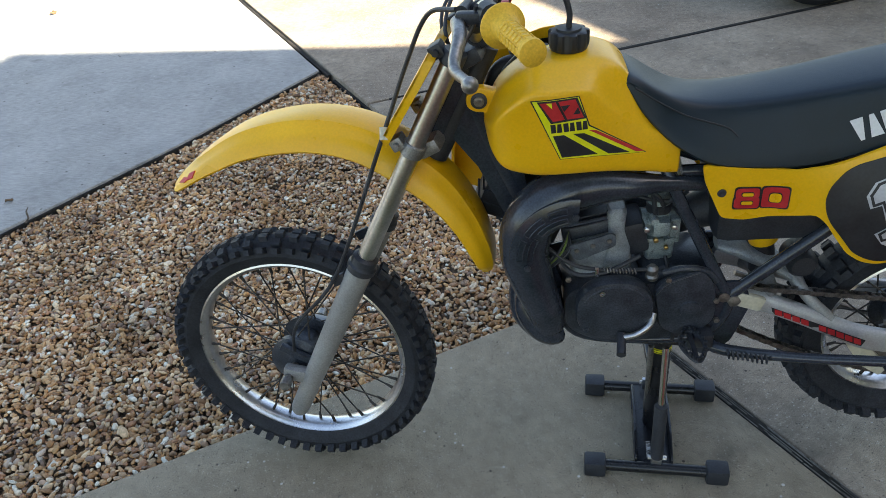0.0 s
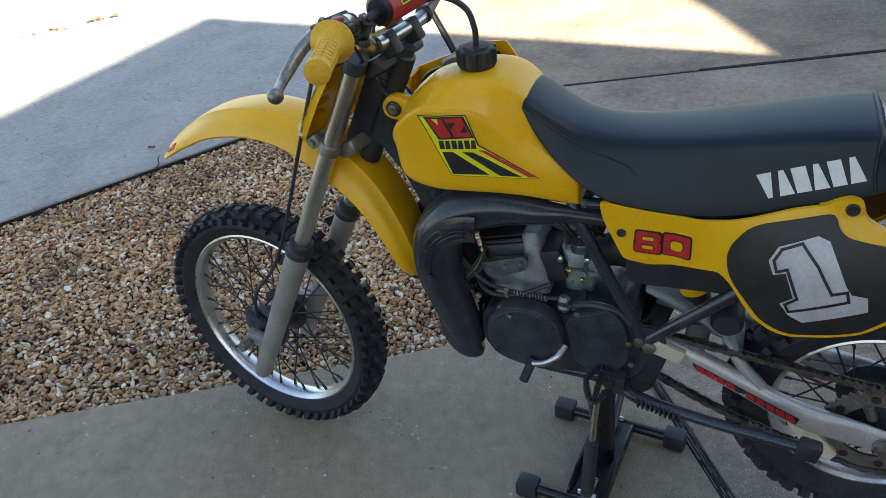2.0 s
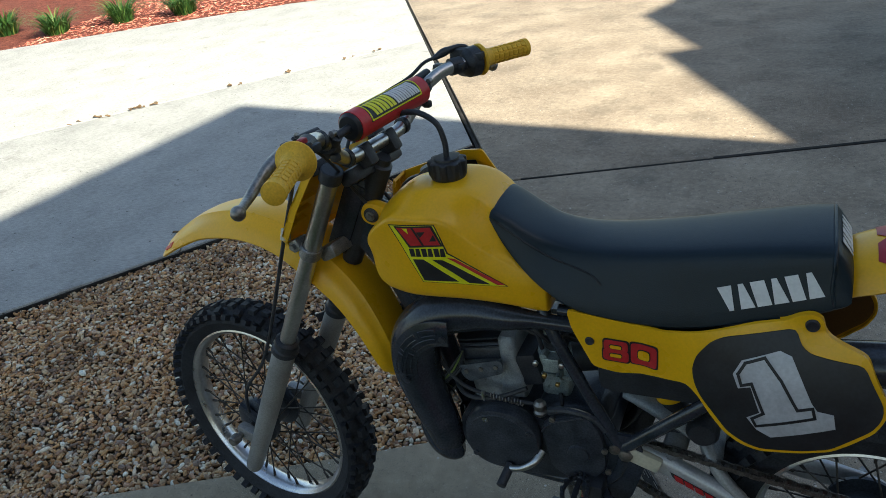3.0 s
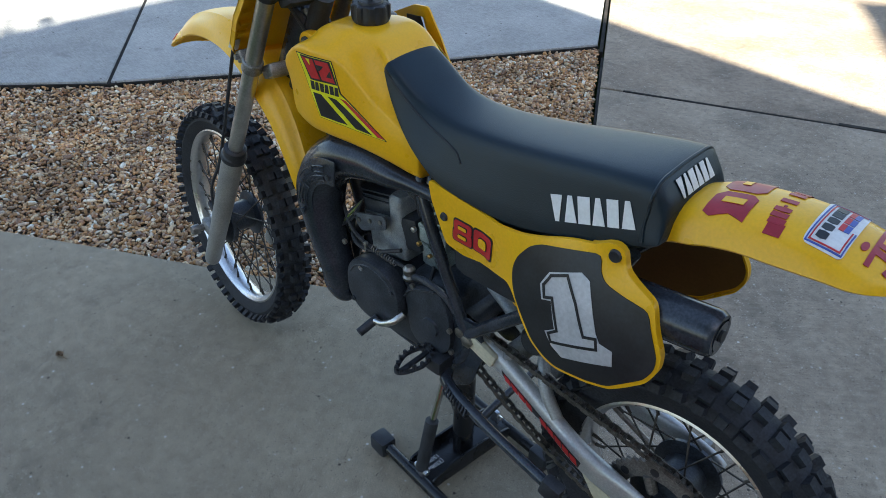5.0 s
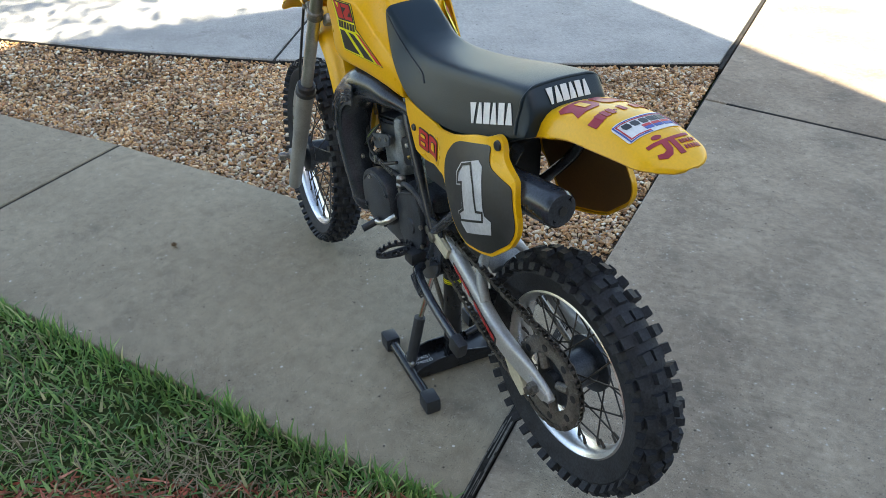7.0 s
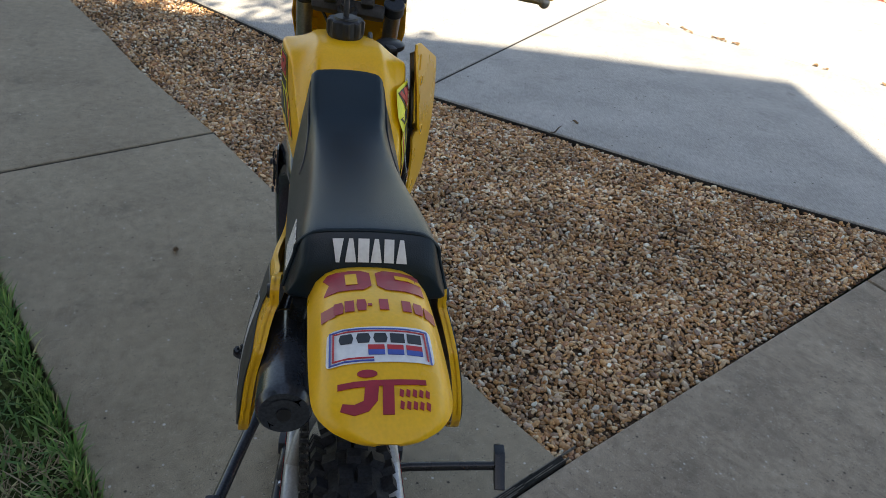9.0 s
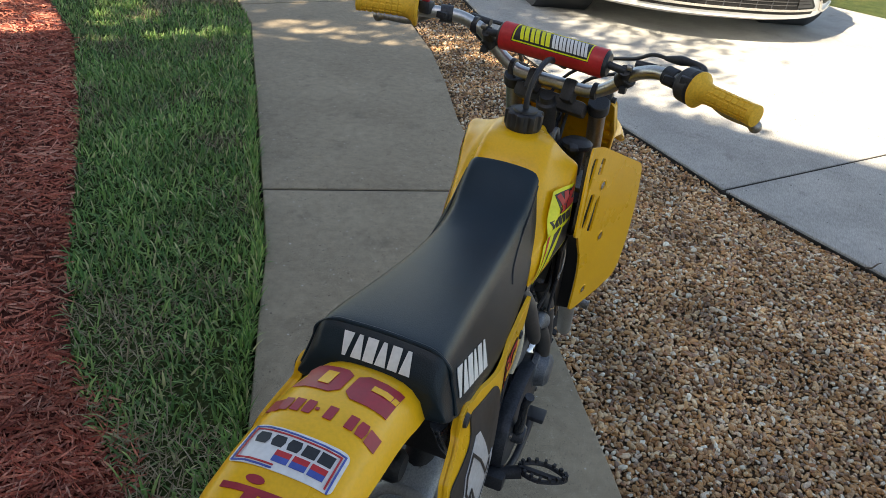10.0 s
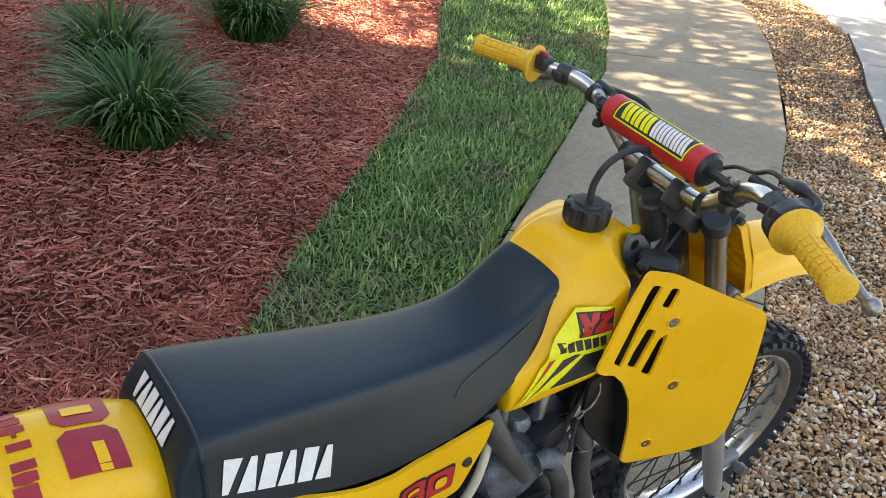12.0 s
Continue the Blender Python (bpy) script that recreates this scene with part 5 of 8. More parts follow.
# front fender: a crowned blade over the wheel that runs down behind it
def fender(rows, thick=0.0035, arc=9, crease=0.0):
    """Rows: x, z of the crown line, half width, drop of the edge; a crease steps the flanks down."""
    rows = spline(rows, 5)
    secs = []
    for i, (x, z, hw, drop) in enumerate(rows):
        d = rows[min(i + 1, len(rows) - 1)][:2] - rows[max(i - 1, 0)][:2]
        d = d / np.linalg.norm(d)
        nx, nz = -d[1], d[0]
        if i == 0:
            sign = 1 if nz > 0 else -1
        nx, nz = nx * sign, nz * sign
        outer, inner = [], []
        for u in np.linspace(-1, 1, arc):
            k = abs(u)
            h = -drop * (0.25 * k ** 2 + 0.75 * k ** 5) - crease * min(1.0, drop / 0.03) * min(1.0, max(0.0, (k - 0.50) / 0.10))
            yy = hw * math.copysign(1 - (1 - k) ** 1.15, u)
            outer.append((x + nx * h, yy, z + nz * h))
            inner.append((x + nx * (h - thick), yy * (1 - thick / hw * 0.9), z + nz * (h - thick)))
        secs.append(outer + inner[::-1])
    return loft(secs)


FF = [(-0.782, 0.687, 0.034, 0.004), (-0.779, 0.692, 0.046, 0.009), (-0.769, 0.704, 0.053, 0.014), (-0.750, 0.722, 0.057, 0.019), (-0.700, 0.759, 0.061, 0.028), (-0.628, 0.799, 0.066, 0.037), (-0.543, 0.821, 0.068, 0.042), (-0.464, 0.823, 0.069, 0.044),
      (-0.389, 0.805, 0.069, 0.045), (-0.318, 0.764, 0.068, 0.046), (-0.256, 0.706, 0.064, 0.042), (-0.216, 0.637, 0.062, 0.032), (-0.195, 0.573, 0.057, 0.025), (-0.191, 0.537, 0.048, 0.020), (-0.195, 0.518, 0.034, 0.013)]
ff = fender(FF, 0.0035, 21, 0.006)
ffo = part("front_fender", turned(ff), M["yellow"], bike, "glossy yellow plastic front fender")
FFS = spline(FF, 5)


def on_front_fender(u, v, w):
    """u along the crown line in metres of x, v across as a share of the half width."""
    x, z, hw, drop = (float(np.interp(u, FFS[:45, 0], FFS[:45, k])) for k in range(4))
    k = abs(v)
    h = -drop * (0.25 * k ** 2 + 0.75 * k ** 5) - 0.006 * min(1.0, drop / 0.03) * min(1.0, max(0.0, (k - 0.50) / 0.10))
    tilt = math.atan2(0.9, 1.0)
    return (x - math.sin(tilt) * (h + w), math.copysign(hw * (1 - (1 - k) ** 1.15), v) - w * 0.8, z + math.cos(tilt) * (h + w))


for shape in ([(-0.762, -0.80), (-0.752, -0.92), (-0.742, -0.86), (-0.750, -0.74)], [(-0.748, -0.90), (-0.736, -0.93), (-0.726, -0.80), (-0.738, -0.76)]):
    part("decal", turned(plate(shape, 0.0012, on_front_fender)), M["red"], ffo, "small red sticker")

# front number plate, a flat yellow panel ahead of the forks with a turned lip and ribs behind
PLATE = [(-0.090, 0.0), (-0.104, 0.10), (-0.112, 0.55), (-0.106, 0.94), (-0.094, 1.0), (0.094, 1.0), (0.106, 0.94), (0.112, 0.55), (0.104, 0.10), (0.090, 0.0)]


def on_plate(u, v, w):
    return leg(0.640 + 0.180 * v, 0, 0.056 - 0.018 * v - 0.25 * u * u - w) + Vector((0, u, 0))


fpl = part("front_plate", turned(plate(rounded(PLATE, 0.012, 3), 0.0035, on_plate, 0, None, 0.03)), M["yellow"], bike, "yellow plastic front number plate")
lip_line = rounded(PLATE, 0.012, 3)
lip = loft([[on_plate(u * k, v, w) for k, w in ((1.0, 0.0), (1.0, 0.014), (0.975, 0.014), (0.975, 0.0))] for u, v in lip_line + lip_line[:1]], caps=False)
part("lip", turned(lip), M["yellow"], fpl)
for s in (-1, 1):
    for k in range(3):
        v0 = 0.30 + 0.15 * k
        part("rib", turned(plate([(s * 0.062, v0), (s * 0.100, v0), (s * 0.100, v0 + 0.03), (s * 0.062, v0 + 0.03)], 0.012, on_plate)), M["yellow"], fpl)

# ---- handlebar
BY = 0.962
bar_half = [(-0.198, 0.0, BY), (-0.198, 0.056, BY), (-0.197, 0.078, BY + 0.005), (-0.194, 0.098, BY + 0.017), (-0.188, 0.119, BY + 0.036), (-0.182, 0.136, BY + 0.053), (-0.175, 0.153, BY + 0.064),
            (-0.160, 0.187, BY + 0.075), (-0.130, 0.256, BY + 0.074), (-0.087, 0.344, BY + 0.073)]
bar_pts = [(x, -y, z) for x, y, z in bar_half[:0:-1]] + bar_half
hb = part("handlebar", turned(tube(bar_pts, 0.0112, 16, 5), BARS), M["bar"], bike, "bare satin aluminium handlebar")
for y in (-0.034, 0.034):
    c = block((0.034, 0.024, 0.040), Matrix.Translation((-0.198, y, BY - 0.008)) @ Matrix.Rotation(-0.47, 4, "Y"), 0.007)
    part("bar_clamp", turned(c, BARS), M["satin"], hb, "black bar clamp")
part("crossbar", turned(tube([(-0.168, -0.126, BY + 0.060), (-0.164, -0.10, BY + 0.064), (-0.164, 0.10, BY + 0.064), (-0.168, 0.126, BY + 0.060)], 0.0065, 10, 1, False), BARS), M["satin"], hb)
for s in (-1, 1):
    at, way = Vector((-0.186, 0.125 * s, BY + 0.042)), Vector((0.008, 0.018 * s, 0.017)).normalized()
    cl = tube([at - way * 0.011, at - way * 0.0095, at + way * 0.0095, at + way * 0.011], [0.0145, 0.0158, 0.0158, 0.0145], 18, 1, False)
    tube([at + Vector((0.004, 0, 0.004)), at + Vector((0.012, 0, 0.013)), at + Vector((0.020, 0.001 * s, 0.020))], [0.0125, 0.0115, 0.0100], 12, 2, True, cl)
    block((0.016, 0.012, 0.014), Matrix.Translation(at + Vector((-0.016, 0.006 * s, 0.000))), 0.003, cl)
    block((0.014, 0.012, 0.012), Matrix.Translation(at + Vector((0.012, 0.004 * s, -0.014))), 0.003, cl)
    cc = part("crossbar_clamp", turned(cl, BARS), M["satin"], hb, "black clamp holding the crossbar")
    part("bolt", turned(lathe([(0.0, -0.004), (0.0052, -0.004), (0.0052, 0.004), (0.0, 0.0045)], 12, None, Matrix.Translation(at + Vector((0.020, 0.008 * s, 0.026)))), BARS), M["steel"], cc)
PADC = Vector((-0.164, 0, BY + 0.064))
pm = Matrix.Translation(PADC)
pad = part("bar_pad", turned(lathe([(0.0, -0.099), (0.018, -0.099), (0.0222, -0.095), (0.0235, -0.088), (0.0235, 0.088), (0.0222, 0.095), (0.018, 0.099), (0.0, 0.099)], 32, None, pm), BARS), M["blackprint"], hb, "padded crossbar cover in red, yellow and black")


def wrap(u0, u1, a0, a1, r, mat, name, skew=0.0):
    """A patch on the pad: along it from u0 to u1, round it from a0 to a1 degrees (0: up, + to the rider)."""
    secs = []
    for a in np.linspace(a0, a1, max(3, int(abs(a1 - a0) / 8) + 2)):
        ca, sa = math.cos(radians(a)), math.sin(radians(a))
        sh = skew * (a - a0)
        secs.append([Vector((sa * rr, u, ca * rr)) + PADC for u, rr in ((u0 + sh, r), (u1 + sh, r), (u1 + sh, r - 0.004), (u0 + sh, r - 0.004))])
    return part(name, turned(loft(secs), BARS), mat, pad)


for s in (-1, 1):
    a, b = (-0.093, -0.070) if s < 0 else (0.070, 0.093)
    wrap(a, b, -170, 170, 0.0240, M["red"], "red_band")
wrap(-0.072, 0.072, -66, -22, 0.0240, M["red"], "red_band")
wrap(-0.072, 0.072, 88, 140, 0.0240, M["red"], "red_band")
for k in range(3):  # yellow and white slanted blocks of the print, each split by a dark slit
    u = -0.062 + 0.0190 * k
    wrap(u, u + 0.0060, 4, 72, 0.0243, M["acid"], "yellow_block", 0.00012)
    wrap(u + 0.0082, u + 0.0155, 4, 72, 0.0243, M["acid"], "yellow_block", 0.00012)
for k in range(5):
    u = -0.004 + 0.0128 * k
    wrap(u, u + 0.0046, 4, 72, 0.0243, M["white"], "white_block", 0.00012)
    wrap(u + 0.0062, u + 0.0106, 4, 72, 0.0243, M["white"], "white_block", 0.00012)
for a0 in (-16, 80):
    wrap(-0.067, 0.068, a0, a0 + 5, 0.0244, M["acid"], "yellow_line")
for u in (-0.068, 0.067):
    wrap(u, u + 0.002, -16, 85, 0.0244, M["acid"], "yellow_line")

WAFFLE = None
for s in (-1, 1):
    a, b = Vector(bar_half[-2]), Vector(bar_half[-1])
    a, b = Vector((a.x, a.y * s, a.z)), Vector((b.x, b.y * s, b.z))
    d = (b - a).normalized()
    a = b - d * 0.106
    g = tube([a, a + d * 0.002, a + d * 0.005, a + d * 0.007, a + d * 0.011, a + d * 0.020, a + d * 0.032, a + d * 0.098, a + d * 0.100, a + d * 0.108, a + d * 0.110], [0.0265, 0.0285, 0.0285, 0.0265, 0.0205, 0.0165, 0.0142, 0.0135, 0.0162, 0.0162, 0.0110], 28, 1, False)
    side = d.cross(Vector((0, 0, 1))).normalized()
    upv = side.cross(d)
    grip = part("grip", turned(g, BARS), M["grip"], bike, "soft yellow rubber grip with a waffle pattern")
    for k in range(7):
        for j in range(8):
            ang = 2 * math.pi * j / 8
            rad = side * math.cos(ang) + upv * math.sin(ang)
            mm = Matrix.Translation(a + d * (0.031 + 0.0107 * k) + rad * 0.0137)
            rot = Matrix((d, rad.cross(d), rad)).transposed().to_4x4()
            if WAFFLE is None:
                ob = part("grip_block", block((0.0088, 0.0086, 0.0028), None, 0.0008, None, 1), M["grip"], grip)
                WAFFLE = ob.data
            else:
                ob = new("grip_block", WAFFLE)
                ob.parent = grip
            ob.matrix_local = BARS @ mm @ rot
    if s > 0:
        th = tube([a - d * 0.034, a - d * 0.031, a - d * 0.024, a - d * 0.006, a - d * 0.002], [0.014, 0.020, 0.0265, 0.0275, 0.0235], 20, 1, False)
        block((0.034, 0.022, 0.026), Matrix.Translation(a - d * 0.016 + Vector((-0.022, 0, 0.012))), 0.008, th)
        block((0.014, 0.024, 0.012), Matrix.Translation(a - d * 0.016 + Vector((0.020, 0, 0.012))), 0.003, th)
        part("throttle_housing", turned(th, BARS), M["satin"], hb, "black plastic throttle housing")
        boot = tube([(-0.146, 0.246, 1.048), (-0.158, 0.248, 1.058), (-0.167, 0.240, 1.0615), (-0.173, 0.224, 1.0615), (-0.178, 0.208, 1.060), (-0.181, 0.196, 1.058), (-0.184, 0.180, 1.0555)], [0.0075, 0.0058, 0.0050, 0.0056, 0.0078, 0.0066, 0.0034], 12, 3)
        part("throttle_boot", turned(boot, BARS), M["satin"], hb, "black rubber throttle cable boot")
    else:
        ks = block((0.022, 0.024, 0.022), Matrix.Translation(a - d * 0.016 + Vector((0.006, 0, 0.008))), 0.005)
        part("kill_switch", turned(ks, BARS), M["satin"], hb, "black kill switch")
        part("kill_button", turned(block((0.010, 0.014, 0.008), Matrix.Translation(a - d * 0.016 + Vector((0.010, 0, 0.022))), 0.003), BARS), M["maroon"], hb, "dark red button")
    # lever and its perch
    pc = a - d * 0.050
    pb = tube([pc - d * 0.011, pc + d * 0.011], 0.0155, 14, 1, False)
    block((0.040, 0.018, 0.016), Matrix.Translation(pc + Vector((-0.024, 0, -0.004))), 0.005, pb)
    block((0.010, 0.020, 0.012), Matrix.Translation(pc + Vector((0.016, 0, 0.0))), 0.003, pb)
    part("lever_perch", turned(pb, BARS), M["satin"], hb)
    l0 = pc + Vector((-0.042, 0, -0.010))
    tipx, tipy, tipz = -0.160, 0.345 * s, 0.998
    lv = [l0, l0 + d * 0.05 + Vector((-0.012, 0, -0.004)), Vector((tipx, tipy, tipz)) - d * 0.06 + Vector((-0.002, 0, 0)), Vector((tipx, tipy, tipz)) - d * 0.012, Vector((tipx, tipy, tipz))]
    lb = tube(lv, [0.0100, 0.0095, 0.0078, 0.0062, 0.0085], 10, 4)
    bmesh.ops.create_uvsphere(lb, u_segments=12, v_segments=8, radius=0.0105, matrix=Matrix.Translation((tipx, tipy, tipz)))
    part("lever", turned(lb, BARS), M["steel"], hb, "dull alloy lever with a ball end")
    boot = tube([l0 + Vector((0, -0.03 * s, 0.004)), l0 + Vector((0.004, -0.07 * s, 0.006))], [0.009, 0.006], 10, 1, False)
    part("cable_boot", turned(boot, BARS), M["satin"], hb)
for y in (-0.150, -0.075, 0.082):
    i = int(np.argmin([abs(p[1] - y) for p in bar_pts]))
    c = Vector(bar_pts[i])
    part("cable_tie", turned(lathe([(0.0125, -0.005), (0.015, -0.004), (0.015, 0.004), (0.0125, 0.005)], 14, None, Matrix.Translation(c)), BARS), M["satin"], hb)


def cable(pts, r=0.0032, label="", mat="satin"):
    return part("cable", tube(pts, r, 8, 6), M[mat], bike, label)


SV = lambda p: STEER @ Vector(p)
cable([SV((-0.205, -0.165, 1.028)), SV((-0.255, -0.120, 1.010)), SV((-0.300, -0.095, 0.93)), SV(leg(0.66, -0.095, 0.052)), SV(leg(0.36, -0.090, 0.036)), SV(leg(0.20, -0.075, 0.070)), SV((-0.600, -0.064, 0.330))], 0.0036, "black front brake cable")
cable([SV((-0.205, 0.165, 1.026)), SV((-0.250, 0.10, 1.000)), SV((-0.265, 0.03, 0.95)), (-0.21, 0.03, 0.86), (-0.10, 0.03, 0.74)])
cable([BARS @ Vector((-0.183, 0.186, 1.056)), BARS @ Vector((-0.190, 0.158, 1.054)), BARS @ Vector((-0.205, 0.128, 1.036)), SV((-0.238, 0.06, 1.012)), SV((-0.250, -0.01, 0.94)), (-0.17, -0.02, 0.82), (0.02, -0.02, 0.68)])
cable([SV((-0.170, -0.215, 1.045)), SV((-0.185, -0.150, 1.000)), SV((-0.215, -0.08, 0.945)), SV((-0.22, -0.03, 0.88)), (-0.15, -0.02, 0.78)], 0.0026)
part("cable_guide", turned(ring_lathe([(0.006, -0.010), (0.009, -0.010), (0.009, 0.010), (0.006, 0.010)], 14, None, Matrix.Translation(leg(0.665, -0.095, 0.050)) @ Matrix.Rotation(1.2, 4, "X"))), M["cream"], bike, "pale plastic cable guide")

# ---- fuel tank
TANK = [  # x, bottom z, pod half width, pod z, shoulder half width, shoulder z, top half width, top z
    (-0.200, 0.802, 0.022, 0.808, 0.024, 0.818, 0.014, 0.826),
    (-0.190, 0.776, 0.074, 0.802, 0.084, 0.828, 0.032, 0.842),
    (-0.170, 0.754, 0.100, 0.800, 0.110, 0.858, 0.046, 0.876),
    (-0.128, 0.746, 0.113, 0.800, 0.117, 0.889, 0.055, 0.908),
    (-0.085, 0.744, 0.117, 0.800, 0.115, 0.890, 0.057, 0.917),
    (-0.043, 0.742, 0.117, 0.797, 0.111, 0.884, 0.056, 0.919),
    (-0.010, 0.740, 0.115, 0.792, 0.106, 0.858, 0.055, 0.915),
    (0.020, 0.737, 0.112, 0.784, 0.102, 0.833, 0.054, 0.897),
    (0.055, 0.731, 0.107, 0.772, 0.098, 0.810, 0.054, 0.850),
    (0.090, 0.723, 0.099, 0.757, 0.093, 0.790, 0.052, 0.810),
    (0.112, 0.719, 0.092, 0.748, 0.088, 0.778, 0.050, 0.790)]
CUT = lambda x: float(np.interp(x, [-0.21, -0.13, -0.10, -0.075, -0.052, 0.0], [0.30, 0.34, 0.50, 0.73, 0.99, 1.0]))  # room for the radiator
LEFT = lambda x: float(np.interp(x, [-0.10, -0.03, 0.06, 0.12], [1.0, 0.91, 0.86, 0.86]))  # the left flank is flatter towards the seat
TANK_Y = -0.006
TANK = [(x, zb, 0.925 * pw_, pz, 0.925 * sw, sz_, 0.95 * tw_, tz) for x, zb, pw_, pz, sw, sz_, tw_, tz in TANK]
secs = []
for x, zb, pw_, pz, sw, sz_, tw_, tz in spline(TANK, 5):
    half = [(0.0, zb), (pw_ - 0.016, zb), (pw_ - 0.004, zb + 0.004), (pw_, zb + 0.014), (pw_, pz), (sw * 0.5 + pw_ * 0.5, (pz + sz_) / 2), (sw, sz_ - 0.008), (sw - 0.001, sz_ - 0.001), (sw - 0.007, sz_ + 0.003),
            (sw * 0.6 + tw_ * 0.4, sz_ * 0.62 + tz * 0.38 - 0.004), (tw_ + 0.010, tz - 0.010), (tw_ + 0.001, tz - 0.002), (tw_ - 0.008, tz), (0.0, tz + 0.002)]
    cut = CUT(x)
    fall = 0.034 * float(np.interp(x, [-0.20, -0.13, -0.085, -0.055], [0.5, 1.0, 0.5, 0.0]))
    secs.append([(x, TANK_Y - y * (LEFT(x) if y > 0.06 else 1 - (1 - LEFT(x)) * y / 0.06), z) for y, z in half] + [(x, TANK_Y + y * (cut if y > 0.06 else 1 - (1 - cut) * y / 0.06), z - fall * min(1.0, max(0.0, (y - 0.045) / 0.05)) * max(0.0, min(1.0, (z - pz) / 0.05))) for y, z in half[-2:0:-1]])
tank_bm = loft(secs)
tank = part("fuel_tank", tank_bm, M["yellow"], bike, "yellow plastic fuel tank with faceted shoulders", 60)
sub = tank.modifiers.new("soft", "SUBSURF")
sub.levels = sub.render_levels = 1
s = -1
ear = plate(rounded([(-0.020, -0.012), (-0.022, 0.004), (-0.012, 0.020), (0.006, 0.022), (0.030, 0.014), (0.060, 0.020), (0.060, -0.034), (0.030, -0.036), (0.012, -0.022), (-0.008, -0.020)], 0.010), 0.020, lambda u, v, w, s=s: (-0.206 + u, TANK_Y + s * (0.008 + w), 0.850 + v), 0.004)
part("mount_lug", ear, M["yellow"], tank)
bolt_at = Matrix.Translation((-0.206, TANK_Y + s * 0.0275, 0.850)) @ Matrix.Scale(s, 4, (0, 1, 0))
part("grommet", lathe([(0.0, 0.0), (0.0135, 0.0), (0.0135, 0.003), (0.0105, 0.0045), (0.0, 0.0045)], 20, None, bolt_at), M["satin"], tank, "black rubber grommet")
part("mount_bolt", lathe([(0.0, 0.004), (0.0085, 0.004), (0.0085, 0.0065), (0.0050, 0.007), (0.0050, 0.010), (0, 0.010)], 16, None, bolt_at), M["steel"], tank)
stay = plate(rounded([(-0.100, 0.916), (-0.128, 0.912), (-0.168, 0.872), (-0.176, 0.842), (-0.150, 0.836), (-0.112, 0.862), (-0.097, 0.890)], 0.010), 0.006, lambda u, v, w: (u, 0.034 + w, v), 0.0015)
stay = part("head_stay", stay, M["pitted"], bike, "grey cast head stay with a bolt hole")
# No hole is cut: a near-black disc gives its shaded depth.
part("stay_hole", lathe([(0.0, 0.0), (0.0065, 0.0), (0.0075, 0.0008), (0.0, 0.0010)], 16, None, Matrix.Translation((-0.115, 0.0402, 0.899))), M["cavity"], stay)
part("top_hose", tube([(-0.126, 0.048, 0.868), (-0.150, 0.056, 0.874), (-0.176, 0.056, 0.860), (-0.190, 0.050, 0.830)], [0.014, 0.015, 0.014, 0.012], 14, 4), M["satin"], bike, "black rubber top hose")
CAP = Vector((-0.062, -0.010, 0.924))
cap_rows = []
for r0, h, lobe in ((0.024, -0.006, 0.0), (0.0285, -0.004, 0.0), (0.0300, 0.000, 0.3), (0.0300, 0.004, 0.8), (0.0300, 0.021, 1.0), (0.0294, 0.0235, 1.0), (0.0270, 0.0250, 0.6), (0.0200, 0.0252, 0.0), (0.0190, 0.0285, 0.0), (0.0090, 0.0290, 0.0)):
    cap_rows.append([CAP + Vector((math.cos(t), math.sin(t), 0)) * (r0 + lobe * 0.0022 * max(-1.0, min(1.0, 2.5 * math.cos(9 * t)))) + Vector((0, 0, h)) for t in np.linspace(0, 2 * math.pi, 80, endpoint=False)])
cap = part("fuel_cap", loft(cap_rows), M["blackprint"], tank, "black scalloped plastic fuel cap", 30)
part("breather_hose", tube([CAP + Vector((0, 0, 0.028)), CAP + Vector((0, 0.0, 0.055)), CAP + Vector((-0.015, 0.005, 0.085)), CAP + Vector((-0.06, 0.012, 0.098)), SV((-0.200, 0.012, 0.995))], 0.0048, 10, 6), M["satin"], cap, "thin black breather hose")


def tank_y(x, z):
    """Half width of the tank's flank at x, z."""
    xs = [r[0] for r in TANK]
    f = lambda k: float(np.interp(x, xs, [r[k] for r in TANK]))
    zz = [f(1) + 0.004, f(1) + 0.014, f(3), (f(3) + f(5)) / 2, f(5) - 0.008, f(5), f(7)]
    yy = [f(2) - 0.004, f(2), f(2), f(2) * 0.5 + f(4) * 0.5, f(4), f(4) + 0.002, f(6) + 0.008]
    return float(np.interp(z, zz, yy))


def on_tank(s, lift):
    return lambda u, v, w: (u, TANK_Y + s * (tank_y(u, v) * (CUT(u) if s > 0 else LEFT(u)) + lift + w), v)


DEC = [(-0.125, 0.879), (-0.055, 0.879), (-0.039, 0.830), (0.050, 0.775), (-0.082, 0.780)]


def tank_print(name, outline, lift, mat, parent, label=""):
    return part(name, plate(outline, 0.0005, on_tank(s, lift), 0, None, 0.008), mat, parent, label)


s = -1
dec = part("decal", plate([(-0.128, 0.8805), (-0.054, 0.8805), (-0.037, 0.831), (0.053, 0.774), (-0.083, 0.779)], 0.0005, on_tank(s, 0.0004), 0, None, 0.016), M["blackprint"], tank, "yellow, red and black tank sticker")
tank_print("decal_ground", DEC, 0.0010, M["acid"], dec)
tank_print("outline", [(-0.118, 0.8785), (-0.057, 0.8785), (-0.043, 0.8435), (-0.097, 0.8415)], 0.0016, M["blackprint"], dec)
tank_print("red_block", [(-0.114, 0.876), (-0.090, 0.876), (-0.076, 0.846), (-0.094, 0.845)], 0.0022, M["red"], dec)
tank_print("red_block", [(-0.086, 0.876), (-0.060, 0.876), (-0.047, 0.846), (-0.072, 0.846)], 0.0022, M["red"], dec)
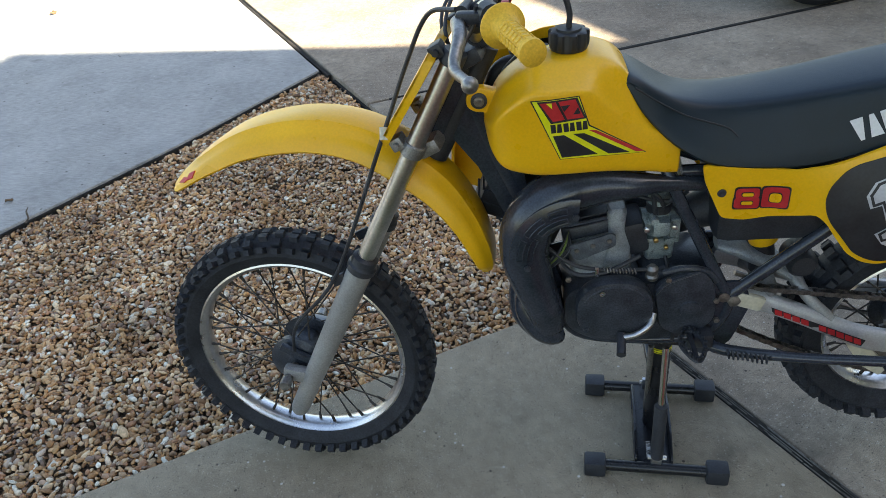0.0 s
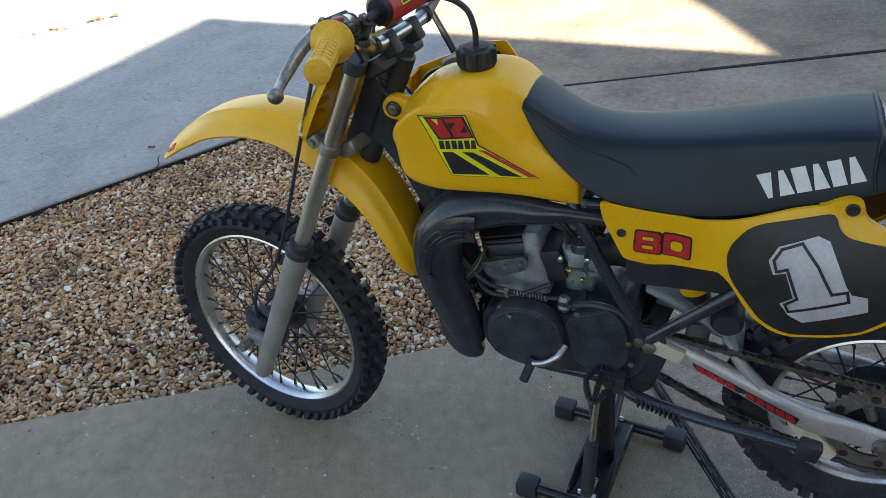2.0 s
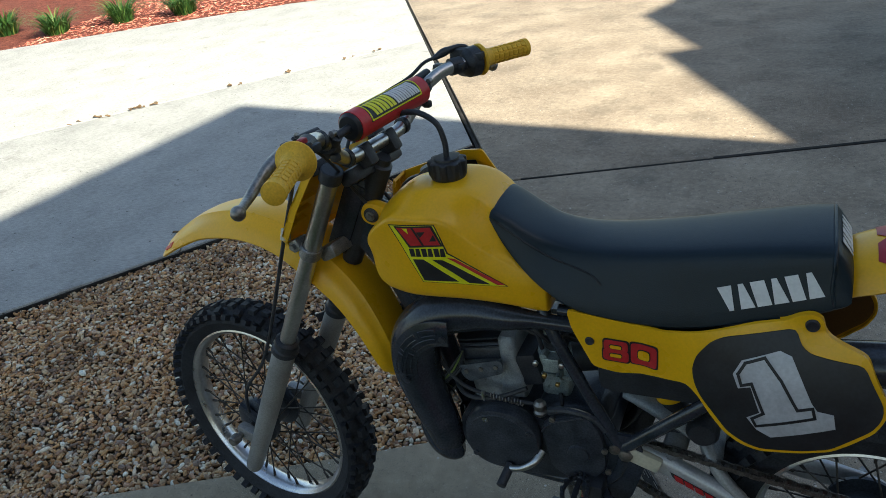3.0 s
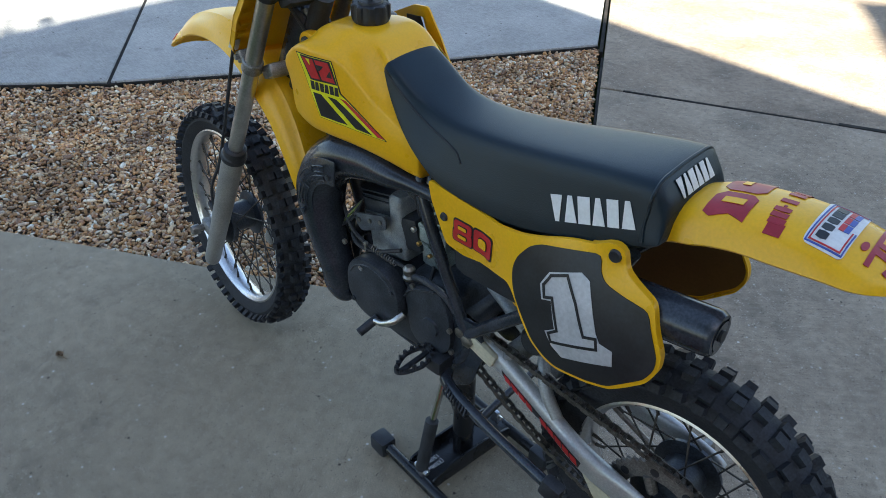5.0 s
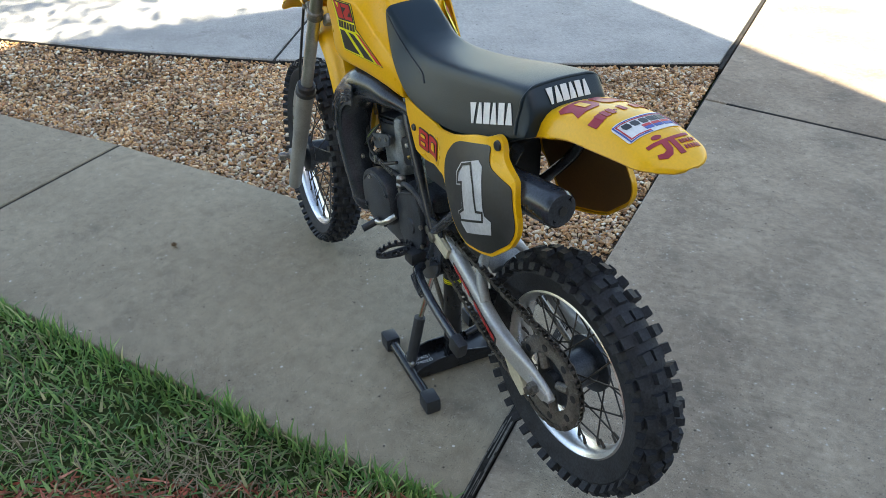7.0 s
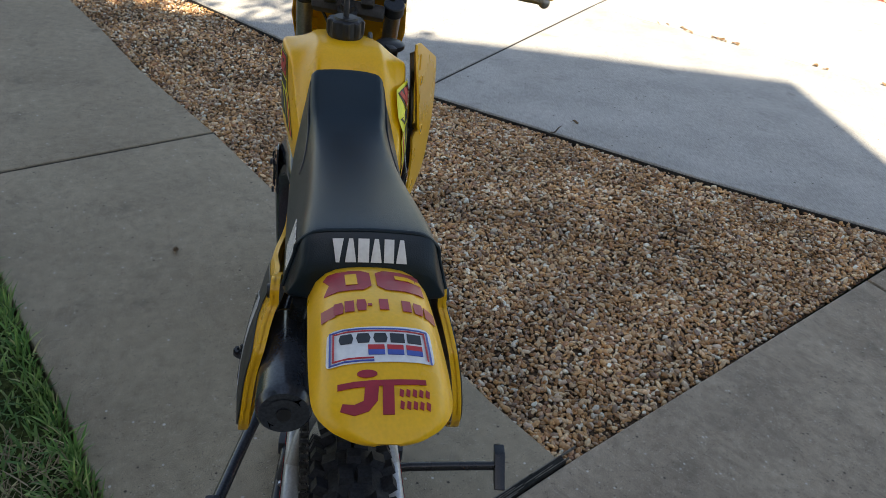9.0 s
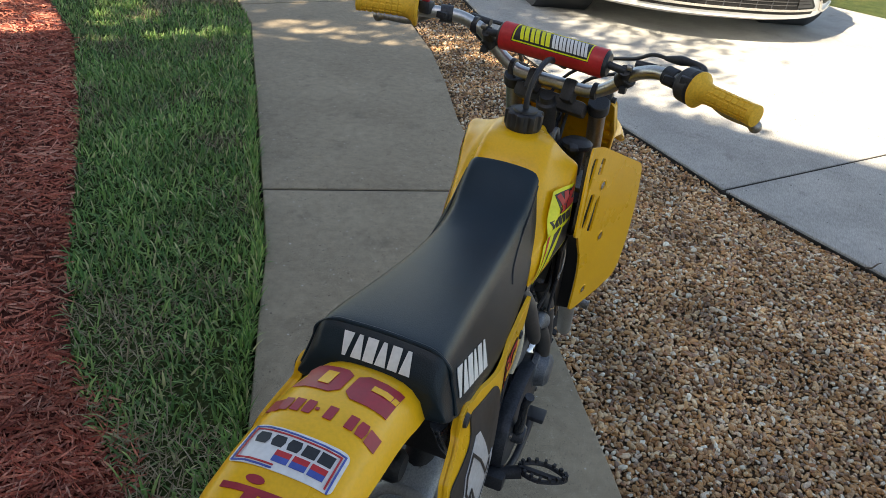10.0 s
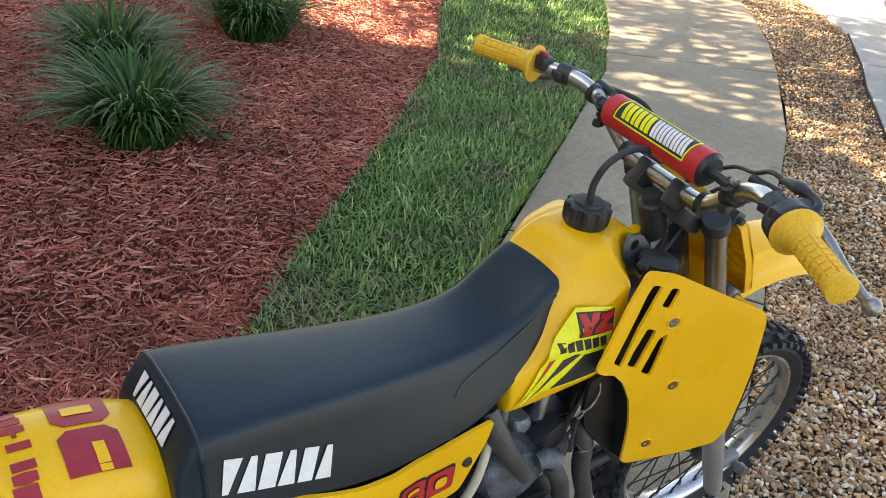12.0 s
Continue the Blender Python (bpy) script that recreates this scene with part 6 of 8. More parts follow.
tank_print("gap", [(-0.104, 0.8755), (-0.096, 0.8755), (-0.095, 0.866)], 0.0028, M["acid"], dec)
tank_print("gap", [(-0.082, 0.869), (-0.068, 0.869), (-0.077, 0.859)], 0.0028, M["blackprint"], dec)
tank_print("gap", [(-0.056, 0.864), (-0.063, 0.853), (-0.052, 0.853)], 0.0028, M["blackprint"], dec)
for k in range(6):
    x0 = -0.098 + 0.0098 * k
    t0 = 0.001 * (k % 2)
    tank_print("bar", [(x0 + t0, 0.8395), (x0 + 0.0078 - t0, 0.8395), (x0 + 0.0092 - t0 * 0.5, 0.8255), (x0 + 0.0016 - t0, 0.8255)], 0.0016, M["blackprint"], dec)
tank_print("black_panel", [(-0.094, 0.8205), (-0.077, 0.8205), (-0.024, 0.7815), (-0.080, 0.7825)], 0.0016, M["blackprint"], dec)
tank_print("black_panel", [(-0.063, 0.8205), (-0.046, 0.8195), (0.026, 0.7785), (-0.007, 0.7800)], 0.0016, M["blackprint"], dec)
tank_print("red_stripe", [(-0.039, 0.8235), (-0.027, 0.8215), (0.049, 0.7768), (0.037, 0.7775)], 0.0016, M["red"], dec)
s = 1
slid = lambda o: [(x + 0.010 * min(1.0, max(0.0, (z - 0.765) / 0.05)), z) for x, z in o]  # the sticker leans back towards its top
dec = part("decal", plate(slid([(0.012, 0.862), (-0.036, 0.866), (-0.041, 0.838), (-0.034, 0.800), (-0.018, 0.762), (0.068, 0.759), (0.104, 0.737), (0.066, 0.794), (0.042, 0.826)]), 0.0005, on_tank(s, 0.0030), 0, None, 0.007), M["acid"], tank, "yellow, red and black tank sticker")
for name, outline, lift, mat in (
        ("outline", [(0.013, 0.857), (-0.036, 0.862), (-0.039, 0.829), (0.012, 0.825)], 0.0038, "blackprint"),
        ("red_block", [(0.011, 0.855), (0.002, 0.857), (-0.001, 0.846), (-0.006, 0.858), (-0.014, 0.859), (-0.008, 0.842), (-0.005, 0.828), (0.009, 0.827), (0.007, 0.842)], 0.0046, "red"),
        ("red_block", [(-0.015, 0.857), (-0.034, 0.860), (-0.036, 0.853), (-0.024, 0.841), (-0.037, 0.839), (-0.037, 0.831), (-0.010, 0.829), (-0.011, 0.836), (-0.022, 0.849), (-0.014, 0.850)], 0.0046, "red"),
        ("black_panel", [(0.089, 0.748), (0.036, 0.799), (0.018, 0.804), (0.010, 0.803), (0.056, 0.777)], 0.0038, "blackprint"),
        ("black_panel", [(0.058, 0.761), (0.004, 0.801), (-0.027, 0.802), (-0.018, 0.766)], 0.0038, "blackprint"),
        ("red_stripe", [(0.102, 0.739), (0.054, 0.799), (0.046, 0.801), (0.093, 0.754)], 0.0038, "red")):
    tank_print(name, slid(outline), lift, M[mat], dec)
for k in range(6):
    x0 = 0.041 - 0.0122 * k
    tank_print("bar", slid([(x0, 0.822), (x0 - 0.0100, 0.823), (x0 - 0.0115, 0.8085), (x0 - 0.0025, 0.8075)]), 0.0038, M["blackprint"], dec)

# ---- seat
SEAT = [  # x, top z, top half width, bottom z, bottom half width
    (0.020, 0.884, 0.052, 0.872, 0.056), (0.026, 0.889, 0.053, 0.862, 0.060), (0.045, 0.880, 0.053, 0.830, 0.068), (0.075, 0.860, 0.053, 0.795, 0.078), (0.110, 0.842, 0.051, 0.765, 0.086), (0.160, 0.832, 0.053, 0.738, 0.092),
    (0.230, 0.834, 0.056, 0.728, 0.095), (0.310, 0.844, 0.060, 0.728, 0.097), (0.400, 0.859, 0.065, 0.750, 0.098), (0.460, 0.868, 0.069, 0.770, 0.098), (0.496, 0.8715, 0.070, 0.783, 0.097),
    (0.504, 0.868, 0.070, 0.787, 0.096), (0.512, 0.857, 0.070, 0.790, 0.095), (0.520, 0.844, 0.070, 0.794, 0.093), (0.5245, 0.832, 0.069, 0.798, 0.091)]
SEAT_Y = lambda x: -0.007 * max(0.0, min(1.0, (0.40 - x) / 0.37))
ssec = []
SE = spline(SEAT, 4)
for x, zt, wt, zb, wb in SE:
    half = [(0.0, zb), (wb * 0.9, zb), (wb, zb + 0.006), (wb * 0.75 + wt * 0.25, zb * 0.7 + zt * 0.3), (wb * 0.4 + wt * 0.6, zb * 0.35 + zt * 0.65), (wt * 1.04 + 0.004, zt - 0.012), (wt * 1.0, zt - 0.004), (wt * 0.90, zt - 0.0005), (wt * 0.5, zt + 0.002), (0.0, zt + 0.003)]
    sy = SEAT_Y(x)
    ssec.append([(x, sy - y, z) for y, z in half] + [(x, sy + y, z) for y, z in half[-2:0:-1]])
seat = part("seat", loft(ssec), M["vinyl"], bike, "long black vinyl seat with stitched seams", 50)
sub = seat.modifiers.new("soft", "SUBSURF")
sub.levels = sub.render_levels = 1


def seat_y(x, z):
    zt, wt, zb, wb = (float(np.interp(x, SE[:, 0], SE[:, k])) for k in (1, 2, 3, 4))
    return float(np.interp(z, [zb + 0.006, zb * 0.7 + zt * 0.3, zb * 0.35 + zt * 0.65, zt - 0.012], [wb, wb * 0.75 + wt * 0.25, wb * 0.4 + wt * 0.6, wt * 1.04 + 0.004]))


# the piping round the seat's rear edge and the seams over its flanks
x0 = 0.500
rim_line = [(x0 + 0.004, -0.094, 0.800)] + [(x0, -seat_y(x0, z) - 0.001, z) for z in (0.82, 0.84, 0.855)] + [(x0, y, 0.8745 - 1.2 * y * y) for y in (-0.06, -0.03, 0, 0.03, 0.06)] + [(x0, seat_y(x0, z) + 0.001, z) for z in (0.855, 0.84, 0.82)] + [(x0 + 0.004, 0.094, 0.800)]
part("piping", tube(rim_line, 0.0026, 8, 4), M["vinyl"], seat)
for s in (-1, 1):
    part("seam", tube([(x, SEAT_Y(x) + s * (seat_y(x, z) + 0.0005), z) for x, z in ((0.035, 0.870), (0.075, 0.843), (0.115, 0.820), (0.150, 0.808), (0.180, 0.798), (0.195, 0.785))], 0.0015, 6, 4), M["blackprint"], seat)
PLAIN = [[(0.0, 1), (1.0, 1), (0.66, 0), (0.34, 0)], [(0.0, 0), (0.32, 1), (0.68, 1), (1.0, 0)], [(0, 0), (0, 1), (1, 1), (1, 0)], [(0.0, 0), (0.32, 1), (0.68, 1), (1.0, 0)], [(0.05, 0), (0.05, 1), (0.95, 1), (0.95, 0)], [(0.0, 0), (0.32, 1), (0.68, 1), (1.0, 0)]]
for s in (-1, 1):
    start, along = ((0.370, 0.771), (0.0207, 0.00683)) if s < 0 else ((0.494, 0.812), (-0.0207, -0.00683))
    for k in range(6):
        out = []
        for p in PLAIN[k]:
            f = k + 0.05 + 0.86 * p[0]
            out.append((start[0] + along[0] * f - 0.0130 * p[1], start[1] + along[1] * f + 0.0310 * p[1]))
        part("letter_block", plate(out, 0.0008, lambda u, v, w, s=s: (u, s * (seat_y(u, v) + 0.0012 + w), v), 0, None, 0.010), M["white"], seat, "white printed block")


def on_tail(u, v, w):
    """The seat's sloping rear face: u across, v up the slope in metres."""
    x = 0.5205 - v * 0.52
    z = float(np.interp(x, SE[:, 0], SE[:, 1])) + 0.0028 - 0.6 * u * u
    return (x + 0.0015 + w * 0.8, u, z + w * 0.6)


for k in range(6):
    y = -0.0415 + 0.0142 * k
    out = [(y + p[0] * 0.0122, p[1] * 0.027) for p in PLAIN[k]]
    part("letter_block", plate(out, 0.0008, on_tail, 0, None, 0.007), M["white"], seat, "white printed block")

# ---- side panels with number boards
PANEL = [(0.143, 0.744), (0.150, 0.712), (0.182, 0.644), (0.219, 0.639), (0.324, 0.657), (0.341, 0.642), (0.359, 0.615), (0.38, 0.587), (0.405, 0.57), (0.429, 0.565), (0.484, 0.580), (0.52, 0.594), (0.541, 0.612), (0.568, 0.637), (0.579, 0.662), (0.578, 0.684), (0.562, 0.714), (0.55, 0.743),
         (0.519, 0.755), (0.504, 0.762), (0.497, 0.77), (0.494, 0.786), (0.481, 0.793), (0.465, 0.788), (0.449, 0.777), (0.408, 0.766), (0.365, 0.750), (0.335, 0.740), (0.288, 0.731), (0.220, 0.735)]
BOARD = [(0.332, 0.687), (0.337, 0.708), (0.355, 0.733), (0.373, 0.744), (0.462, 0.769), (0.47, 0.749), (0.481, 0.74), (0.508, 0.736), (0.546, 0.733), (0.558, 0.709), (0.573, 0.681), (0.574, 0.663), (0.565, 0.643), (0.538, 0.619), (0.518, 0.6), (0.484, 0.587), (0.43, 0.573), (0.409, 0.578), (0.386, 0.592), (0.365, 0.62), (0.345, 0.645), (0.336, 0.664)]
ONE = [(0.388, 0.695), (0.398, 0.717), (0.445, 0.739), (0.460, 0.734), (0.472, 0.710), (0.489, 0.674), (0.497, 0.663), (0.517, 0.661), (0.521, 0.639), (0.443, 0.603), (0.424, 0.612), (0.410, 0.630), (0.426, 0.643), (0.412, 0.681), (0.396, 0.675)]
INNER = [(0.3945, 0.697), (0.403, 0.715), (0.427, 0.727), (0.450, 0.699), (0.473, 0.660), (0.491, 0.667), (0.495, 0.652), (0.423, 0.619), (0.417, 0.631), (0.431, 0.644), (0.413, 0.687), (0.400, 0.681)]


def side_y(x, z, s=-1):
    """Half width of the panels: they bulge round the number board, the right one less."""
    bulge = max(0.0, 1 - ((x - 0.47) / 0.21) ** 2) * max(0.0, 1 - ((z - 0.63) / 0.14) ** 2)
    return 0.092 + max(0.0, min(x, 0.60) - 0.2) * (0.05 if s < 0 else 0.02) + (0.036 if s < 0 else 0.026) * bulge


for s in (-1, 1):
    at = lambda lift, s=s: (lambda u, v, w: (u, s * (side_y(u, v, s) + lift + w), v))
    pan = part("side_panel", plate(rounded(PANEL, 0.008, 2), 0.006, at(-0.004), 0.0, None, 0.022), M["yellow"], bike, "yellow plastic side panel with a black number board")
    sol = pan.modifiers.new("edge", "BEVEL")
    sol.width, sol.segments = 0.0018, 2
    flange = []
    for u, v in rounded(PANEL, 0.008, 2)[::-1]:
        if u > 0.44 or v < 0.60:
            c, e = Vector((0.46, 0.68)), Vector((u, v))
            q = e + (c - e).normalized() * 0.003
            y0 = s * (side_y(u, v, s) - 0.002)
            flange.append((math.atan2(v - 0.68, u - 0.46), [(u, y0, v), (u, y0 - s * 0.0065, v), (q.x, y0 - s * 0.0065, q.y), (q.x, y0, q.y)]))
    flange.sort(key=lambda g: g[0])
    part("panel_lip", loft([g[1] for g in flange]), M["yellow"], pan)
    part("number_board", plate(rounded(BOARD, 0.008, 2), 0.0015, at(0.0024), 0, None, 0.022), M["blackprint"], pan, "matt black number board")
    part("panel_back", plate(rounded(BOARD, 0.008, 2), 0.0015, at(-0.0062), 0, None, 0.022), M["backing"], pan, "brown inside of the plastic behind the number board")
    one = [p for p in ONE] if s < 0 else [(0.905 - p[0], p[1]) for p in ONE]
    inn = [p for p in INNER] if s < 0 else [(0.905 - p[0], p[1]) for p in INNER]
    part("numeral", plate(one, 0.0006, at(0.0042), 0, None, 0.010), M["silverprint"], pan, "silver numeral one")
    for a, b in zip(inn, inn[1:] + inn[:1]):
        d = Vector(b) - Vector(a)
        q = Vector((-d.y, d.x)).normalized() * 0.0020
        e = d.normalized() * 0.0018
        a2, b2 = Vector(a) - e, Vector(b) + e
        part("numeral_line", plate([tuple(a2 + q), tuple(b2 + q), tuple(b2 - q), tuple(a2 - q)], 0.0005, at(0.0054), 0, None, 0.010), M["blackprint"], pan)
    # numerals eight and nought, squared, red on a black outline with yellow counters
    for c in (0.2185, 0.2610):
        base = 0.682 + 0.03 * (c - 0.24)
        box = lambda w, h, dz=0.0: rounded([(c - w, base + dz - h), (c - w, base + dz + h), (c + w, base + dz + h), (c + w, base + dz - h)], 0.006, 3)
        eight = (c < 0.24) if s < 0 else (c > 0.24)
        lobes = ((0.0196, 0.0112, 0.0088), (0.0208, 0.0118, -0.0084)) if eight else ((0.0208, 0.0200, 0.0),)
        for k, (w, h, dz) in enumerate(lobes):
            part("numeral_outline", plate(box(w + 0.0010, h + 0.0008, dz), 0.0005, at(0.0026 + 0.0003 * k), 0, None, 0.008), M["blackprint"], pan)
            num = part("numeral", plate(box(w - 0.0012, h - 0.0016, dz), 0.0005, at(0.0036 + 0.0003 * k), 0, None, 0.008), M["red"], pan, "squared red numeral with a black outline")
        for dz in ((0.0078, -0.0078) if eight else (0.0,)):
            part("counter", plate(box(0.0100, 0.0042 if eight else 0.0095, dz), 0.0004, at(0.0046), 0, None, 0.006), M["blackprint"], pan)
            part("counter", plate(box(0.0088, 0.0030 if eight else 0.0083, dz), 0.0004, at(0.0056), 0, None, 0.006), M["yellow"], pan)
    part("panel_bolt", lathe([(0.0, 0.0), (0.0075, 0.0), (0.006, 0.003), (0, 0.002)], 14, None, Matrix.Translation((0.178, s * (side_y(0.178, 0.69, s) + 0.0025), 0.692)) @ Matrix.Scale(s, 4, (0, 1, 0))), M["satin"], pan)
    part("panel_bolt", lathe([(0.0, 0.0), (0.0095, 0.0), (0.008, 0.004), (0, 0.003)], 16, None, Matrix.Translation((0.481, s * (side_y(0.481, 0.776, s) + 0.0025), 0.776)) @ Matrix.Scale(s, 4, (0, 1, 0))), M["satin"], pan)

# ---- rear fender
rows = [(0.470, 0.806, 0.062, 0.028), (0.505, 0.829, 0.066, 0.036), (0.530, 0.844, 0.067, 0.042), (0.560, 0.856, 0.067, 0.043), (0.600, 0.864, 0.067, 0.042), (0.650, 0.868, 0.067, 0.042), (0.700, 0.865, 0.066, 0.036), (0.735, 0.857, 0.064, 0.028), (0.756, 0.850, 0.058, 0.020), (0.770, 0.843, 0.047, 0.013), (0.778, 0.838, 0.032, 0.008), (0.782, 0.836, 0.014, 0.004)]
rf = part("rear_fender", fender(rows, 0.0035, 13), M["yellow"], bike, "glossy yellow rear fender with maroon stickers")
RFX = spline(rows, 5)


def on_fender(lift):
    def place(u, v, w):
        z, hw, drop = (float(np.interp(u, RFX[:, 0], RFX[:, k])) for k in (1, 2, 3))
        k = min(1.0, abs(v) / hw)
        k = 1 - (1 - k) ** (1 / 1.15)
        return (u, v, z - drop * (0.25 * k ** 2 + 0.75 * k ** 5) + lift + w)
    return place


def stick(outline, mat, lift=0.0008, name="sticker", label=""):
    return part(name, plate(outline, 0.0005, on_fender(lift), 0, None, 0.014), mat, rf, label)


def blocky(cx, y, w, h, shape, mat, lift=0.0008):
    """A block of a sticker; its top lies towards the seat."""
    return stick([(cx + (1 - p[1]) * h, y + p[0] * w) for p in shape], mat, lift)


BOX = [(0, 0), (0, 1), (1, 1), (1, 0)]
blocky(0.551, -0.052, 0.048, 0.050, [(0.0, 0.80), (0.10, 1), (0.80, 1), (1, 0.82), (1, 0.18), (0.82, 0), (0.0, 0), (0.12, 0.4)], M["maroon"])
blocky(0.564, -0.030, 0.012, 0.026, BOX, M["yellow"], 0.0016)
blocky(0.551, 0.002, 0.048, 0.050, [(0.0, 0.82), (0.18, 1), (1.0, 1), (1.0, 0.0), (0.18, 0), (0, 0.18)], M["maroon"])
blocky(0.566, 0.022, 0.028, 0.010, BOX, M["yellow"], 0.0016)
for k, w in enumerate((0.013, 0.010, 0.009, 0.010, 0.004, 0.009, 0, 0.009, 0.010, 0.011)):
    if w:
        y = -0.055 + 0.0112 * k
        h = 0.004 if k == 4 else 0.019
        blocky(0.620 + (0.008 if k == 4 else 0) + 2.0 * y * y, y, w, h, [(0.1, 0), (0, 0.5), (0.1, 1), (0.9, 1), (1, 0.5), (0.9, 0)] if k in (1, 3, 8) else BOX, M["maroon"])
LX0, LX1 = 0.667, 0.712
stick(rounded([(LX0, -0.050), (LX0 - 0.002, 0.046), (LX1 - 0.002, 0.047), (LX1, -0.052)], 0.007), M["white"], 0.0008, label="white sticker with blue and red lines")
for c, mat in ((0.0025, M["blueprint"]), (0.0055, M["red"])):
    for a, b in (((LX0 + c, -0.050 + c), (LX0 + c, 0.045 - c)), ((LX1 - c, -0.051 + c), (LX1 - c, -0.010)), ((LX0 + c, -0.050 + c), (LX1 - c, -0.051 + c)), ((LX0 + c, 0.045 - c), (LX1 - c, 0.046 - c))):
        d = (Vector(b) - Vector(a)).normalized() * 0.0008
        q = Vector((-d.y, d.x))
        stick([tuple(Vector(a) - d + q), tuple(Vector(b) + d + q), tuple(Vector(b) + d - q), tuple(Vector(a) - d - q)], mat, 0.0015, "line")
for k in range(5):
    blocky(0.676, -0.040 + 0.0157 * k, 0.0132, 0.012, [(0.12, 0), (0, 0.5), (0.12, 1), (0.88, 1), (1, 0.5), (0.88, 0)] if k < 3 else BOX, M["blackprint"], 0.0015)
for k in range(3):
    blocky(0.691, -0.014 + 0.0175 * k, 0.0150, 0.006, BOX, M["red"], 0.0015)
    blocky(0.697, -0.014 + 0.0175 * k, 0.0150, 0.006, BOX, M["blueprint"], 0.0015)
stick([(0.731, -0.042), (0.728, 0.036), (0.733, 0.036), (0.737, -0.042)], M["maroon"])
stick([(0.723 + 0.0040 * math.cos(t), -0.016 + 0.009 * math.sin(t)) for t in np.linspace(0, 2 * math.pi, 14, endpoint=False)], M["maroon"])
stick([(0.733, -0.018), (0.733, -0.006), (0.749, -0.008), (0.758, -0.016), (0.761, -0.028), (0.756, -0.040), (0.750, -0.038), (0.752, -0.028), (0.749, -0.020)], M["maroon"])
stick([(0.733, -0.003), (0.733, 0.007), (0.761, 0.006), (0.761, -0.004)], M["maroon"])
for k in range(2):
    for j in range(5):
        blocky(0.738 + 0.011 * k, 0.011 + 0.0058 * j, 0.0042, 0.008, [(0, 0.2), (0.2, 1), (1, 0.8), (0.8, 0)], M["maroon"])

# ---- frame
fr = part("frame", tube([(-0.235, 0, 0.90), (-0.190, 0, 0.76), (-0.135, 0, 0.62), (-0.085, 0, 0.45)], 0.021, 12, 4), M["black"], bike, "black painted steel frame")
hb_ = block((0.046, 0.052, 0.16), Matrix.Translation((-0.268, 0, 0.832)) @ Matrix.Rotation(0.47, 4, "Y"), 0.018)
part("head_tube", hb_, M["black"], fr)
part("gusset", plate([(-0.285, 0.82), (-0.235, 0.90), (-0.150, 0.80), (-0.120, 0.60), (-0.155, 0.58), (-0.215, 0.72)], 0.036, lambda u, v, w: (u, w - 0.018, v), 0.004), M["black"], fr)
part("top_tube", tube([(-0.235, 0, 0.86), (-0.10, 0, 0.80), (0.08, 0, 0.75), (0.16, 0, 0.72)], 0.018, 12, 4), M["black"], fr)
for s in (-1, 1):
    y = 0.078 * s
    part("side_tube", tube([(-0.085, 0.03 * s, 0.46), (-0.070, 0.050 * s, 0.405), (-0.030, 0.062 * s, 0.372), (0.080, 0.066 * s, 0.360), (0.160, 0.070 * s, 0.366), (0.205, y, 0.40), (0.222, y, 0.455), (0.199, y, 0.505), (0.113, 0.072 * s, 0.680), (0.090, 0.05 * s, 0.735)], 0.0108, 12, 4), M["black"], fr)
    part("seat_stay", tube([(0.218, y, 0.465), (0.300, 0.082 * s, 0.545), (0.380, 0.083 * s, 0.622), (0.455, 0.080 * s, 0.705), (0.486, 0.072 * s, 0.765)], 0.0115, 10, 4), M["black"], fr)
    part("seat_rail", tube([(0.120, 0.055 * s, 0.715), (0.300, 0.062 * s, 0.722), (0.420, 0.066 * s, 0.756), (0.505, 0.060 * s, 0.800)], 0.0105, 10, 4), M["black"], fr)
    part("pivot_plate", plate(rounded([(0.185, 0.50), (0.245, 0.50), (0.262, 0.45), (0.235, 0.36), (0.190, 0.33), (0.150, 0.345), (0.175, 0.42)], 0.012), 0.008, lambda u, v, w, s=s: (u, s * (0.076 + w), v), 0.002), M["black"], fr)
    part("pivot_bolt", lathe([(0.0, 0.0), (0.012, 0.0), (0.012, 0.008), (0.006, 0.010), (0, 0.010)], 6, None, Matrix.Translation((0.228, s * 0.084, 0.462)) @ Matrix.Scale(s, 4, (0, 1, 0))), M["steel"], fr)
    # foot peg with teeth: a pointed open cage on a hinge block
    py, pz, lean = (0.140, 0.404, 0.0) if s < 0 else (0.176, 0.412, 0.10)
    peg = bmesh.new()
    block((0.036, 0.040, 0.030), Matrix.Translation((0.176, 0.100 * s, 0.392)), 0.006, peg)
    tube([(0.170, 0.100 * s, 0.394), (0.160, (py - 0.034) * s, pz - 0.006)], 0.012, 10, 1, False, peg)
    cage = [(0.152 + 0.021 * math.cos(t) * (1.0 - 0.35 * max(0.0, math.sin(t))), (py + 0.040 * math.sin(t)) * s, pz + lean * 0.040 * math.sin(t)) for t in np.linspace(0, 2 * math.pi, 17)]
    tube(cage, 0.0042, 6, 2, True, peg, False)
    for k, c in enumerate(cage[:-1]):
        block((0.006, 0.005, 0.009), Matrix.Translation((c[0], c[1], c[2] + 0.006)) @ Matrix.Rotation(2 * math.pi * k / 16, 4, "Z"), 0.0, peg)
    block((0.009, 0.074, 0.007), Matrix.Translation((0.152, py * s, pz - 0.003)), 0.002, peg)
    part("foot_peg", peg, M["satin"], bike, "toothed black steel foot peg")

# ---- engine
eng = part("engine", loft([[(x, -y, z) for x, z in rounded([(-0.070, 0.405), (-0.070, 0.485), (-0.02, 0.508), (0.10, 0.500), (0.190, 0.480), (0.205, 0.44), (0.16, 0.375), (0.0, 0.364)], 0.03)] for y in (0.080, 0.070, -0.070, -0.080)]), M["engine"], bike, "black two-stroke engine with a bare aluminium cylinder")
